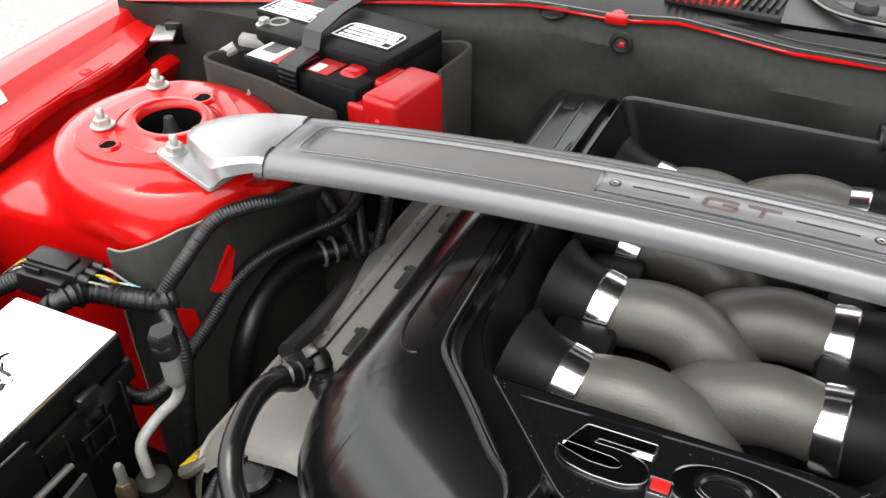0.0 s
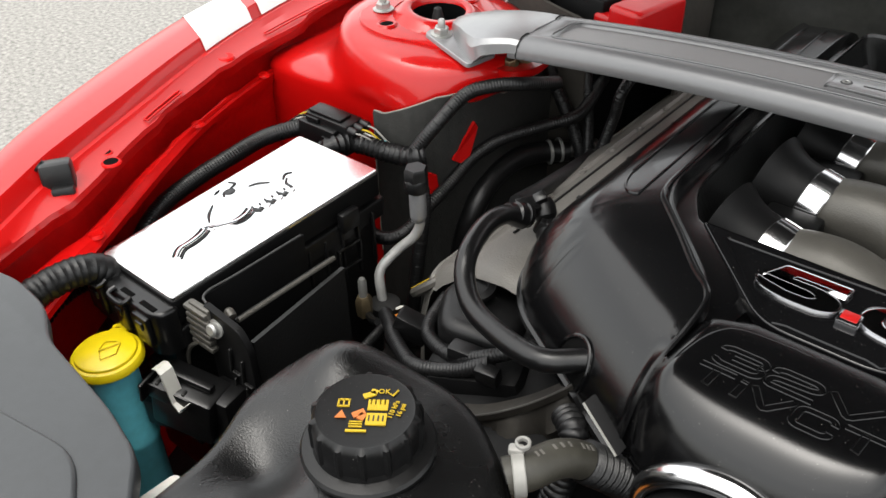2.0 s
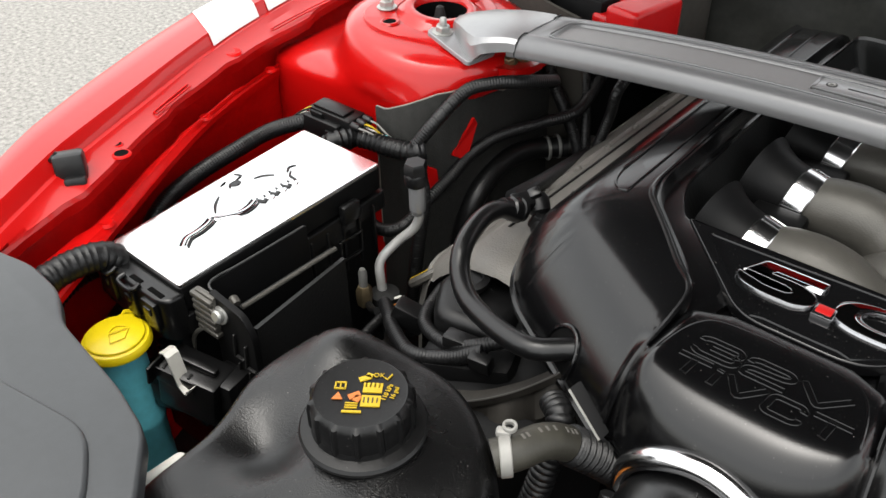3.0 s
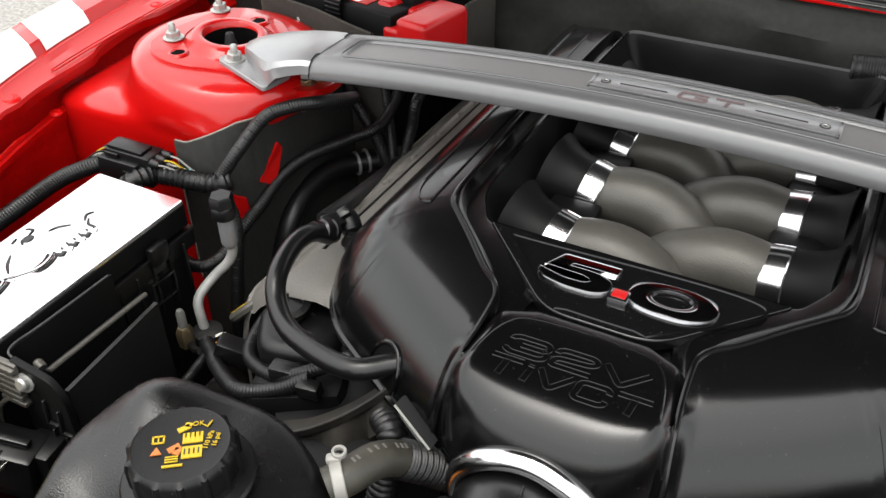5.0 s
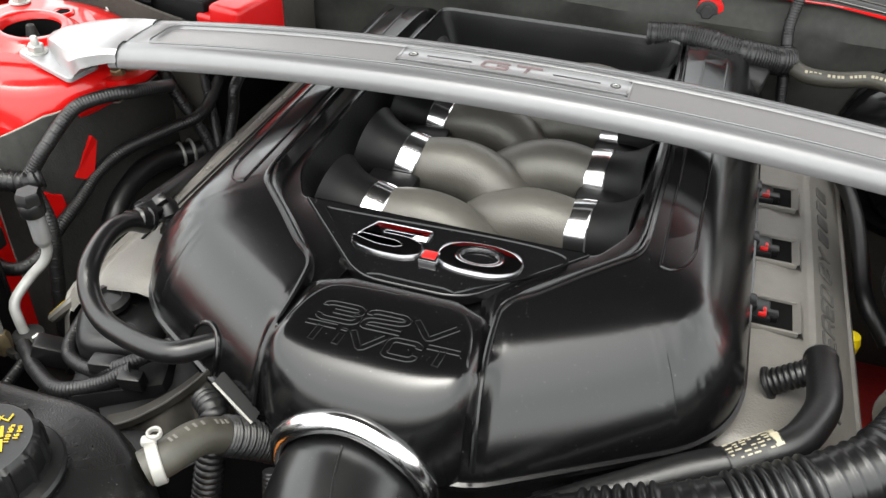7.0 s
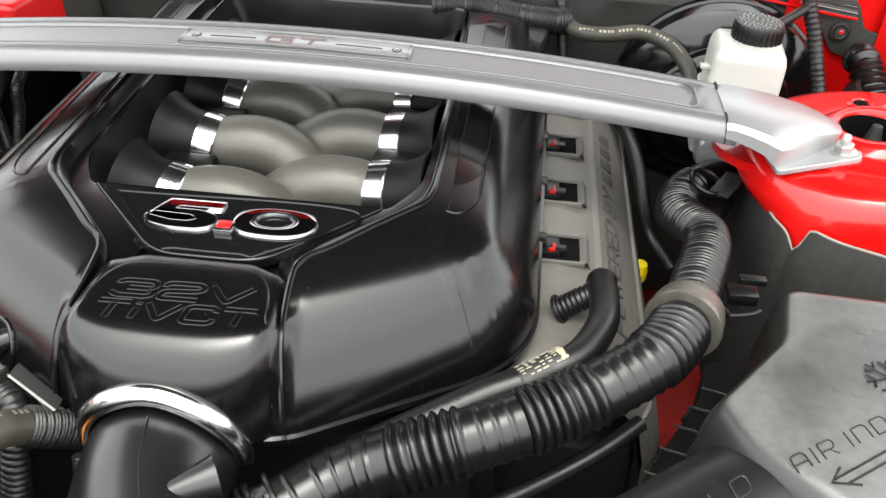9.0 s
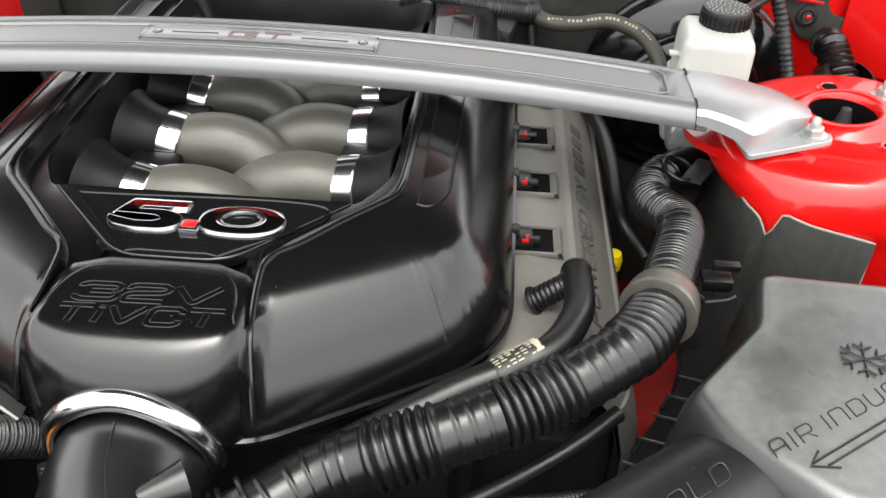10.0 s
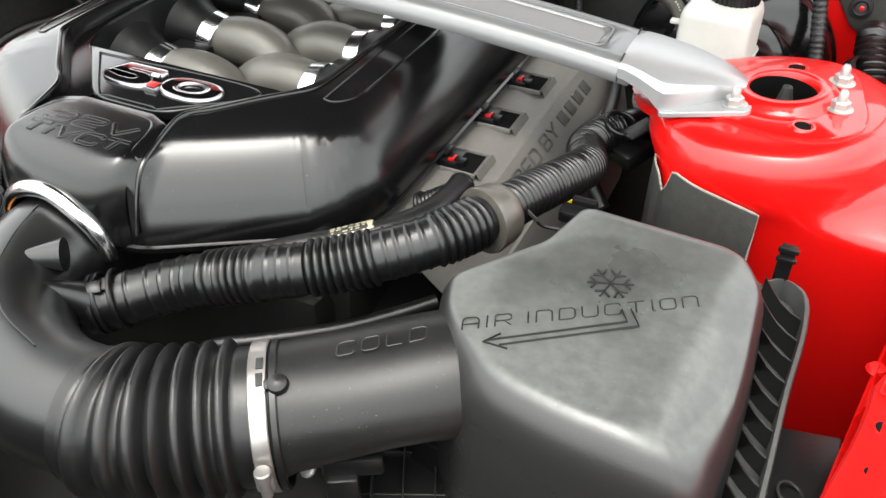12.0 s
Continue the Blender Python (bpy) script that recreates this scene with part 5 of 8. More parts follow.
battery = thing("battery", bat(0.09, 0.08, 0.70), "black car battery with white and red labels under a strap", "battery")
part("case", box(bat(0.0825, 0.083, 0.797), (0.165, 0.162, 0.186), 0.004, (0, 0, BA)), MATTE, battery)
part("top_ledge", box(bat(0.072, 0.104, 0.893), (0.186, 0.117, 0.020), 0.004, (0, 0, BA)), MATTE, battery)
dots = random.Random(7)
for u, v in ((-0.014, 0.108), (0.110, 0.097)):
    foot = rounded([bat(u + a, v + b, 0)[:2] for a, b in ((-0.044, -0.023), (0.044, -0.023), (0.044, 0.017), (0.036, 0.025), (-0.036, 0.025), (-0.044, 0.017))], 0.004, 3)
    cc = part("vent_cover", slab(foot, 0.905, 0.9125, 0.0025), MATTE, battery)
    edge = shrink(foot, 0.0045)
    part("label_frame", tube([(x, y, 0.9128) for x, y in edge + edge[:1]], 0.0008, 6, smooth_path=False), LABELW, cc, "white printed outline")
    for row in range(4):
        a = -0.033
        while a < 0.030:
            w = dots.uniform(0.005, 0.013)
            part("print_bar", box(bat(u + a + w / 2, v - 0.013 + row * 0.0088, 0.9053), (w, dots.uniform(0.0050, 0.0078), 0.0006), 0, (0, 0, BA)), LABELW, cc)
            a += w + dots.uniform(0.0008, 0.0024)
part("maker_label", box(bat(0.024, 0.030, 0.8908), (0.036, 0.050, 0.0012), 0.0003, (0, 0, BA)), LABELW, battery, "white label with a bar code")
for k in range(8):
    part("code_bar", box(bat(0.013 + k * 0.0029, 0.034, 0.8917), (0.0013, 0.024, 0.0006), 0, (0, 0, BA)), INK, battery)
part("maker_label", box(bat(0.060, 0.029, 0.8908), (0.036, 0.048, 0.0012), 0.0003, (0, 0, BA)), LABELR, battery, "red label")
part("maker_label", box(bat(0.103, 0.030, 0.8908), (0.030, 0.036, 0.0012), 0.0003, (0, 0, BA)), LABELR, battery, "red label")
part("label_stripe", box(bat(0.098, 0.022, 0.8917), (0.012, 0.018, 0.0006), 0, (0, 0, BA)), LABELW, battery)
strap_lines = [[bat(u0 + (u1 - u0) * f, v, z) for f in (0.0, 0.5, 1.0)] for u0, u1, v, z in ((0.062, 0.088, -0.0035, 0.848), (0.062, 0.088, -0.0035, 0.893), (0.061, 0.087, 0.000, 0.8975), (0.058, 0.084, 0.040, 0.901), (0.050, 0.076, 0.055, 0.915), (0.036, 0.062, 0.110, 0.9175), (0.020, 0.046, 0.185, 0.914))]
part("hold_down_strap", loft([line + [(x, y, z - 0.003) for x, y, z in line[::-1]] for line in strap_lines]), RUBBER, battery, "black rubber strap")
for k in range(7):
    part("strap_rib", box(bat(0.075, -0.0045, 0.852 + 0.006 * k), (0.025, 0.003, 0.003), 0.001, (0, 0, BA)), RUBBER, battery)
terminal = part("negative_clamp", join(box(bat(-0.026, 0.047, 0.884), (0.034, 0.018, 0.012), 0.003, (0, 10, BA + 30)), box(bat(-0.010, 0.075, 0.893), (0.024, 0.026, 0.010), 0.003, (0, 0, BA)), ring(bat(-0.008, 0.074, 0.899), (0, 0, 1), 0.011, 0.010, 0.004, 24), tube([bat(-0.04, 0.030, 0.88), bat(-0.052, 0.012, 0.868), bat(-0.055, 0.005, 0.84)], 0.007, 10)), GREYPLASTIC, battery, "pale grey terminal clamp")
part("clamp_nut", hexnut(bat(-0.020, 0.062, 0.901), (0, 0, 1), 0.007, 0.008), STEEL, terminal)
part("negative_cable", tube([bat(-0.055, 0.008, 0.85), bat(-0.058, 0.0, 0.82), bat(-0.05, -0.01, 0.76), bat(-0.03, -0.02, 0.70)], 0.008, 10), TAPE, battery)


def bat_slab(u0, u1, v0, v1, z0, z1, edge=0.003):
    return slab(rounded([bat(u, v, 0)[:2] for u, v in ((u0, v0), (u1, v0), (u1, v1), (u0, v1))], max(0.004, edge * 1.3), 3), z0, z1, edge)


rc = part("terminal_cover", bat_slab(0.176, 0.222, -0.006, 0.084, 0.822, 0.900, 0.007), REDPLASTIC, battery, "glossy red plastic terminal cover")
part("cover_wing", bat_slab(0.128, 0.180, 0.034, 0.078, 0.85, 0.8965, 0.006), REDPLASTIC, rc)
part("cover_lobe", bat_slab(0.122, 0.148, 0.022, 0.056, 0.852, 0.9025, 0.007), REDPLASTIC, rc)
part("cover_step", bat_slab(0.152, 0.184, -0.002, 0.034, 0.838, 0.884, 0.006), REDPLASTIC, rc)
part("cover_rib", bat_slab(0.196, 0.204, -0.009, 0.010, 0.830, 0.878, 0.003), REDPLASTIC, rc)
wrap_out = rounded([bat(-0.052, -0.020, 0)[:2], bat(0.050, -0.022, 0)[:2], bat(0.105, -0.024, 0)[:2], bat(0.146, -0.025, 0)[:2], bat(0.200, -0.026, 0)[:2], bat(0.236, -0.012, 0)[:2], bat(0.234, 0.086, 0)[:2], bat(0.204, 0.100, 0)[:2], bat(0.196, 0.19, 0)[:2], bat(-0.02, 0.19, 0)[:2]], [0.022, 0.01, 0.01, 0.01, 0.022, 0.022, 0.008, 0.008, 0.022, 0.022], 5)
wrap_in = shrink(wrap_out, 0.005)
wr = [[(x, y, 0.62) for x, y in wrap_out]]
for poly, dz in ((wrap_out, 0.0), (shrink(wrap_out, 0.0015), 0.002), (wrap_in, 0.0)):
    wr.append([(x, y, 0.889 + dz - 0.03 * max(0.0, y - 0.27) if x > -0.41 and y > 0.190 else (0.890 if y < 0.150 - 0.18 * (x + 0.565) else 0.846) + dz - 0.008 * math.sin(max(0, min(1, (x + 0.50) / 0.20)) * math.pi) - 0.16 * max(0.0, min(1.0, (x + 0.412) / 0.014))) for x, y in poly])
wr.append([(x, y, 0.80 if x > -0.41 and y > 0.190 else 0.80 - 0.10 * max(0.0, min(1.0, (x + 0.412) / 0.014))) for x, y in wrap_in])
solo("battery_wrap", loft(wr, (False, False)), WRAP, "dark grey felt wrap round the battery", "battery wrap")
part("hold_down_bolt", join(lathe([(0.0035, 0.80), (0.0035, 0.872)], (-0.520, 0.118, 0), (0, 0, 1), 10), hexnut((-0.520, 0.118, 0.850), (0, 0, 1), 0.006, 0.007)), STEEL, battery, "steel hold-down bolt")
part("hold_down_bolt", tube([(-0.535, 0.110, 0.85), (-0.540, 0.116, 0.872)], 0.003, 8), STEEL, battery)

# hood switch on the passenger rail by the battery
latch = thing("hood_switch", (-0.775, 0.28, 0.83), "black plastic switch clipped to the red rail", "switch")
part("switch_body", join(box((-0.772, 0.272, 0.845), (0.026, 0.022, 0.034), 0.004, (10, 0, 30)), tube([(-0.780, 0.285, 0.85), (-0.79, 0.295, 0.885)], 0.004, 8)), BLACK, latch)
part("switch_plate", box((-0.776, 0.252, 0.848), (0.030, 0.05, 0.004), 0.001, (0, 0, 30)), STEEL, latch)

# ---- fuse box ----
fuse = thing("fuse_box", (-0.515, -0.333, 0.55), "black fuse box with a polished metal lid", "fuse box")
LID = [(-0.454, -0.461), (-0.462, -0.206), (-0.579, -0.206), (-0.557, -0.461)]
lid = part("lid", slab(rounded(LID, 0.004, 3), 0.8000, 0.804, 0.0008), POLISHED, fuse, "polished metal lid")
part("lid_rim", slab(rounded(shrink(LID, -0.001), 0.005, 3), 0.776, 0.8004, 0.001), MATTE, fuse)
part("body", slab(rounded(shrink(LID, 0.004), 0.006, 3), 0.56, 0.779, 0.002), BLACK, fuse)
part("body_flange", slab(rounded(shrink(LID, -0.004), 0.006, 3), 0.752, 0.772, 0.002), BLACK, fuse)
for x, y in ((-0.456, -0.26),):
    part("lid_latch", box((x + 0.003, y, 0.776), (0.010, 0.024, 0.022), 0.003), BLACK, fuse)
part("end_face", box((-0.504, -0.4655, 0.690), (0.100, 0.010, 0.12), 0.003), HOSE, fuse)
part("end_cap", slab(rounded([(-0.566, -0.458), (-0.563, -0.476), (-0.552, -0.4815), (-0.462, -0.4815), (-0.451, -0.475), (-0.450, -0.458)], 0.005, 4), 0.752, 0.7965, 0.004), HOSE, fuse, "black end cap with clip slots")
for x, w in ((-0.538, 0.024), (-0.500, 0.016), (-0.470, 0.020)):
    # Slots are black strips painted as shade, not openings.
    part("cap_slot", box((x, -0.4745, 0.7966), (w, 0.005, 0.0012), 0.0004), HOLESHADE, fuse)
    part("cap_clip", join(box((x, -0.4835, 0.778), (w, 0.005, 0.030), 0.0015), box((x, -0.4865, 0.784), (w * 0.5, 0.003, 0.008), 0.001)), HOSE, fuse)
for x, z, w, h in ((-0.532, 0.742, 0.026, 0.030), (-0.482, 0.748, 0.022, 0.022), (-0.470, 0.715, 0.020, 0.030), (-0.510, 0.705, 0.030, 0.018)):
    part("end_latch", join(box((x, -0.4735, z - 0.03), (w, 0.008, h), 0.002), box((x, -0.4780, z - 0.03 + h * 0.2), (w * 0.6, 0.004, h * 0.3), 0.001)), HOSE, fuse)
# relief figure on the lid: a bright wavy band with dark sides and a few short strokes behind it
FIG = [[(-0.4975, -0.424), (-0.505, -0.414), (-0.506, -0.402), (-0.509, -0.390), (-0.5135, -0.381)], [(-0.512, -0.379), (-0.5065, -0.369), (-0.501, -0.356), (-0.502, -0.344), (-0.507, -0.333)]]
for line in FIG:
    wide = lambda q, t: 0.0046 * (0.5 + 0.5 * math.sin(math.pi * min(1.0, 0.12 + 0.8 * q / t)))
    part("lid_figure", tube([(x, y, 0.8042) for x, y in line], wide, 10, 0.003, flat=0.4), CHROME, lid, "polished relief figure")
    # Black lines beside and along the band paint its dark reflections.
    for o in (-0.0042, 0.0040):
        part("lid_figure", tube([(x + o, y + o * 0.4, 0.8046) for x, y in line], 0.0011, 6, 0.003, flat=0.6), GLOSS, lid)
    part("lid_figure", tube([(x + 0.0012, y, 0.8060) for x, y in line], 0.0008, 6, 0.003, flat=0.6), GLOSS, lid)
for k in range(6):
    x, y = -0.5045 + 0.0016 * (k % 2) - 0.0006 * k, -0.331 + 0.0082 * k
    part("lid_figure", tube([(x, y, 0.8044), (x + 0.006, y + 0.002, 0.8048), (x + 0.003, y + 0.0062, 0.8044)], 0.0022, 8, 0.002, flat=0.45), CHROME if k % 2 else GLOSS, lid)
    part("lid_figure", tube([(x - 0.005, y + 0.001, 0.8045), (x + 0.005, y - 0.001, 0.8045)], 0.0010, 6, flat=0.5), GLOSS, lid)
for line in ([(-0.500, -0.288), (-0.507, -0.282), (-0.516, -0.281), (-0.523, -0.274)], [(-0.524, -0.278), (-0.530, -0.270), (-0.527, -0.263)], [(-0.546, -0.322), (-0.551, -0.330), (-0.545, -0.335)], [(-0.552, -0.322), (-0.556, -0.313), (-0.563, -0.316)], [(-0.555, -0.339), (-0.558, -0.331)], [(-0.541, -0.308), (-0.538, -0.299), (-0.530, -0.290)], [(-0.520, -0.372), (-0.531, -0.364), (-0.541, -0.352)]):
    part("lid_figure", tube([(x, y, 0.8043) for x, y in line], lambda q, t: 0.0009 + 0.0007 * math.sin(math.pi * q / t), 6, 0.003, flat=0.5), GLOSS, lid)
part("lid_figure", oval_pad(-0.548, -0.326, 0.0050, 0.0065), GLOSS, lid)

for x in (-0.549, -0.512):
    part("end_loop", tube([(x, -0.478, 0.7985), (x, -0.486, 0.796), (x + 0.020, -0.4865, 0.795), (x + 0.022, -0.478, 0.7985)], 0.0022, 8, 0.004), HOSE, fuse)

solo("taped_loom", tube([(-0.560, -0.610, 0.770), (-0.550, -0.565, 0.796), (-0.549, -0.520, 0.806), (-0.545, -0.487, 0.806), (-0.541, -0.470, 0.797), (-0.538, -0.462, 0.780)], ribbed(0.0135, 0.0009, 0.006), 20, 0.002), TAPE, "thick tape-wrapped wiring loom entering the fuse box", "wiring loom")

for k in range(5):
    part("side_rib", box((-0.4555, -0.225 - 0.022 * k, 0.735), (0.004, 0.003, 0.060), 0.001), BLACK, fuse)
part("side_frame", join(box((-0.4540, -0.262, 0.745), (0.004, 0.030, 0.003), 0.001), box((-0.4540, -0.262, 0.720), (0.004, 0.030, 0.003), 0.001), box((-0.4540, -0.277, 0.7325), (0.004, 0.003, 0.028), 0.001), box((-0.4540, -0.247, 0.7325), (0.004, 0.003, 0.028), 0.001)), HOSE, fuse)

# relay tray beside the fuse box
tray = thing("relay_tray", (-0.42, -0.38, 0.55), "black open plastic tray bolted beside the fuse box", "relay tray")
part("outer_wall", loft([[(-0.400, -0.318, z), (-0.386, -0.436, z), (-0.390, -0.4365, z), (-0.404, -0.3185, z)] for z in (0.58, 0.776)]), DULL, tray)
part("sloped_panel", loft([[(-0.404, -0.320, 0.772), (-0.392, -0.432, 0.772)], [(-0.424, -0.322, 0.740), (-0.428, -0.428, 0.725)], [(-0.446, -0.322, 0.69), (-0.446, -0.43, 0.66)]], closed=False), PANEL, tray)
part("rod", tube([(-0.408, -0.432, 0.786), (-0.409, -0.321, 0.785)], 0.0021, 8), RUNNER, tray, "grey rod")
part("rod_rail", tube([(-0.413, -0.432, 0.783), (-0.414, -0.321, 0.782)], 0.0018, 8), DULL, tray)
part("rod_stop", lathe([(0.004, 0), (0.0045, 0.002), (0.0045, 0.007), (0.003, 0.009)], (-0.416, -0.432, 0.785), (-1, 0.2, 0.3), 14), RUNNER, tray)
part("back_wall", box((-0.4480, -0.378, 0.728), (0.003, 0.112, 0.134), 0.001), MATTE, tray)
part("wall_rim", tube([(-0.430, -0.4445, 0.801), (-0.441, -0.440, 0.799), (-0.4475, -0.428, 0.797), (-0.448, -0.40, 0.7955), (-0.448, -0.325, 0.7955)], 0.0011, 8, 0.004), TRAY, tray, "worn pale rim")
plate_shape = rounded([(-0.432, 0.66), (-0.377, 0.66), (-0.375, 0.780), (-0.386, 0.797), (-0.430, 0.803)], [0.003, 0.003, 0.010, 0.006, 0.004], 4)
part("end_wall", moved(slab(plate_shape, 0.0, 0.006, 0.001), Matrix.Translation((0, -0.443, 0)) @ Matrix.Rotation(radians(90), 4, 'X')), MATTE, tray)
for x, z in ((-0.402, 0.758), (-0.388, 0.752), (-0.402, 0.725), (-0.388, 0.722)):
    part("end_rib", join(box((x, -0.4505, z), (0.0018, 0.003, 0.028), 0.0005, (0, 8, 0)), box((x + 0.005, -0.4505, z - 0.012), (0.010, 0.003, 0.0018), 0.0005)), DULL, tray)
for k in range(6):
    part("slat", box((-0.4335 + 0.0012 * (k % 2), -0.4515, 0.797 - 0.0072 * k), (0.026, 0.010, 0.0052), 0.0015, (0, 6, 4)), RUNNER, tray, "pale grey slat")
part("slat_plate", box((-0.4335, -0.4500, 0.779), (0.024, 0.006, 0.046), 0.002, (0, 4, 4)), RUNNER, tray, "pale grey clip plate")
part("screw", lathe([(0.0085, 0), (0.0085, 0.0015), (0.0062, 0.002), (0.0058, 0.006), (0.004, 0.0075)], (-0.414, -0.4500, 0.786), (0.1, -0.9, 0.3), 24), STEEL, tray, "zinc plated screw")
part("wire_rail", tube([(-0.424, -0.450, 0.768), (-0.440, -0.456, 0.760), (-0.452, -0.459, 0.746), (-0.458, -0.460, 0.722), (-0.458, -0.460, 0.712)], 0.0022, 8), RUNNER, tray, "bent wire handle")
part("shelf", box((-0.424, -0.461, 0.711), (0.068, 0.028, 0.004), 0.001, (0, 0, 6)), MATTE, tray)
part("shelf_lip", box((-0.424, -0.4755, 0.7125), (0.068, 0.002, 0.006), 0.0006, (0, 0, 6)), DULL, tray)
mod = thing("harness_connector", (-0.44, -0.485, 0.66), "black block connector with a white plastic clip", "connector")
part("housing", box((-0.432, -0.478, 0.712), (0.060, 0.036, 0.05), 0.004, (0, 10, 18)), HOSE, mod)
part("side_block", box((-0.405, -0.462, 0.70), (0.030, 0.030, 0.06), 0.003, (0, 0, 10)), BLACK, mod)
part("plug_block", box((-0.455, -0.49, 0.70), (0.03, 0.024, 0.03), 0.003, (0, 0, 20)), BLACK, mod)
for k in range(3):
    part("housing_rib", box((-0.448 + 0.012 * k, -0.497 + 0.004 * k, 0.727 - 0.002 * k), (0.003, 0.006, 0.030), 0.001, (0, 10, 18)), DULL, mod)
strip = [(-0.446, 0.757), (-0.440, 0.760), (-0.435, 0.757), (-0.428, 0.728), (-0.420, 0.722), (-0.414, 0.731)]
part("clip", loft([[(x, -0.4985, z), (x, -0.4865, z + 0.001), (x + 0.0022, -0.4865, z + 0.0022), (x + 0.0022, -0.4985, z + 0.0012)] for x, z in strip]), OFFWHITE, mod, "white plastic clip")
part("latch_bar", box((-0.430, -0.478, 0.741), (0.050, 0.008, 0.006), 0.0015, (0, 10, 18)), HOSE, mod)
part("latch_frame", join(box((-0.437, -0.497, 0.730), (0.046, 0.003, 0.016), 0.001, (0, 10, 18)), box((-0.455, -0.500, 0.735), (0.003, 0.024, 0.020), 0.001, (0, 10, 18))), HOSE, mod)

# ---- washer filler ----
washer = thing("washer_filler", (-0.486, -0.513, 0.55), "translucent blue washer filler neck with a yellow cap", "washer filler")
part("neck", lathe([(0.021, 0.50), (0.0215, 0.655), (0.0228, 0.658), (0.0228, 0.664), (0.0215, 0.667), (0.0205, 0.752)], (-0.490, -0.512, 0), (0, 0, 1), 28), BLUE, washer)
wcap = part("cap", lathe([(0.022, 0.748), (0.0285, 0.7505), (0.0305, 0.7525), (0.0305, 0.7565), (0.0285, 0.7595), (0.0260, 0.7602), (0.0255, 0.7625), (0.0240, 0.7635), (0.0, 0.7640)], (-0.490, -0.512, 0), (0, 0, 1), 32), YELLOW, washer, "yellow snap cap")
part("cap_tab", join(box((-0.506, -0.491, 0.757), (0.016, 0.012, 0.006), 0.002, (0, 0, 50)), tube([(-0.507, -0.497, 0.757), (-0.517, -0.487, 0.757), (-0.509, -0.481, 0.757), (-0.500, -0.488, 0.757)], 0.002, 6)), YELLOW, wcap)
part("cap_symbol", tube([(-0.486, -0.500, 0.7650), (-0.477, -0.510, 0.7650), (-0.480, -0.522, 0.7650), (-0.491, -0.517, 0.7650), (-0.486, -0.500, 0.7650)], 0.0006, 6, smooth_path=False), YELLOW, wcap)
part("cap_symbol", tube([(-0.493, -0.515, 0.7650), (-0.497, -0.507, 0.7648), (-0.490, -0.501, 0.7650)], 0.0006, 6), YELLOW, wcap)

# ---- coolant tank ----
tank = thing("coolant_tank", (-0.20, -0.49, 0.60), "satin black moulded coolant tank with a ribbed cap", "coolant tank")
base = rounded([(-0.072, -0.590), (-0.100, -0.455), (-0.170, -0.405), (-0.275, -0.415), (-0.320, -0.480), (-0.288, -0.555), (-0.286, -0.640), (-0.110, -0.660)], 0.045, 6)


def tank_z(x, y):
    z = 0.835 - 0.9 * (x + 0.20) ** 2 - 0.25 * (y + 0.49) ** 2
    z += 0.022 * math.exp(-(((x + 0.262) / 0.030) ** 2 + ((y + 0.452) / 0.034) ** 2))
    z += 0.010 * math.exp(-(((x + 0.195) / 0.052) ** 2 + ((y + 0.493) / 0.052) ** 2))
    z -= 0.022 * math.exp(-(((x + 0.245) / 0.030) ** 2 + ((y + 0.535) / 0.03) ** 2))
    z += 0.008 * math.exp(-(((x + 0.150) / 0.020) ** 2 + ((y + 0.540) / 0.05) ** 2))
    return z


BC = Vector((-0.195, -0.525))
rings = [[(x, y, 0.60) for x, y in base], [(x, y, 0.77) for x, y in base]]
for k in range(1, 5):
    a = math.pi / 2 * k / 4
    rings.append([(*(BC + (Vector(p) - BC) * (1 - 0.12 * (1 - math.cos(a)))), 0.77 + (tank_z(*(BC + (Vector(p) - BC) * 0.88)) - 0.77) * math.sin(a)) for p in base])
for k in range(1, 16):
    f = 0.88 * (1 - k / 15.5)
    rings.append([(*(BC + (Vector(p) - BC) * f), tank_z(*(BC + (Vector(p) - BC) * f))) for p in base])
part("body", loft(rings, (False, True)), TANKBLACK, tank, smooth=80)
part("seam", tube([(x, y, 0.745) for x, y in base + base[:1]], 0.0035, 8, smooth_path=False), BLACK, tank)
part("side_panel", box((-0.2865, -0.600, 0.785), (0.014, 0.062, 0.060), 0.005, (0, -8, -3)), OFFWHITE, tank, "translucent white level window")
CC = (-0.193, -0.493)
part("cap_flange", lathe([(0.036, 0.838), (0.0415, 0.8435), (0.042, 0.8465), (0.0405, 0.8485), (0.034, 0.850), (0.033, 0.854)], (*CC, 0), (0, 0, 1), 48), BLACK, tank)
n = 126
lobes = []
for r, z in ((0.0325, 0.852), (0.0330, 0.854), (0.0330, 0.868), (0.0318, 0.873), (0.0295, 0.8755)):
    lobes.append([(CC[0] + (r + (0.0017 if k % 9 < 2 else 0.0) * (1 if r > 0.0315 else 0)) * math.cos(2 * math.pi * k / n), CC[1] + (r + (0.0017 if k % 9 < 2 else 0.0) * (1 if r > 0.0315 else 0)) * math.sin(2 * math.pi * k / n), z) for k in range(n)])
lobes.append([(CC[0] + 0.028 * math.cos(2 * math.pi * k / n), CC[1] + 0.028 * math.sin(2 * math.pi * k / n), 0.8752) for k in range(n)])
tcap = part("cap", loft(lobes), BLACK, tank, "ribbed black cap with yellow warning print")
CM = frame_at((*CC, 0.8757), (0.80, 0.60, 0), (-0.60, 0.80, 0)) @ Matrix.Diagonal((0.86, 0.86, 1.0, 1.0))


def ink(c, s, material=YINK, rot=0.0):
    part("print", moved(box((c[0], c[1], 0), (s[0], s[1], 0.0008), 0, (0, 0, rot)), CM), material, tcap)


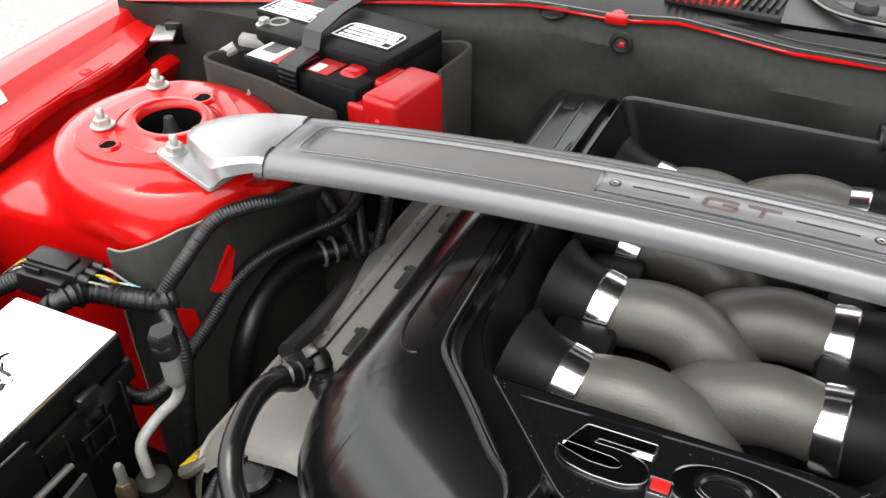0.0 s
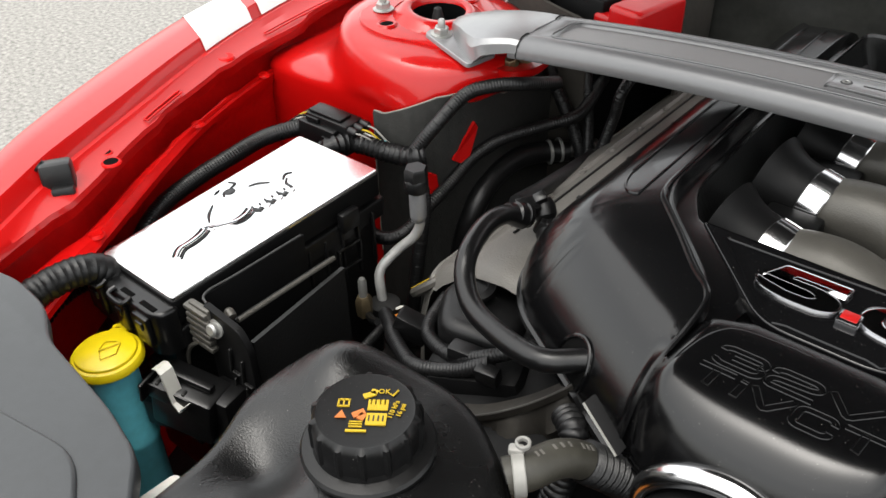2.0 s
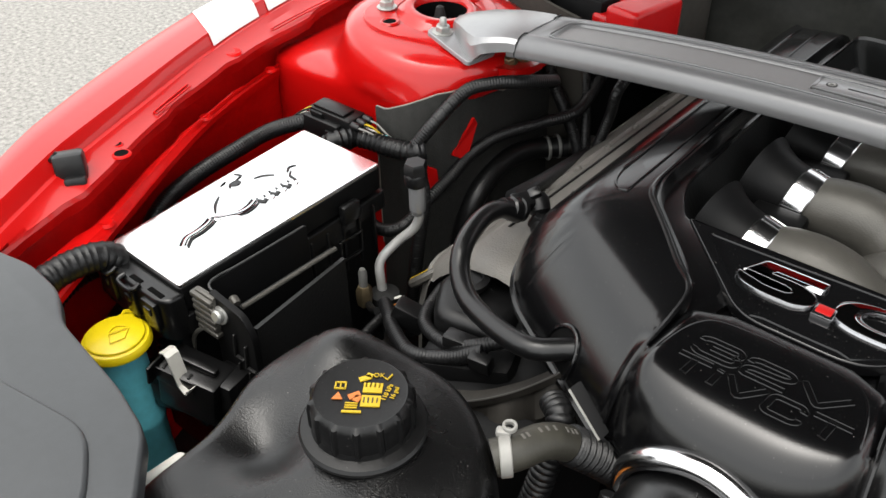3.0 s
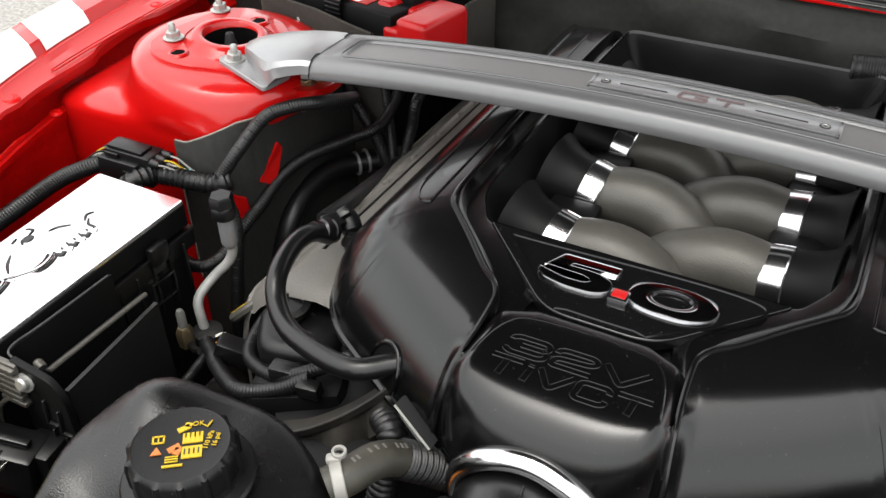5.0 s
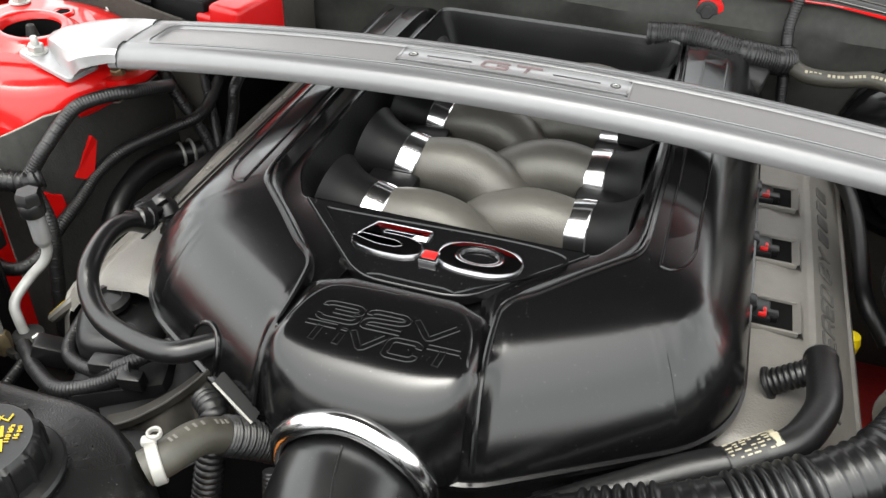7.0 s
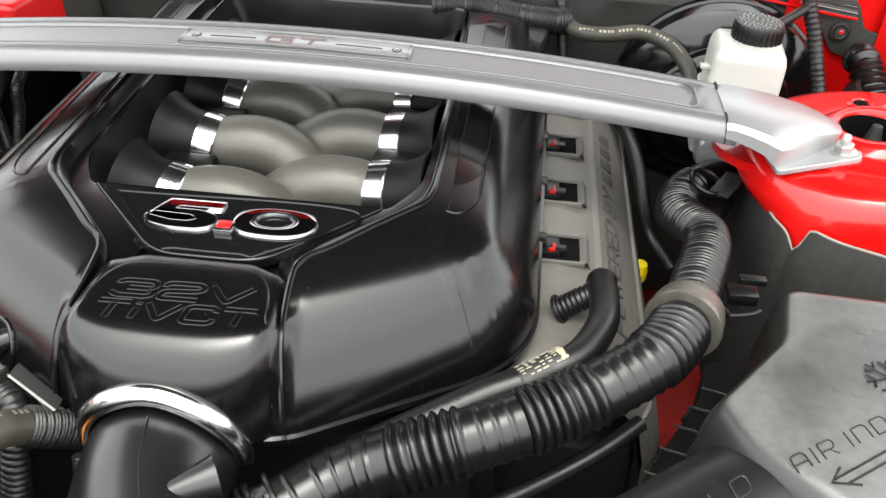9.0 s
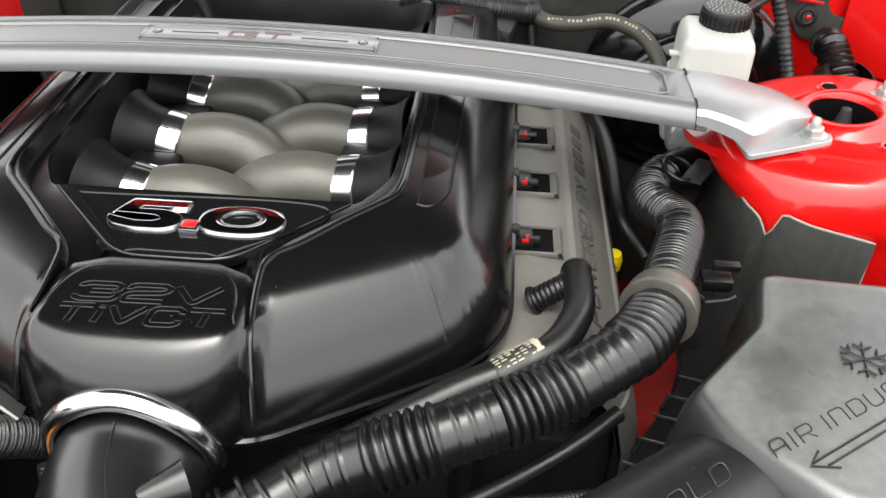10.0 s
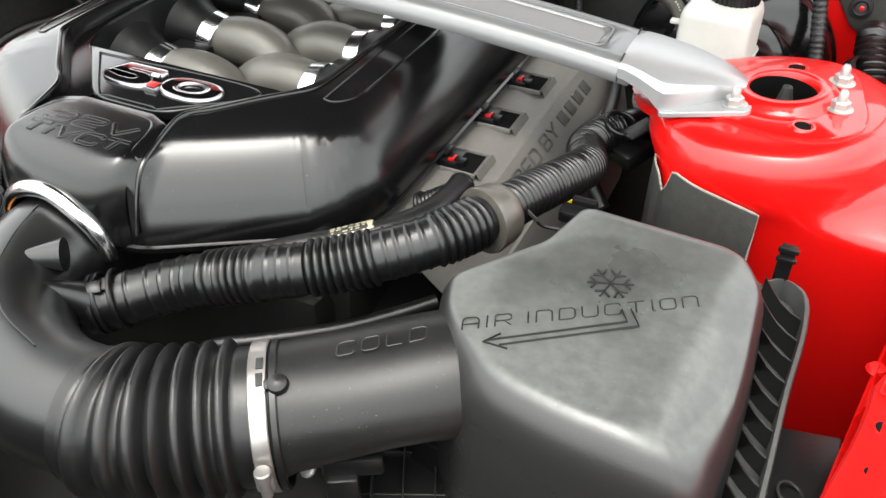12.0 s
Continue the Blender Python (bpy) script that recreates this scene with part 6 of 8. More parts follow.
ink((0.0085, 0.004), (0.014, 0.0095))
ink((0.0085, -0.009), (0.014, 0.0105))
for k in range(4):
    ink((0.0035 + k * 0.0032, 0.0065), (0.0010, 0.0045), INK)
    part("print", moved(box((0.0035 + k * 0.0032, -0.0085, 0.0003), (0.0010, 0.005, 0.0008), 0, (0, 0, 0)), CM), INK, tcap)
ink((0.0015, 0.0135), (0.009, 0.0045), YINK, 25)
ink((0.0045, 0.0165), (0.005, 0.004), YINK, -20)
for a, b, w in (((-0.0155, 0.0085), (0.0075, 0.0012), 0), ((-0.0155, 0.0025), (0.0075, 0.0012), 0), ((-0.0192, 0.0055), (0.0012, 0.007), 0), ((-0.0118, 0.0055), (0.0012, 0.007), 0), ((-0.0155, 0.0055), (0.001, 0.006), 0)):
    ink(a, b)
part("print", moved(loft([[(-0.020, -0.0085, 0), (-0.012, -0.0085, 0), (-0.016, -0.0015, 0)], [(-0.020, -0.0085, 0.0006), (-0.012, -0.0085, 0.0006), (-0.016, -0.0015, 0.0006)]]), CM), OINK, tcap, "orange warning triangle")
ink((-0.004, -0.004), (0.009, 0.005), OINK, 30)
ink((-0.0015, -0.007), (0.005, 0.006), OINK, -25)
for k in range(3):
    ink((-0.005, -0.0115 - k * 0.0022), (0.009, 0.0009))
ink((-0.004, -0.0195), (0.014, 0.0018))
part("print", letters("OK", 0.0058, 0.0003, CM @ pose(0.0115, 0.0165, 0.0003)), YINK, tcap)
part("print", tube([tuple(CM @ Vector(p)) for p in ((0.016, 0.0145, 0.0003), (0.018, 0.0128, 0.0003), (0.0212, 0.018, 0.0003))], 0.0006, 6, smooth_path=False), YINK, tcap)
part("print", letters("110 kPa", 0.0052, 0.0003, CM @ pose(0.0195, 0.000, 0.0003, 0, 0, 75)), YINK, tcap)
part("print", letters("16 psi", 0.0052, 0.0003, CM @ pose(0.0248, -0.0005, 0.0003, 0, 0, 75)), YINK, tcap)

# radiator top panel; its unseen right side is added to darken reflections
panel = [(-0.60, -1.02), (0.60, -1.02), (0.62, -0.80), (0.30, -0.775), (0.10, -0.76), (-0.10, -0.735), (-0.205, -0.690), (-0.240, -0.628), (-0.285, -0.592), (-0.330, -0.582), (-0.420, -0.572), (-0.455, -0.555), (-0.50, -0.552), (-0.56, -0.565)]
rp = thing("radiator_panel", (-0.3, -0.75, 0.83), "satin grey-black plastic radiator cover panel", "radiator panel")
part("panel", slab(rounded(panel, 0.012, 4), 0.845, 0.860, 0.003), PANEL, rp)
part("pressed_step", slab(rounded([(-0.58, -0.94), (-0.12, -0.94), (-0.22, -0.70), (-0.262, -0.645), (-0.31, -0.615), (-0.56, -0.66)], 0.02, 4), 0.855, 0.8635, 0.003), PANEL, rp)

# ---- air box ----
abox = thing("air_box", (0.48, -0.37, 0.60), "grained black plastic air filter box with moulded lettering", "air filter box")
TOPO = [(0.428, -0.219), (0.413, -0.283), (0.358, -0.347), (0.374, -0.392), (0.424, -0.449), (0.49, -0.463), (0.580, -0.462), (0.588, -0.36), (0.584, -0.252), (0.558, -0.226)]
top = rounded(TOPO, [0.012, 0.012, 0.010, 0.03, 0.022, 0.04, 0.020, 0.05, 0.016, 0.014], 6)


def lid_z(x, y):
    crease = 0.558 + 0.09 * (y + 0.258)
    return 0.862 - 0.62 * max(0.0, x - crease) - 0.16 * max(0.0, 0.41 - x)


AC = Vector((0.485, -0.36))
rings = []


def soften(p):
    """How far the lid's shoulder reaches in: widely at the front, tightly at the rear."""
    return 0.13 + 0.13 * max(0.0, min(1.0, (-0.38 - p[1]) / 0.07))


for f, z in ((1.08, 0.66), (1.07, 0.755), (1.05, 0.80)):
    rings.append([(*(AC + (Vector(p) - AC) * f), z) for p in top])
for k in range(8):
    a = math.pi / 2 * k / 7
    rings.append([(*(AC + (Vector(p) - AC) * (1.03 - soften(p) * (1 - math.cos(a)))), 0.812 + (lid_z(*(AC + (Vector(p) - AC) * (1.03 - soften(p)))) - 0.812) * math.sin(a)) for p in top])
for f in (0.95, 0.85, 0.7, 0.5, 0.3, 0.12):
    rings.append([(*(AC + (Vector(p) - AC) * f * (1.03 - soften(p))), lid_z(*(AC + (Vector(p) - AC) * f * (1.03 - soften(p))))) for p in top])
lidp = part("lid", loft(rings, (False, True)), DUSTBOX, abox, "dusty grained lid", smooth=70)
neck = []
for x, y, ztop, rv in ((0.268, -0.4765, 0.8335, 0.0515), (0.280, -0.470, 0.8343, 0.049), (0.290, -0.464, 0.8350, 0.044), (0.325, -0.443, 0.8400, 0.040), (0.350, -0.4265, 0.8445, 0.039), (0.372, -0.412, 0.8485, 0.040), (0.388, -0.401, 0.8505, 0.042), (0.402, -0.392, 0.851, 0.044)):
    c = Vector((x, y))
    ring_pts = []
    for k in range(44):
        a = 2 * math.pi * k / 44
        p = c + Vector((-0.545, 0.838)) * 0.0515 * math.cos(a)
        ring_pts.append((p.x, p.y, ztop - rv + rv * math.sin(a)))
    neck.append(ring_pts)
part("outlet_neck", loft(neck, (False, False)), AIRBOX, abox, smooth=60)
tdir = Vector((0.150, 0.098, 0)).normalized()
tup = Vector((-tdir.y, tdir.x, 0))
# The lid's letters and arrows are darker than it to stand for relief shade.
part("lettering", stroke_text("AIR INDUCTION", 0.170, 0.0110, 0.0006, frame_at((0.4685, -0.3555, 0.8621), tdir, tup), 0.8, 0.45, 0.25), AIRBOX, lidp, "raised moulded lettering")
nd = Vector((0.055, 0.040, 0.006)).normalized()
part("lettering", stroke_text("COLD", 0.064, 0.0110, 0.0007, frame_at((0.3470, -0.4263, 0.8462), nd, (-0.5, 0.75, 0.12)), 0.8, 0.45, 0.25), AIRBOX, lidp, "raised moulded lettering")
for o in (0.0, -0.0055):
    a0, b0 = Vector((0.419, -0.410, 0.8625)), Vector((0.500, -0.3525, 0.8632))
    off = tup * o
    part("arrow_line", tube([a0 + off + tdir * (-o * 1.2), b0 + off - tdir * o * 1.2, b0 + off - tdir * o * 1.2 + tup * (0.012 - o)], 0.0008, 6, smooth_path=False), AIRBOX, lidp)
part("arrow_line", tube([Vector((0.419, -0.410, 0.8625)) + tup * 0.005 + tdir * 0.010, Vector((0.417, -0.4125, 0.8625)), Vector((0.419, -0.410, 0.8625)) - tup * 0.010 + tdir * 0.012], 0.0008, 6, smooth_path=False), AIRBOX, lidp)
FC = Vector((0.478, -0.318, 0.8632))
for k in range(3):
    d = Vector((math.cos(radians(60 * k + 20)), math.sin(radians(60 * k + 20)), 0))
    part("flake_arm", tube([FC - d * 0.017, FC + d * 0.017], 0.0007, 6, smooth_path=False), AIRBOX, lidp)
    for sgn in (-1, 1):
        e = FC + d * 0.010 * sgn
        for turn in (55, -55):
            dd = Matrix.Rotation(radians(turn), 3, 'Z') @ d * sgn
            part("flake_arm", tube([e, e + dd * 0.007], 0.0008, 6, smooth_path=False), AIRBOX, lidp)
# ribbed side tray of the box
RAIL = [(0.588, -0.170), (0.596, -0.163), (0.606, -0.163), (0.617, -0.172), (0.622, -0.19), (0.623, -0.231), (0.619, -0.30), (0.617, -0.383), (0.614, -0.47)]
part("tray_rail", loft([[(x, y, 0.66), (x, y, 0.789), (x - 0.001, y, 0.7905), (x - 0.004, y, 0.7905), (x - 0.005, y, 0.788), (x - 0.005, y, 0.66)] for x, y in [tuple(p)[:2] for p in spline([(a, b, 0) for a, b in RAIL], 0.008)]]), TRAY, abox, "grained tray wall")
part("tray_floor", loft([[(0.570, y, 0.790), (0.600, y, 0.772), (0.617, y, 0.766)] for y in (-0.168, -0.25, -0.35, -0.48)], closed=False), TRAY, abox)
for k in range(11):
    y = -0.205 - 0.0268 * k
    web = [(0.582, 0.806), (0.590, 0.798), (0.599, 0.791), (0.608, 0.7875), (0.6175, 0.7868), (0.6175, 0.764), (0.582, 0.764)]
    slant = [(x, y + (0.6175 - x) * 0.55, z) for x, z in web]
    part("rib", loft([[(x, yy - 0.0011, z) for x, yy, z in slant], [(x, yy + 0.0011, z) for x, yy, z in slant]]), BLACK, abox)
part("side_latch", join(box((0.594, -0.160, 0.800), (0.013, 0.005, 0.050), 0.001), box((0.594, -0.1635, 0.822), (0.017, 0.004, 0.005), 0.001), box((0.594, -0.1635, 0.812), (0.017, 0.004, 0.004), 0.001)), BLACK, abox)
part("mount_flap", box((0.640, -0.335, 0.742), (0.055, 0.10, 0.006), 0.002, (0, -12, 0)), BLACK, abox)
part("flap_hole", ring((0.636, -0.352, 0.747), (0.2, 0, 1), 0.009, 0.004, 0.003), DULL, abox)
part("front_bracket", join(box((0.345, -0.474, 0.765), (0.045, 0.012, 0.018), 0.003, (0, 0, 30)), box((0.340, -0.482, 0.735), (0.024, 0.016, 0.05), 0.003, (0, 0, 30))), BLACK, abox)
part("bracket_bolt", lathe([(0.0075, 0), (0.0075, 0.002), (0.0055, 0.003), (0.0055, 0.008), (0.003, 0.009)], (0.311, -0.482, 0.750), (-0.3, -0.5, 0.8), 14), STEEL, abox, "zinc bolt")
part("front_tray", moved(slab(rounded([(-0.06, -0.06), (0.09, -0.06), (0.09, 0.05), (-0.06, 0.05)], 0.006, 3), -0.006, 0.0, 0.002), pose(0.392, -0.440, 0.700, 14, 0, 24)), BLACK, abox, "ribbed front of the lower housing")
for k in range(6):
    part("tray_rib", moved(box((-0.048 + 0.025 * k, -0.005, 0.004), (0.0016, 0.10, 0.010), 0.0004), pose(0.392, -0.440, 0.700, 14, 0, 24)), DULL, abox)
for y in (-0.035, 0.005, 0.04):
    part("tray_rib", moved(box((0.014, y, 0.0035), (0.14, 0.0016, 0.008), 0.0004), pose(0.392, -0.440, 0.700, 14, 0, 24)), DULL, abox)

# ribbed lower half on the engine side of the box
EDGE = [(0.402, -0.185), (0.392, -0.228), (0.364, -0.274), (0.335, -0.325), (0.312, -0.366), (0.292, -0.402)]
lower = EDGE + [(0.40, -0.42), (0.47, -0.40), (0.49, -0.20), (0.47, -0.165)]
part("lower_tray", slab(rounded(lower[::-1], 0.004, 2)[::-1], 0.60, 0.738, 0.002), MATTE, abox, "black ribbed lower housing")
for (xa, ya), (xb, yb) in zip(EDGE[1:], EDGE[2:]):
    for f in (0.0, 0.5):
        x, y = xa + (xb - xa) * f, ya + (yb - ya) * f
        part("tray_rib", box((x + 0.018, y + 0.004, 0.7395), (0.034, 0.0012, 0.003), 0.0004, (0, 0, -14)), TRAY, abox)
    part("tray_clip", box(((xa + xb) / 2, (ya + yb) / 2, 0.7385), (0.003, 0.018, 0.004), 0.0008, (0, 0, -32)), MATTE, abox)

# ---- intake tube: elbow, bellows, clamp ----
duct = thing("intake_duct", (0.05, -0.48, 0.70), "black moulded intake duct with a ribbed bellows", "intake duct")
part("elbow", tube([(-0.006, -0.365, 0.785), (-0.006, -0.40, 0.785), (0.000, -0.435, 0.782), (0.020, -0.474, 0.779), (0.060, -0.507, 0.777), (0.110, -0.524, 0.777), (0.160, -0.524, 0.778)], lambda s, t: 0.0525 - 0.003 * s / t, 44, 0.006), DUCT, duct, smooth=60)


def bellows(s, t):
    if s < 0.012 or s > t - 0.012:
        return 0.0515
    return 0.0482 + 0.0106 * abs(math.sin(math.pi * (s - 0.012) / ((t - 0.024) / 7.0))) ** 1.5


part("bellows", tube([(0.155, -0.5245, 0.778), (0.185, -0.5205, 0.779), (0.22, -0.505, 0.780), (0.270, -0.476, 0.782)], bellows, 44, 0.0022), RUBBER, duct, "ribbed rubber bellows", smooth=70)
cd = Vector((0.042, 0.026, 0.002)).normalized()
clamp = part("clamp_band", ring((0.275, -0.4732, 0.782), cd, 0.0545, 0.0125, 0.0025, 56), CLAMPSTEEL, duct, "bright steel hose clamp")
side_dir = cd.cross(Vector((0, 0, 1))).normalized()
CC = Vector((0.275, -0.4732, 0.782))
part("neck_lip", ring(CC + cd * 0.0105, cd, 0.0530, 0.0060, 0.0035, 56), RUBBER, duct, "black rubber lip")
low = side_dir * math.sin(radians(88)) + Vector((0, 0, 1)) * math.cos(radians(88))
seat = frame_at(CC + low * 0.0585, cd.cross(low), cd)
part("clamp_screw", moved(join(box((0, 0, 0.001), (0.018, 0.013, 0.007), 0.002), lathe([(0.0052, -0.013), (0.0060, -0.012), (0.0060, -0.006), (0.0042, -0.005), (0.0042, 0.012)], (0, 0, 0.004), (1, 0, 0), 14), box((-0.010, 0, 0.004), (0.001, 0.010, 0.0014), 0.0002)), seat), CLAMPSTEEL, clamp, "worm screw housing")
up = side_dir * math.sin(radians(20)) + Vector((0, 0, 1)) * math.cos(radians(20))
part("locating_knob", moved(join(lathe([(0.0075, -0.006), (0.0080, 0.0), (0.0068, 0.0040), (0.0035, 0.0060), (0.0, 0.0064)], (0, 0, 0), (0, 0, 1), 18), box((0, -0.005, 0.0), (0.008, 0.010, 0.006), 0.002)), frame_at(CC + cd * 0.0125 + up * 0.0535, cd.cross(up), cd)), RUBBER, duct)
for a in (2, 16):
    out = Vector((0, 0, 1)) * math.cos(radians(a)) + side_dir * math.sin(radians(a))
    part("clamp_slot", moved(box((0, 0, 0), (0.010, 0.005, 0.0012), 0.0003), frame_at(Vector((0.275, -0.4732, 0.782)) + out * 0.0560, cd.cross(out), cd)), DARK, clamp)
part("elbow_seam", tube([(-0.006, -0.398, 0.8378), (0.002, -0.434, 0.8340), (0.022, -0.472, 0.8305), (0.062, -0.504, 0.828), (0.112, -0.521, 0.8275)], 0.0008, 6), DUCT, duct)
part("spigot", tube([(0.047, -0.463, 0.817), (0.053, -0.448, 0.798), (0.060, -0.434, 0.780), (0.067, -0.4215, 0.7705)], lambda s, t: 0.003 + 0.0205 * (s / t) ** 0.9, 32), DUCT, duct)
part("gusset", tube([(0.012, -0.450, 0.822), (0.030, -0.438, 0.822), (0.047, -0.427, 0.822)], lambda s, t: 0.004 + 0.0105 * s / t, 28), DUCT, duct, "moulded rib on the duct")

# ---- sound tube: large corrugated hose from the duct towards the firewall ----
BIG = [(0.056, -0.4290, 0.767), (0.080, -0.412, 0.772), (0.119, -0.385, 0.782), (0.166, -0.373, 0.799), (0.212, -0.361, 0.812), (0.258, -0.341, 0.821), (0.297, -0.321, 0.832), (0.332, -0.294, 0.841), (0.356, -0.250, 0.841), (0.373, -0.195, 0.834), (0.390, -0.140, 0.825), (0.397, -0.098, 0.815), (0.388, -0.066, 0.806), (0.381, -0.038, 0.800), (0.390, -0.006, 0.800), (0.412, 0.020, 0.802), (0.440, 0.045, 0.80)]


def big_r(s, t):
    s -= 0.0294
    zones = ((0.085, 0.1375, 0.0075), (0.178, 0.2356, 0.0072), (0.282, 0.327, 0.0065), (0.352, 0.62, 0.0056))
    for a, b, p in zones:
        if a < s < b:
            lobe = abs(math.sin(math.pi * (s - a) / p)) ** 0.6
            return (0.0206 - 0.0020 * s / 0.345 if s < 0.345 else 0.0168) + (0.0052 if s < 0.345 else 0.0040) * lobe
    base_r = 0.0232 - 0.0022 * s / 0.345 if s < 0.345 else 0.0180
    for c in (0.012, 0.03, 0.045, 0.06, 0.072, 0.148, 0.158, 0.168, 0.245, 0.255, 0.265, 0.275):
        if abs(s - c) < 0.0013:
            return base_r + 0.0010
    return base_r


hose = thing("corrugated_hose", (0.25, -0.30, 0.76), "black corrugated plastic sound tube with a wide collar", "hose")
part("tube", tube(BIG, big_r, 28, 0.0012), HOSE, hose, smooth=50)
cdir = (Vector((0.373, -0.195, 0.834)) - Vector((0.332, -0.294, 0.841))).normalized()
part("collar", lathe([(0.0235, -0.013), (0.0292, -0.0125), (0.0300, -0.010), (0.0292, -0.007), (0.0284, 0.004), (0.0268, 0.011), (0.0245, 0.014), (0.019, 0.017)], (0.357, -0.247, 0.8390), cdir, 36), BUFF, hose, "dusty smooth collar")
hd = (Vector((0.119, -0.385, 0.782)) - Vector((0.080, -0.412, 0.772))).normalized()
for q in (0.0, 0.006, 0.020):
    part("end_clamp", ring(Vector((0.064, -0.4235, 0.7700)) + hd * q, hd, 0.0258, 0.004, 0.003), BLACK, hose)
part("end_clamp", join(box(Vector((0.070, -0.428, 0.7935)), (0.014, 0.012, 0.008), 0.002, (25, 0, 35)), box(Vector((0.078, -0.421, 0.7955)), (0.008, 0.012, 0.006), 0.002, (25, 0, 35))), BLACK, hose)
flag = thing("hose_clip", (0.425, 0.0, 0.78), "black plastic hose clip with a flat tag", "clip")
part("clip_loop", ring((0.408, -0.016, 0.822), (0.3, -0.2, 1), 0.016, 0.006, 0.004, 28), BLACK, flag)
part("tag", box((0.428, -0.018, 0.822), (0.022, 0.036, 0.003), 0.001, (15, -10, -40)), DULL, flag)
part("clip_body", box((0.415, 0.0, 0.786), (0.05, 0.045, 0.02), 0.006, (10, 0, -30)), BLACK, flag)
solo("corrugated_loom", loom([(0.425, 0.03, 0.785), (0.440, 0.065, 0.795), (0.455, 0.10, 0.79), (0.46, 0.14, 0.76)], 0.012, 0.005, 0.002, 14), LOOM, "black corrugated loom behind the hose clip", "hose")
wire_bracket = join(tube([(0.382, -0.230, 0.842), (0.392, -0.230, 0.834), (0.396, -0.222, 0.824), (0.418, -0.210, 0.818), (0.426, -0.204, 0.818)], 0.0018, 6))
wb = thing("hose_bracket", (0.41, -0.20, 0.79), "black clip and wire bracket holding the hose collar", "bracket")
part("wire", wire_bracket, DULL, wb)
part("clip", join(box((0.413, -0.188, 0.820), (0.026, 0.018, 0.012), 0.003), box((0.420, -0.183, 0.832), (0.022, 0.008, 0.006), 0.001)), BLACK, wb)

# breather hose over the driver's head cover
br = thing("breather_hose", (0.26, -0.28, 0.78), "smooth black breather hose with a printed cream label", "hose")
PCV = [(0.2995, -0.182, 0.8140), (0.3000, -0.195, 0.8150), (0.3000, -0.212, 0.8175), (0.2960, -0.245, 0.821), (0.277, -0.284, 0.822), (0.247, -0.303, 0.815), (0.212, -0.318, 0.807), (0.175, -0.338, 0.798), (0.138, -0.358, 0.788), (0.105, -0.380, 0.782)]
part("tube", tube(PCV, 0.0125, 20), RUBBER, br)
part("spout", join(loom([(0.266, -0.196, 0.792), (0.282, -0.194, 0.803), (0.298, -0.192, 0.813)], 0.0098, 0.0044, 0.0016, 16), ring((0.266, -0.196, 0.792), (0.7, 0, 0.5), 0.0115, 0.004, 0.003)), RUBBER, br)
part("end_face", lathe([(0.0126, 0.0), (0.0132, 0.002), (0.0126, 0.005), (0.010, 0.0062)], (0.2995, -0.183, 0.8140), (0, 1, -0.05), 24), RUBBER, br)
ld = (Vector((0.247, -0.303, 0.815)) - Vector((0.277, -0.284, 0.822))).normalized()
lab = part("label_sleeve", lathe([(0.0129, 0.0), (0.0129, 0.040)], (0.268, -0.2895, 0.8205), ld, 28, (False, False)), INK, br, "black label sleeve with cream print")
LO = Vector((0.268, -0.2895, 0.8205))
for k in range(7):
    for j in range(7):
        if (k * 3 + j * 5) % 4 == 0 and j > 0:
            continue
        wide = 0.0046 if j else 0.0060
        part("print_bar", moved(box((0, 0, 0.0130), (wide - 0.0012 * ((k + j) % 3), 0.0011 if j else 0.0030, 0.0004), 0), frame_at(LO + ld * (0.0035 + 0.0055 * j), ld, (0, 0, 1)) @ Matrix.Rotation(radians(-35 - 13 * k), 4, 'X')), CREAM, lab)
solo("vacuum_tube", tube([(0.140, -0.385, 0.69), (0.152, -0.402, 0.73), (0.172, -0.406, 0.750), (0.206, -0.385, 0.752), (0.26, -0.350, 0.757), (0.300, -0.325, 0.768), (0.330, -0.30, 0.775)], 0.0065, 12), RUBBER, "thin black rubber tube below the sound tube", "hose")
solo("corrugated_loom", loom([(0.24, -0.365, 0.74), (0.28, -0.355, 0.735), (0.31, -0.345, 0.73), (0.33, -0.33, 0.71)], 0.006), LOOM, "thin black corrugated loom", "hose")

# ---- driver's side rear: reservoir, booster, hoses ----
res = thing("brake_reservoir", (0.462, 0.165, 0.75), "translucent white brake fluid reservoir with a black cap", "reservoir")
RO = rounded([(0.420, 0.134), (0.504, 0.128), (0.511, 0.208), (0.427, 0.214)], 0.015, 6)
rr = [[(x, y, 0.77) for x, y in RO], [(x, y, 0.835) for x, y in RO], [(x, y, 0.837) for x, y in shrink(RO, 0.002)], [(x, y, 0.882) for x, y in shrink(RO, 0.0024)], [(x, y, 0.890) for x, y in shrink(RO, 0.0045)], [(x, y, 0.8945) for x, y in shrink(RO, 0.008)], [(x, y, 0.896) for x, y in shrink(RO, 0.011)]]
bottle = part("bottle", loft(rr), BOTTLE, res, smooth=50)
part("side_tab", box((0.419, 0.150, 0.872), (0.012, 0.010, 0.004), 0.001, (0, 0, 0)), BOTTLE, bottle)
part("seam", tube([(x, y, 0.836) for x, y in RO + RO[:1]], 0.0018, 6, smooth_path=False), BOTTLE, bottle)
part("bottle_neck", lathe([(0.025, 0.886), (0.025, 0.895)], (0.474, 0.181, 0), (0, 0, 1), 32), BOTTLE, res)
RC = (0.474, 0.182)
rcap = part("cap", lathe([(0.0262, 0.892), (0.0268, 0.894), (0.0268, 0.912), (0.0258, 0.9145), (0.0, 0.915)], (*RC, 0), (0, 0, 1), 36), BLACK, res, "black ribbed cap with embossed print")
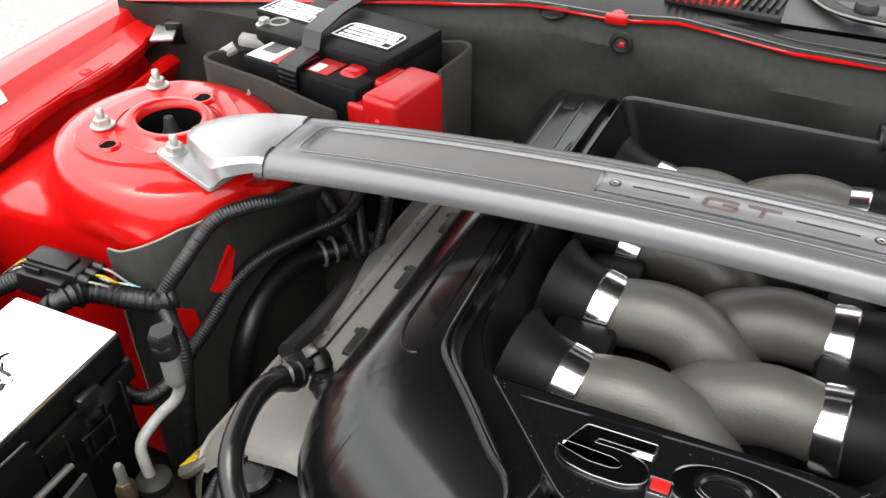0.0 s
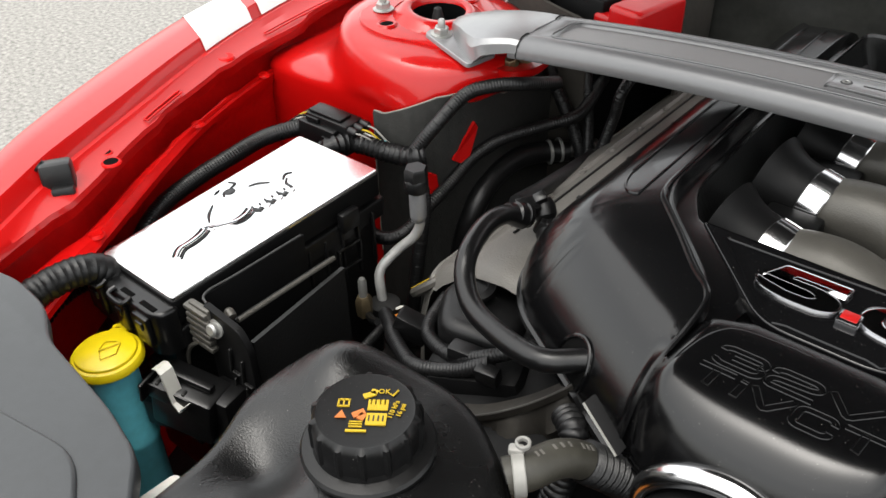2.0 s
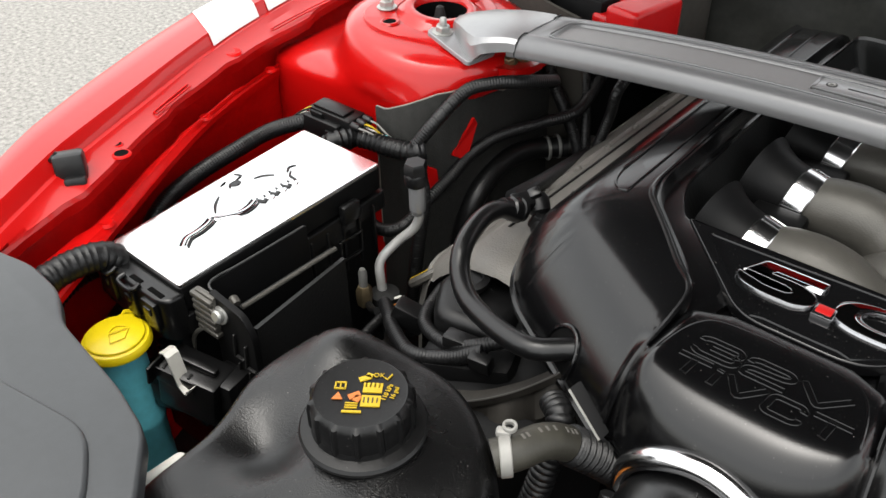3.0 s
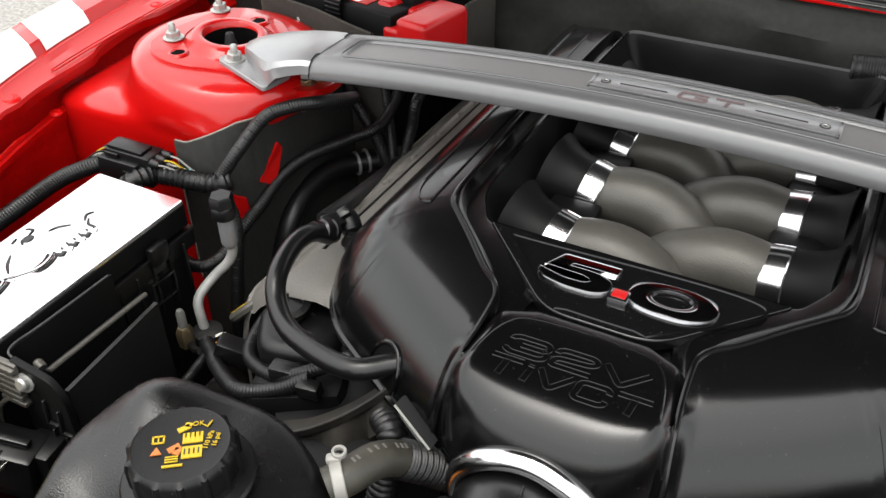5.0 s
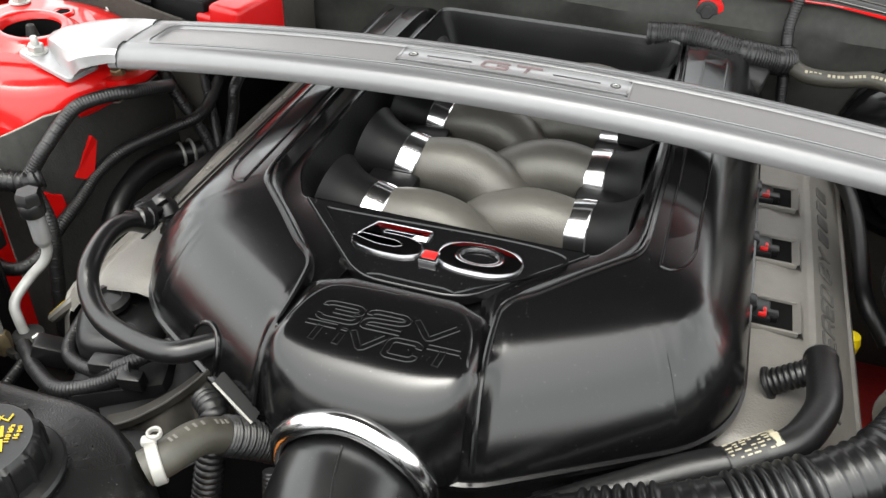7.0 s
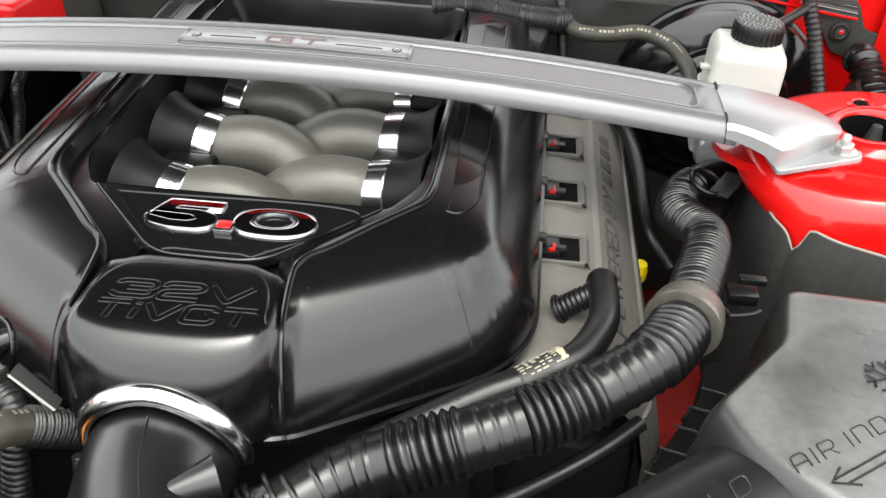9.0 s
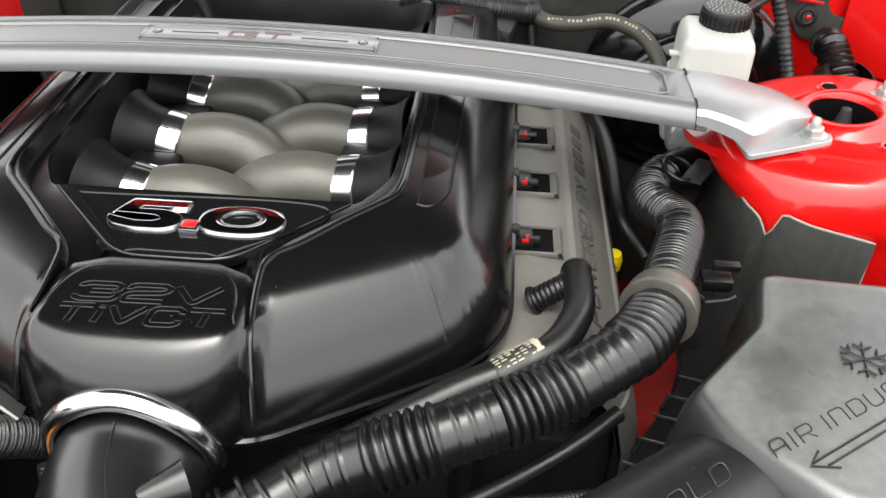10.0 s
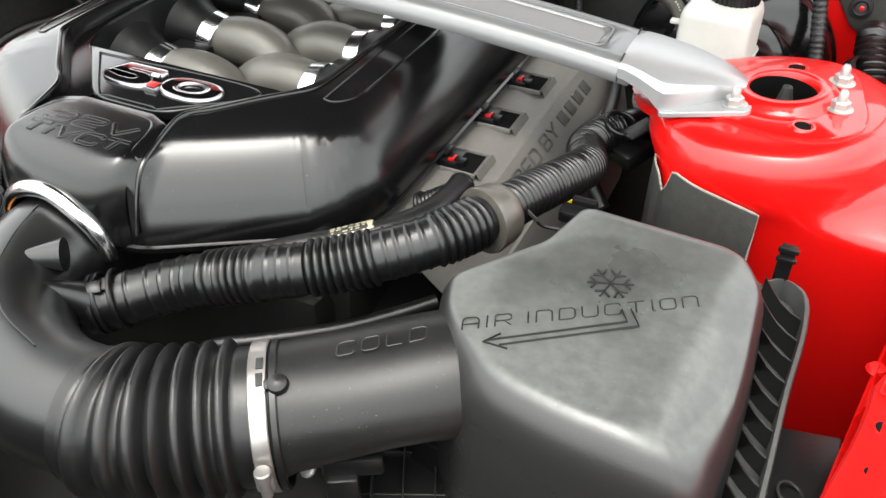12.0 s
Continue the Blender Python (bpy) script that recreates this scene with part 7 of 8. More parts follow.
for k in range(28):
    a = 2 * math.pi * k / 28
    part("grip_rib", box((RC[0] + 0.0270 * math.cos(a), RC[1] + 0.0270 * math.sin(a), 0.903), (0.002, 0.0028, 0.016), 0.0004, (0, 0, math.degrees(a))), BLACK, rcap)
for k in range(70):
    a, r = k * 2.4, 0.002 + 0.0215 * math.sqrt(k / 70)
    part("cap_print", box((RC[0] + r * math.cos(a), RC[1] + r * math.sin(a), 0.9155), (0.0030, 0.0011, 0.0006), 0, (0, 0, 25 + 40 * (k % 3))), GREYPLASTIC, rcap)
master = thing("master_cylinder", (0.46, 0.10, 0.74), "cast alloy brake master cylinder under the brace", "master cylinder")
part("cylinder", join(lathe([(0.012, 0.0), (0.019, 0.002), (0.022, 0.008), (0.022, 0.11)], (0.424, 0.036, 0.822), (0.12, 1, 0), 28), box((0.424, 0.060, 0.842), (0.020, 0.024, 0.014), 0.003)), CAST, master, "bright cast cylinder end")
boost = thing("brake_booster", (0.47, 0.30, 0.70), "round black brake booster drum on the firewall", "brake booster")
part("drum", lathe([(0.04, -0.075), (0.06, -0.072), (0.085, -0.064), (0.090, -0.058), (0.092, -0.05), (0.118, -0.040), (0.128, -0.03), (0.130, -0.012), (0.133, -0.010), (0.133, -0.002), (0.130, 0.0), (0.128, 0.04), (0.11, 0.06)], (0.470, 0.315, 0.765), (0, 1, 0.05), 56), GLOSS, boost)
for r in (0.108, 0.122):
    part("drum_bead", ring((0.470, 0.2785 + (r - 0.108) * 0.5, 0.762), (0, 1, 0.05), r, 0.006, 0.005, 56), GLOSS, boost, "pressed ring")
solo("vacuum_hose", tube([(0.262, 0.292, 0.858), (0.285, 0.270, 0.852), (0.32, 0.268, 0.852), (0.36, 0.275, 0.855), (0.395, 0.262, 0.848), (0.415, 0.235, 0.835), (0.425, 0.215, 0.815)], 0.0095, 16), DIRTYHOSE, "dull grey-black brake vacuum hose with pale print", "hose")
vh = thing("hose_print", (0.33, 0.26, 0.85), "pale printed marks on the brake vacuum hose", "print")
VP = spline([(0.285, 0.270, 0.852), (0.32, 0.268, 0.852), (0.36, 0.275, 0.855), (0.395, 0.262, 0.848), (0.412, 0.240, 0.838)], 0.0045)
for k, (a, b) in enumerate(zip(VP[:-1], VP[1:])):
    if k % 5 != 4:
        part("print_bar", moved(box((0, 0, 0), (0.0030, 0.0032, 0.0008), 0), frame_at(a + Vector((0, -0.72, 0.69)) * 0.0096, b - a, (0, 0.69, 0.72))), CREAM, vh)
solo("braided_hose", tube([(0.10, 0.275, 0.87), (0.15, 0.278, 0.872), (0.21, 0.272, 0.866), (0.25, 0.280, 0.860), (0.268, 0.288, 0.858)], ribbed(0.0165, 0.0010, 0.003), 18, 0.0015), TAPE, "black braided hose sleeve", "hose")
solo("coolant_hose", tube([(0.322, 0.30, 0.78), (0.337, 0.24, 0.765), (0.355, 0.176, 0.76), (0.364, 0.114, 0.75), (0.371, 0.029, 0.73), (0.398, 0.001, 0.70)], 0.0085, 14), RUBBER, "black rubber hose between engine and tower", "hose")
solo("wiring_loom", loom([(0.560, 0.322, 0.93), (0.557, 0.291, 0.90), (0.564, 0.264, 0.872), (0.572, 0.240, 0.835), (0.580, 0.205, 0.79), (0.585, 0.18, 0.74)], 0.0082, 0.007, 0.0016, 12), TAPE, "taped black wiring loom by the tower", "wiring")
solo("wiring_loom", loom([(0.500, 0.238, 0.884), (0.530, 0.262, 0.893), (0.556, 0.289, 0.898)], 0.0055, 0.005), TAPE, "short taped wiring branch", "wiring")
solo("wiring_loom", loom([(0.262, 0.318, 0.925), (0.258, 0.306, 0.89), (0.262, 0.290, 0.860), (0.27, 0.28, 0.80)], 0.0065), LOOM, "corrugated loom hanging down the firewall", "wiring")
solo("tape_wrapped_hoses", tube([(0.510, 0.19, 0.80), (0.530, 0.18, 0.79), (0.56, 0.165, 0.775)], 0.010, 14), DIRTYHOSE, "grey hose stub behind the reservoir", "hose")
duct2 = thing("corrugated_duct", (0.65, 0.30, 0.77), "black corrugated duct in a slotted collar", "duct")
part("duct", tube([(0.632, 0.290, 0.832), (0.630, 0.278, 0.843), (0.630, 0.264, 0.846), (0.632, 0.250, 0.838), (0.636, 0.234, 0.824), (0.640, 0.222, 0.810)], lambda s, t: 0.0145 + 0.0020 * math.sin(2 * math.pi * s / 0.008) + 0.007 * s / t, 28, 0.0015), HOSE, duct2)
duct_collar = part("collar", lathe([(0.026, 0.014), (0.031, 0.012), (0.036, 0.004), (0.0385, 0.0), (0.0385, -0.016), (0.034, -0.020)], (0.642, 0.218, 0.818), (0.1, -0.25, 1), 40, (False, False)), BLACK, duct2)
for k in range(7):
    a = radians(180 + 30 * k)
    part("collar_slot", box((0.642 + 0.0385 * math.cos(a), 0.218 + 0.0385 * math.sin(a), 0.810), (0.010, 0.004, 0.007), 0.001, (0, 0, math.degrees(a) + 90)), DARK, duct_collar)
solo("wiring_box", join(box((0.205, 0.262, 0.835), (0.075, 0.07, 0.055), 0.006, (0, 10, -10)), box((0.19, 0.235, 0.858), (0.034, 0.006, 0.004), 0.001, (0, 10, -10))), DULL, "black plastic wiring box behind the engine", "wiring box")

# firewall fittings
for x, z in ((-0.176, 0.908), (0.247, 0.876), (0.609, 0.862)):
    gr = thing("grommet", (x, 0.33, z), "black rubber grommet with a red centre in the firewall lining", "grommet")
    y = 0.306 + 0.02 * math.cos(x * 3) - 0.03 * (abs(x) / 0.86) ** 2 + 0.006 * math.sin(x * 9) if x < 0.5 else 0.3100
    part("washer", lathe([(0.0135, 0), (0.013, 0.0015), (0.0085, 0.002), (0.0068, 0.0008)], (x, y, z), (0, -1, 0.1), 28), BLACK, gr)
    part("core", lathe([(0.0034, 0), (0.003, 0.0015), (0.0015, 0.002)], (x + 0.001, y - 0.001, z), (0, -1, 0.1), 16), RED, gr)
    part("bore", lathe([(0.0066, 0), (0.0066, 0.001), (0.005, 0.0012)], (x, y - 0.001, z), (0, -1, 0.1), 20), DARK, gr)
for x, z, r in ((0.166, 0.893, 0.0155), (0.168, 0.866, 0.0155)):
    gr = thing("firewall_port", (x, 0.33, z), "red painted cut-out with a black bolt in the lining", "port")
    y = 0.306 + 0.02 * math.cos(x * 3) + 0.006 * math.sin(x * 9)
    part("cutout", lathe([(r, 0), (r, 0.002), (r * 0.5, 0.003)], (x, y, z), (0, -1, 0.1), 28), RED, gr)
    part("bolt", hexnut((x - 0.003, y - 0.003, z - 0.003), (0, -1, 0.1), r * 0.55, 0.008, 1.5), DARK, gr)
red_back = loft([[(0.535, 0.305, z), (0.60, 0.318, z), (0.70, 0.322, z), (0.86, 0.31, z)] for z in (0.60, 0.80, 0.86, 1.02)], closed=False)
tagged(part("wall_cowl_side", red_back, RED), "red painted panel behind the driver's tower", "panel", kind="structure")
patch = rounded([(0.560, 0.90), (0.605, 0.834), (0.644, 0.825), (0.678, 0.831), (0.673, 0.858), (0.638, 0.866), (0.622, 0.90)], 0.008, 3)
solo("felt_patch", moved(slab(patch, 0.0, 0.004, 0.001), Matrix.Translation((0, 0.3145, 0)) @ Matrix.Rotation(radians(90), 4, 'X')), LINING, "dark grey felt patch on the red side panel", "felt pad")
hinge = thing("wall_bracket", (0.69, 0.30, 0.86), "black metal bracket on the red side panel", "bracket")
part("bracket", join(box((0.690, 0.312, 0.884), (0.042, 0.016, 0.010), 0.002, (12, 0, -10)), box((0.684, 0.324, 0.905), (0.030, 0.008, 0.05), 0.002, (-10, 0, -10))), DULL, hinge)
part("hinge_pin", lathe([(0.006, 0), (0.006, 0.012), (0.004, 0.014)], (0.700, 0.306, 0.90), (0, -1, 0.2), 16), STEEL, hinge)
red_side = loft([[(0.655, 0.308, 0.80), (0.655, 0.31, 0.94)], [(0.80, 0.22, 0.80), (0.80, 0.24, 0.90)]], closed=False)
tagged(part("wall_cowl_side_upper", red_side, RED), "red painted side panel below the hinge", "panel", kind="structure")

# ---- passenger side looms, pipes and hoses ----
solo("wiring_loom", loom([(-0.398, 0.02, 0.834), (-0.400, -0.005, 0.842), (-0.408, -0.035, 0.850), (-0.425, -0.058, 0.852), (-0.445, -0.085, 0.846), (-0.457, -0.122, 0.82), (-0.471, -0.14, 0.793)], 0.0074, 0.0045, 0.0005, 12), LOOM, "black corrugated wiring loom round the tower", "wiring")
solo("wiring_loom", tube([(-0.460, -0.135, 0.79), (-0.471, -0.145, 0.788), (-0.504, -0.150, 0.785), (-0.545, -0.158, 0.785), (-0.560, -0.182, 0.785), (-0.587, -0.18, 0.76)], lambda s, t: 0.0105 + 0.0012 * math.sin(s * 900), 12, 0.002), TAPE, "tape wrapped wiring loom behind the fuse box", "wiring")
solo("wiring_loom", loom([(-0.40, 0.128, 0.80), (-0.392, 0.064, 0.78), (-0.416, 0.024, 0.772), (-0.441, -0.024, 0.767), (-0.452, -0.063, 0.757), (-0.452, -0.105, 0.742), (-0.452, -0.139, 0.732), (-0.458, -0.177, 0.712), (-0.477, -0.196, 0.708), (-0.529, -0.178, 0.70)], 0.0072, 0.0045, 0.0005, 12), LOOM, "black corrugated wiring loom along the felt", "wiring")
solo("wiring_loom", loom([(-0.470, -0.145, 0.785), (-0.438, -0.165, 0.755), (-0.434, -0.180, 0.70), (-0.437, -0.188, 0.64), (-0.449, -0.185, 0.56)], 0.0078, 0.0045), LOOM, "black corrugated wiring loom running down", "wiring")
solo("wiring_loom", loom([(-0.675, -0.43, 0.64), (-0.641, -0.385, 0.735), (-0.650, -0.347, 0.755), (-0.652, -0.303, 0.765), (-0.645, -0.257, 0.775), (-0.642, -0.205, 0.78), (-0.619, -0.168, 0.786)], 0.0095, 0.005, 0.0007, 14), LOOM, "black corrugated wiring loom beside the red apron", "wiring")
plug = thing("wiring_plug", (-0.585, -0.15, 0.77), "black two-part wiring plug with thin coloured wires", "connector")
PL = pose(-0.582, -0.152, 0.792, 0, 4, 6)
part("socket", moved(join(box((0, 0, 0.004), (0.060, 0.030, 0.022), 0.003), box((-0.004, -0.002, 0.0165), (0.046, 0.020, 0.004), 0.0015), box((-0.008, -0.017, -0.006), (0.052, 0.012, 0.026), 0.002), box((-0.018, -0.016, 0.010), (0.018, 0.004, 0.005), 0.001), box((0.010, -0.024, -0.004), (0.018, 0.003, 0.006), 0.001)), PL), BLACK, plug)
part("plug_half", moved(box((0.026, -0.018, -0.010), (0.022, 0.010, 0.012), 0.002), PL), RUBBER, plug)
for k in range(3):
    for z in (-0.002, 0.009):
        part("wire_seal", moved(lathe([(0.0046, 0), (0.0050, 0.001), (0.0050, 0.010), (0.0040, 0.012)], (0.029, -0.010 + 0.0105 * k, z), (1, 0, 0), 12), PL), RUBBER, plug)
for k, m in enumerate((GREYPLASTIC, OFFWHITE, RUNNER, YINK, OFFWHITE, BLUE, GREYPLASTIC)):
    y, z = -0.012 + 0.0036 * k, 0.010 - 0.006 * (k % 3)
    part("wire", tube([PL @ Vector((0.040, y, z)), PL @ Vector((0.052, y * 0.9, z + 0.001 * (k % 2))), PL @ Vector((0.066, y * 0.5 + 0.006, -0.001)), PL @ Vector((0.082, 0.012, -0.005))], 0.0011, 6), m, plug, "thin coloured wire")
    part("wire", tube([PL @ Vector((-0.030, y - 0.003, z)), PL @ Vector((-0.040, y * 0.7 - 0.006, z * 0.6)), PL @ Vector((-0.054, -0.018, -0.006))], 0.0010, 6), m if k % 2 else DARK, plug)
ac = thing("refrigerant_pipe", (-0.42, -0.22, 0.60), "pale aluminium refrigerant pipe with a black service cap", "pipe")
part("pipe", tube([(-0.407, -0.208, 0.775), (-0.407, -0.206, 0.762), (-0.413, -0.209, 0.745), (-0.428, -0.219, 0.727), (-0.437, -0.237, 0.708), (-0.432, -0.244, 0.69), (-0.425, -0.246, 0.66)], 0.0052, 14), PIPE, ac)
part("pipe_sleeve", lathe([(0.0055, 0.766), (0.0082, 0.771), (0.0086, 0.774), (0.0086, 0.802), (0.008, 0.805)], (-0.407, -0.208, 0), (0, 0, 1), 20), CAST, ac, "bright sleeve")
part("service_cap", join(lathe([(0.011, 0.803), (0.0118, 0.805), (0.0118, 0.815), (0.0105, 0.817)], (-0.407, -0.209, 0), (0, 0, 1), 24), lathe([(0.0122, 0.816), (0.0122, 0.826), (0.0105, 0.829), (0, 0.829)], (-0.407, -0.209, 0), (0, 0, 1), 6)), RUBBER, ac, "black hexagonal service cap")
part("flange", lathe([(0.012, 0.662), (0.016, 0.665), (0.016, 0.675), (0.010, 0.678)], (-0.425, -0.246, 0), (0, 0, 1), 20), DARK, ac)
sen = thing("pressure_sensor", (-0.428, -0.273, 0.66), "small brass and steel sensor with a braided lead", "sensor")
part("sensor_body", lathe([(0.008, 0.675), (0.009, 0.685), (0.009, 0.695), (0.0065, 0.70)], (-0.428, -0.273, 0), (0, 0, 1), 6), TAN, sen)
part("sensor_tip", lathe([(0.0045, 0.698), (0.0045, 0.718), (0.003, 0.722)], (-0.428, -0.273, 0), (0, 0, 1), 14), STEEL, sen)
part("lead", tube([(-0.420, -0.275, 0.68), (-0.405, -0.285, 0.688), (-0.388, -0.293, 0.70)], 0.004, 8), TAPE, sen)
solo("heater_hose", tube([(-0.408, 0.071, 0.72), (-0.433, 0.043, 0.722), (-0.446, 0.004, 0.722), (-0.448, -0.037, 0.712), (-0.446, -0.069, 0.69), (-0.452, -0.085, 0.64), (-0.455, -0.09, 0.55)], 0.013, 16), RUBBER, "dull black rubber heater hose", "hose")
hh = thing("heater_joint", (-0.41, 0.07, 0.70), "pale clamped joint on the heater hose", "hose joint")
part("joint", tube([(-0.418, 0.060, 0.722), (-0.402, 0.080, 0.722), (-0.385, 0.10, 0.722)], 0.010, 14), ALLOY, hh)
for q in (0.0, 0.012):
    part("clip", ring((-0.424 + q * 0.6, 0.052 + q, 0.722), (0.6, 0.8, 0), 0.014, 0.004, 0.003), STEEL, hh)
for pts, r in (([(-0.331, 0.120, 0.86), (-0.331, 0.050, 0.835), (-0.337, 0.045, 0.80), (-0.35, 0.036, 0.74), (-0.373, 0.048, 0.68)], 0.0062), ([(-0.45, 0.075, 0.83), (-0.429, 0.068, 0.80), (-0.397, 0.071, 0.74), (-0.377, 0.069, 0.68)], 0.0078), ([(-0.41, 0.10, 0.83), (-0.392, 0.085, 0.76), (-0.372, 0.06, 0.70), (-0.36, 0.05, 0.62)], 0.0065)):
    solo("battery_cable", loom(pts, r, 0.006, 0.0012), TAPE, "black taped cable running down from the battery", "cable")
solo("engine_cable", tube([(-0.315, -0.170, 0.805), (-0.319, -0.119, 0.795), (-0.333, -0.048, 0.775), (-0.349, 0.011, 0.755), (-0.36, 0.05, 0.74)], 0.0085, 12), TAPE, "taped engine cable beside the head cover", "cable")
FAT = [(-0.283, -0.205, 0.818), (-0.290, -0.222, 0.830), (-0.290, -0.250, 0.834), (-0.279, -0.288, 0.832), (-0.266, -0.309, 0.822), (-0.239, -0.329, 0.817), (-0.193, -0.346, 0.822), (-0.163, -0.349, 0.826), (-0.146, -0.336, 0.826), (-0.130, -0.322, 0.826)]
fat = thing("vapour_hose", (-0.22, -0.30, 0.78), "smooth black fuel vapour hose entering the engine cover", "hose")
part("tube", tube(FAT, 0.0088, 18), HOSE, fat)
part("joint", join(box((-0.287, -0.194, 0.824), (0.017, 0.022, 0.014), 0.003, (0, 20, -30)), lathe([(0.0095, 0), (0.0115, 0.002), (0.0115, 0.006), (0.0095, 0.007), (0.0095, 0.010), (0.0112, 0.011), (0.0112, 0.016), (0.0092, 0.018), (0.0092, 0.026)], (-0.283, -0.196, 0.818), (-0.3, -0.8, 0.4), 18), box((-0.280, -0.184, 0.832), (0.010, 0.012, 0.008), 0.002, (20, 20, -30))), HOSE, fat, "black quick connector")
part("valve", join(lathe([(0.008, 0), (0.011, 0.006), (0.011, 0.016), (0.008, 0.02), (0.012, 0.024), (0.012, 0.04), (0.007, 0.045)], (-0.283, -0.176, 0.826), (0.35, -0.25, -0.5), 18), box((-0.272, -0.186, 0.808), (0.014, 0.022, 0.016), 0.003, (0, 30, 20))), BLACK, fat, "black ribbed valve")
part("valve_ring", ring((-0.268, -0.187, 0.803), (0.35, -0.25, -0.5), 0.0095, 0.005, 0.003), ALLOY, fat)
solo("wiring_loom", loom([(-0.337, -0.226, 0.74), (-0.325, -0.270, 0.742), (-0.315, -0.300, 0.742), (-0.297, -0.317, 0.745), (-0.261, -0.328, 0.755), (-0.227, -0.322, 0.772), (-0.19, -0.30, 0.79)], 0.0062, 0.004), LOOM, "thin corrugated loom below the vapour hose", "wiring")
solo("wiring_loom", loom([(-0.375, -0.295, 0.72), (-0.352, -0.312, 0.728), (-0.332, -0.327, 0.732), (-0.291, -0.347, 0.742), (-0.253, -0.339, 0.753), (-0.224, -0.328, 0.77)], 0.0068, 0.004), LOOM, "thin corrugated loom to the alternator", "wiring")
solo("wiring_loom", loom([(-0.380, -0.290, 0.70), (-0.370, -0.345, 0.70), (-0.355, -0.385, 0.70), (-0.34, -0.42, 0.68)], 0.005, 0.004), LOOM, "thin corrugated loom behind the coolant tank", "wiring")
solo("wiring_loom", loom([(-0.590, -0.425, 0.748), (-0.617, -0.440, 0.746), (-0.636, -0.458, 0.742), (-0.640, -0.486, 0.735), (-0.628, -0.520, 0.725), (-0.61, -0.56, 0.69)], 0.021, 0.007, 0.002, 18), TAPE, "thick taped loom beside the fuse box", "wiring")
solo("wiring_loom", loom([(-0.610, -0.44, 0.69), (-0.625, -0.47, 0.65), (-0.61, -0.52, 0.60), (-0.57, -0.56, 0.55)], 0.009, 0.005), LOOM, "corrugated loom below the thick taped loom", "wiring")
for x, y, z, m in ((-0.352, -0.304, 0.735, ORANGE), (-0.356, -0.299, 0.738, OFFWHITE)):
    solo("loose_wire", tube([(x, y, z), (x + 0.008, y + 0.004, z + 0.004), (x + 0.015, y - 0.002, z - 0.002)], 0.0013, 6), m, "short bare coloured wire at the loom", "wire")
alt = thing("alternator_plug", (-0.32, -0.30, 0.70), "black plug on the alternator lead", "connector")
part("plug_body", box((-0.330, -0.305, 0.735), (0.034, 0.020, 0.022), 0.003, (0, 20, 20)), BLACK, alt)
part("lead_clip", box((-0.252, -0.325, 0.762), (0.030, 0.016, 0.014), 0.003, (0, 0, 10)), BLACK, alt)
part("plug_tip", box((-0.222, -0.335, 0.764), (0.020, 0.012, 0.016), 0.002, (10, 0, 10)), BLACK, alt)
disc = thing("dipstick_tag", (-0.362, -0.228, 0.70), "grey disc edge with yellow print", "tag")
DA, DC = Vector((-0.60, 0.10, 0.62)).normalized(), Vector((-0.357, -0.228, 0.733))
part("tag_disc", lathe([(0.0, -0.006), (0.034, -0.006), (0.0375, -0.004), (0.0385, 0.0), (0.037, 0.003), (0.034, 0.004), (0, 0.004)], DC, DA, 40), RUNNER, disc)
du = DA.cross(Vector((0, 0, 1))).normalized()
dv = DA.cross(du)
for k in range(5):
    for j in range(9):
        if (k * 5 + j * 3) % 7 == 0:
            continue
        p = DC + DA * 0.0046 + du * (-0.026 + 0.0066 * j) + dv * (-0.018 + 0.009 * k)
        if (p - DC).length < 0.032:
            part("tag_print", moved(box((0, 0, 0), (0.0048, 0.0056, 0.0006), 0), frame_at(p, du, dv)), YINK, disc, "yellow print")

# front of the engine: timing cover, alternator and pulley guard
tc = thing("timing_cover", (-0.22, -0.30, 0.62), "dull cast alloy timing cover and bracket", "timing cover")
part("boss", loft([[(-0.305, -0.175, z), (-0.262, -0.17, z + 0.02), (-0.235, -0.20, z + 0.03), (-0.235, -0.27, z + 0.02), (-0.272, -0.270, z - 0.01), (-0.305, -0.235, z - 0.02)] for z in (0.62, 0.735, 0.742)]), BLACK, tc, "black moulded housing")
part("lower_casting", loft([[(-0.265, -0.26, z), (-0.12, -0.26, z + 0.01), (-0.095, -0.345, z), (-0.155, -0.40, z - 0.02), (-0.21, -0.39, z - 0.03), (-0.27, -0.33, z - 0.03)] for z in (0.60, 0.755, 0.765)]), MATTE, tc)
part("front_housing", slab(rounded([(-0.322, -0.272), (-0.292, -0.318), (-0.225, -0.305), (-0.232, -0.238), (-0.288, -0.225), (-0.314, -0.240)], 0.018, 4), 0.64, 0.770, 0.012), BLACK, tc, "black moulded housing")
part("housing_plug", lathe([(0.016, 0), (0.018, 0.003), (0.018, 0.008), (0.012, 0.010), (0.010, 0.006)], (-0.286, -0.268, 0.774), (0, -0.15, 1), 28), BLACK, tc)
rim_line = spline([(-0.236, -0.366, 0.738), (-0.208, -0.362, 0.752), (-0.178, -0.350, 0.772), (-0.152, -0.338, 0.796), (-0.136, -0.330, 0.815)], 0.006)
part("pulley_guard", loft([[tuple(p + Vector(o)) for o in ((0, 0, 0), (0.002, -0.004, 0.001), (0.004, -0.003, -0.004), (0.002, 0.010, -0.006), (-0.002, 0.012, -0.001))] for p in rim_line]), GRIMYALLOY, tc, "dull cast rim")
# A pale line stands in for the glint along the rim.
part("glint_line", tube([p + Vector((0.0012, -0.0032, 0.0010)) for p in rim_line], 0.0009, 6, smooth_path=False), ALLOY, tc, "bright line painted as the rim's glint")
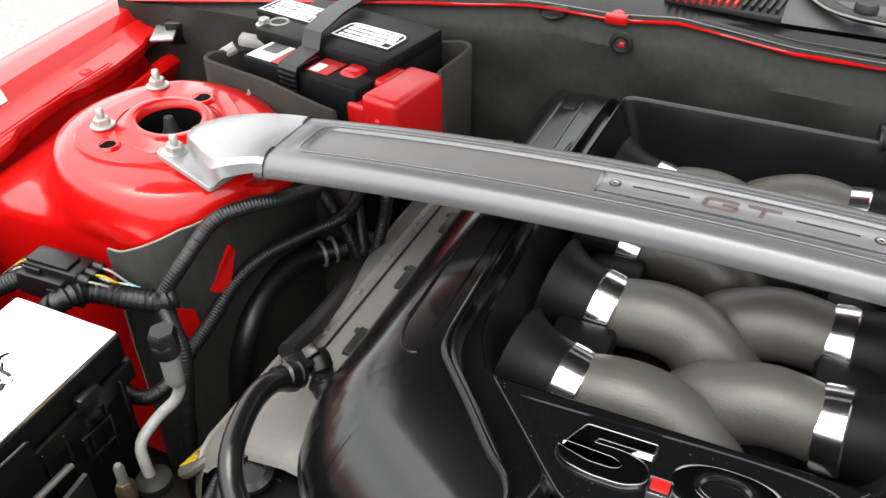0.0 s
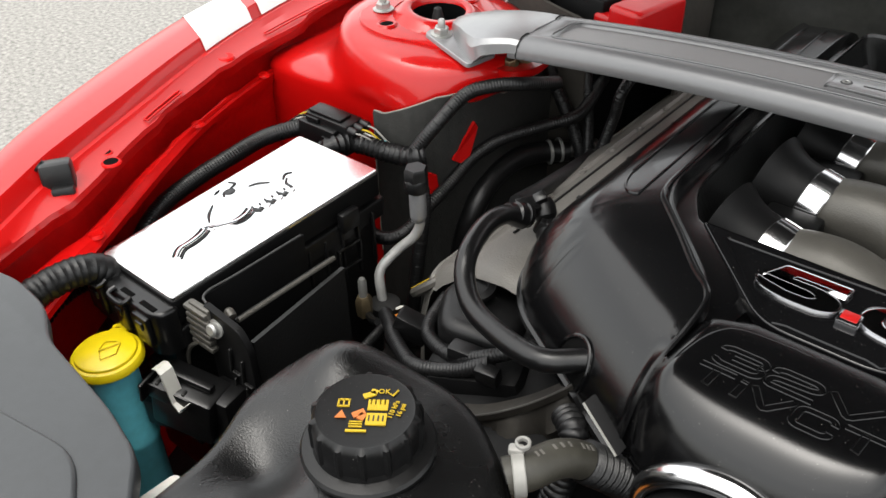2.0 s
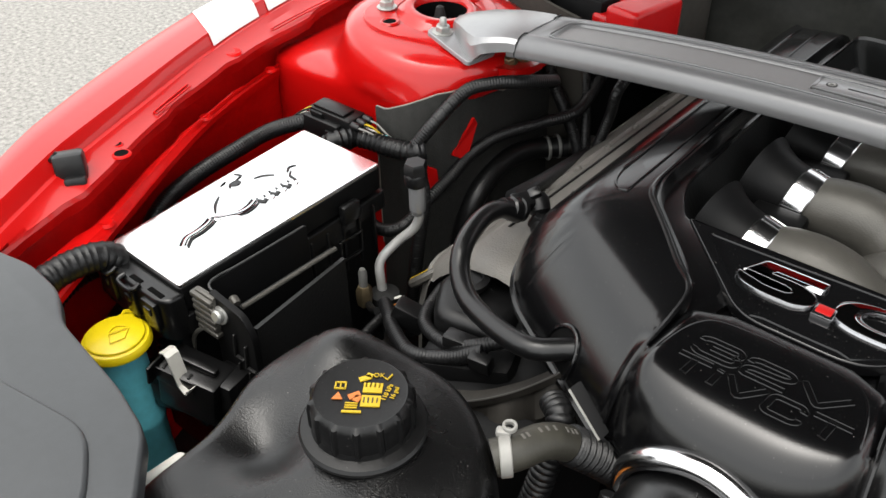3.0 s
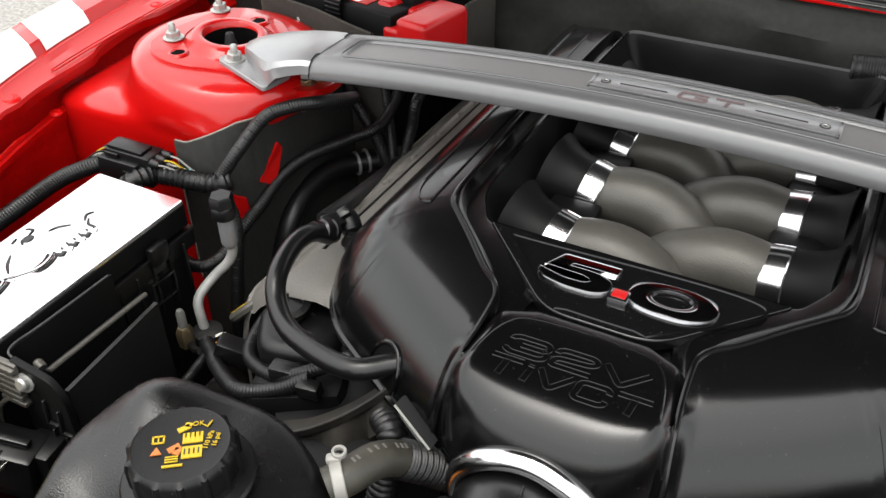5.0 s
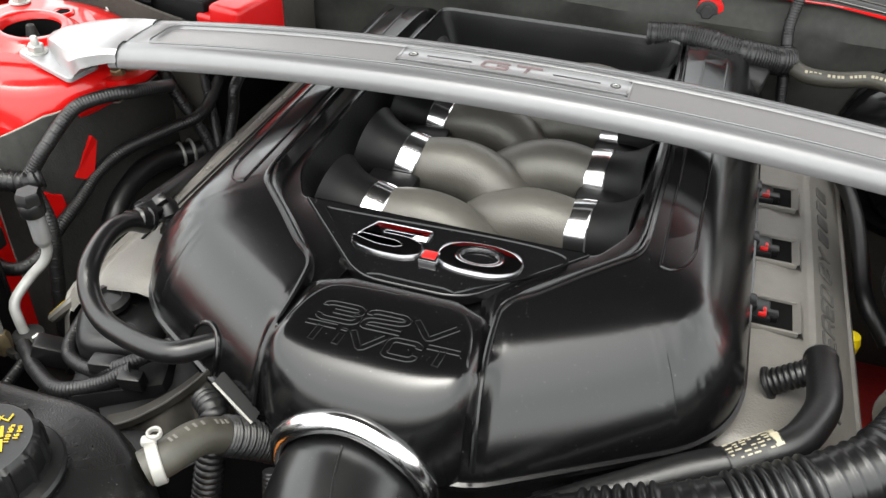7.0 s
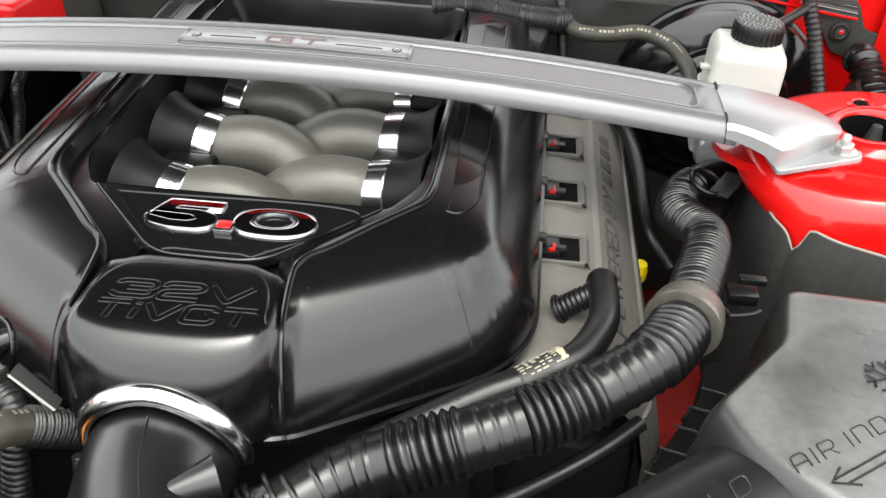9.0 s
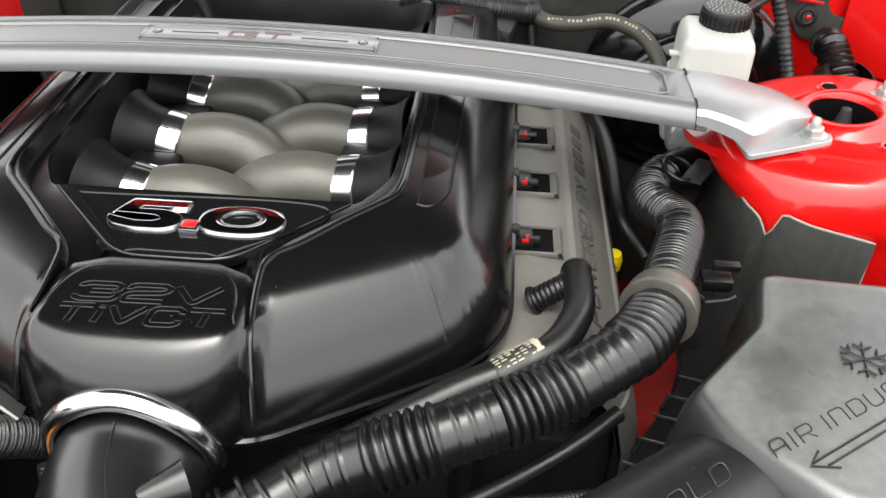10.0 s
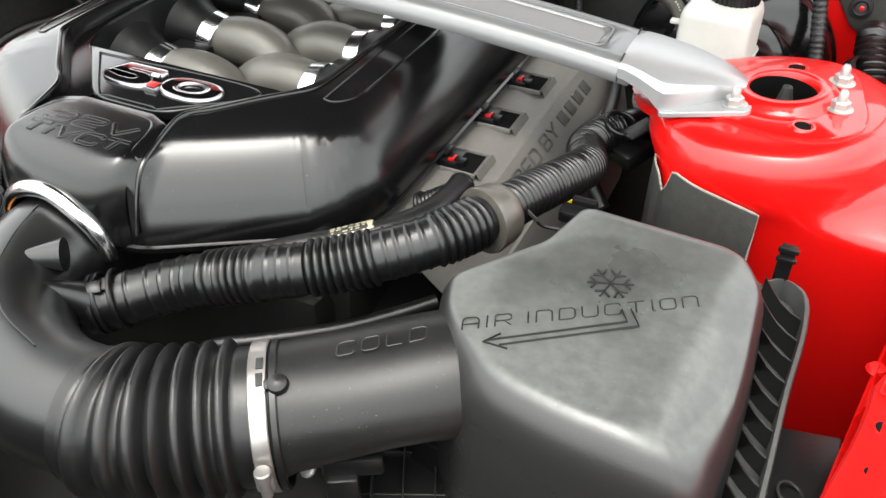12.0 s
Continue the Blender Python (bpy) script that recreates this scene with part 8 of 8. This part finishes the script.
skirt = [[tuple(p + Vector((0.003, 0.000, -0.004))), tuple(p + Vector((0.010, -0.010 - 0.006 * math.sin(i * 0.9), -0.024))), tuple(p + Vector((0.016, -0.004, -0.050))), tuple(p + Vector((0.016, 0.004, -0.10)))] for i, p in enumerate(rim_line)]
part("cast_skirt", loft(skirt, closed=False), GRIMYALLOY, tc, "grimy cast skirt with lobes")
part("connector_block", join(box((-0.258, -0.330, 0.722), (0.094, 0.034, 0.030), 0.003, (0, -14, 26)), box((-0.262, -0.345, 0.735), (0.030, 0.003, 0.006), 0.001, (0, -14, 26)), box((-0.222, -0.312, 0.742), (0.030, 0.026, 0.024), 0.003, (0, -14, 26))), BLACK, tc, "black connector block")
part("dark_housing", join(box((-0.245, -0.315, 0.735), (0.09, 0.06, 0.04), 0.012, (0, -10, 20)), lathe([(0.014, 0), (0.016, 0.004), (0.010, 0.006)], (-0.275, -0.262, 0.762), (0, -0.2, 1), 24)), MATTE, tc)
for x, y in ((-0.272, -0.268), (-0.258, -0.290)):
    part("port_ring", ring((x, y, 0.766), (0, -0.2, 1), 0.009, 0.005, 0.003), DULL, tc)
tk = thing("tank_hose", (-0.10, -0.41, 0.76), "olive rubber coolant hose with a pale grey clamp", "hose")
part("tube", tube([(-0.122, -0.448, 0.826), (-0.113, -0.436, 0.828), (-0.105, -0.413, 0.824), (-0.096, -0.393, 0.808), (-0.078, -0.372, 0.785), (-0.05, -0.35, 0.76)], 0.0125, 18), DIRTYHOSE, tk)
TP = spline([(-0.112, -0.433, 0.828), (-0.105, -0.413, 0.824), (-0.097, -0.396, 0.811)], 0.0042)
for k, (a, b) in enumerate(zip(TP[:-1], TP[1:])):
    if k % 4 != 2:
        n = (Vector((-0.1, -0.35, 0.93)) - (b - a).normalized() * Vector((-0.1, -0.35, 0.93)).dot((b - a).normalized())).normalized()
        part("print_bar", moved(box((0, 0, 0), (0.0018, 0.0042, 0.0006), 0), frame_at(a + n * 0.0124, b - a, n.cross(b - a))), VALVE, tk)
part("hose_sleeve", tube([(-0.098, -0.396, 0.811), (-0.085, -0.381, 0.795), (-0.066, -0.368, 0.780)], ribbed(0.0142, 0.0012, 0.003), 18, 0.0012), TAPE, tk, "black braided sleeve")
tdirn = Vector((0.022, 0.020, 0.002)).normalized()
cl = part("clamp", ring((-0.117, -0.442, 0.828), tdirn, 0.0138, 0.008, 0.0025), GREYPLASTIC, tk, "pale grey plastic clamp")
part("clamp_ear", join(box((-0.122, -0.438, 0.842), (0.010, 0.007, 0.006), 0.002, (0, 0, 30)), ring((-0.120, -0.434, 0.8455), (0, 0, 1), 0.004, 0.004, 0.002)), GREYPLASTIC, cl)
solo("corrugated_loom", loom([(-0.135, -0.36, 0.80), (-0.118, -0.375, 0.80), (-0.115, -0.395, 0.77), (-0.12, -0.41, 0.72)], 0.010, 0.005, 0.002), LOOM, "corrugated tube below the engine cover's corner", "hose")
solo("corrugated_loom", loom([(-0.062, -0.398, 0.79), (-0.058, -0.412, 0.76), (-0.06, -0.42, 0.70)], 0.006), LOOM, "thin corrugated tube beside the intake duct", "hose")
# arched cut-out in the cover's wall where the vapour hose enters, and the loose flap beside it
mouth = thing("hose_mouth", (-0.147, -0.325, 0.80), "arched cut-out with a raised lip in the engine cover's wall", "hose mouth")
mdir = Vector((-0.66, -0.75, 0.05)).normalized()
mside = Vector((0.75, -0.66, 0.0)).normalized()
mup = (Vector((0, 0, 1)) - mdir * 0.38).normalized()
mc = Vector((-0.1475, -0.3290, 0.8165))


def on_wall(p):
    """The place where a line through p along the mouth's axis meets the cover's wall."""
    q = p - mdir * 0.045
    while cover_z(q.x, q.y) > q.z and (q - p).dot(mdir) < 0.02:
        q = q + mdir * 0.0005
    return q


lip = [on_wall(mc + (mside * math.cos(radians(a)) * 0.0185 + mup * math.sin(radians(a)) * 0.0225)) for a in range(-30, 211, 10)]
part("arch", tube([p + mdir * 0.0004 for p in lip], 0.0022, 10, 0.004), COVER, mouth)
hub = sum(lip, Vector()) / len(lip)
# Black sheet in place of the shaded hollow behind the arch.
part("dark_inside", loft([[hub + (p - hub) * k + mdir * z for p in lip] for k, z in ((1.0, 0.0012), (0.5, 0.0016), (0.05, 0.0018))], (False, True)), HOLESHADE, mouth, "black sheet painted as the hollow's shade", smooth=60)
flap_pts = [(-0.1147, -0.3732, 0.8344), (-0.0827, -0.3818, 0.8136), (-0.0815, -0.3755, 0.8165), (-0.1125, -0.3655, 0.8370)]
flap = part("flap", loft([flap_pts, [(x + 0.0012, y + 0.002, z) for x, y, z in flap_pts]]), MATTE, mouth, "thin black flap")
part("flap_edge", tube(flap_pts[:2], 0.0010, 6, smooth_path=False), GREYPLASTIC, flap, "pale edge")
solo("orange_cap", lathe([(0.016, 0), (0.018, 0.004), (0.018, 0.02), (0.015, 0.024)], (-0.110, -0.43, 0.71), (0, 0, 1), 24), ORANGE, "orange plastic cap low beside the duct", "cap")

# low on the driver's side: red rail, dipstick, brackets under the cover's edge
rail = thing("frame_rail", (0.42, -0.2, 0.52), "red frame rail low in the bay, coloured dark for shade", "frame rail")
# The rail's dark red paints the shadow low in the bay.
part("rail_top", box((0.445, -0.18, 0.540), (0.10, 0.62, 0.06), 0.01), REDSHADE, rail)
part("rail_flange", box((0.392, -0.18, 0.525), (0.012, 0.60, 0.03), 0.003), REDSHADE, rail)
dip = thing("dipstick", (0.362, -0.020, 0.60), "yellow handled dipstick beside the head cover", "dipstick")
part("handle", lathe([(0.004, 0.70), (0.009, 0.704), (0.010, 0.716), (0.008, 0.724), (0.0, 0.726)], (0.362, -0.012, -0.012), (0, 0, 1), 20), YELLOW, dip, "yellow plastic handle")
part("tube", tube([(0.362, -0.020, 0.702), (0.360, -0.030, 0.65), (0.352, -0.04, 0.58)], 0.004, 8), STEEL, dip)
for k in range(5):
    q = k / 4
    br2 = thing("cover_bracket", (0.125 + 0.10 * q, -0.345 + 0.075 * q, 0.74), "black plastic bracket under the engine cover's edge", "bracket", "brackets under the engine cover")
    part("bracket_arm", box((0.125 + 0.10 * q, -0.345 + 0.075 * q, 0.772), (0.010, 0.034, 0.016), 0.002, (-20, 0, -38)), BLACK, br2)
    part("bracket_web", box((0.138 + 0.10 * q, -0.336 + 0.075 * q, 0.762), (0.022, 0.004, 0.030), 0.001, (0, 0, -38 + 90)), BLACK, br2)
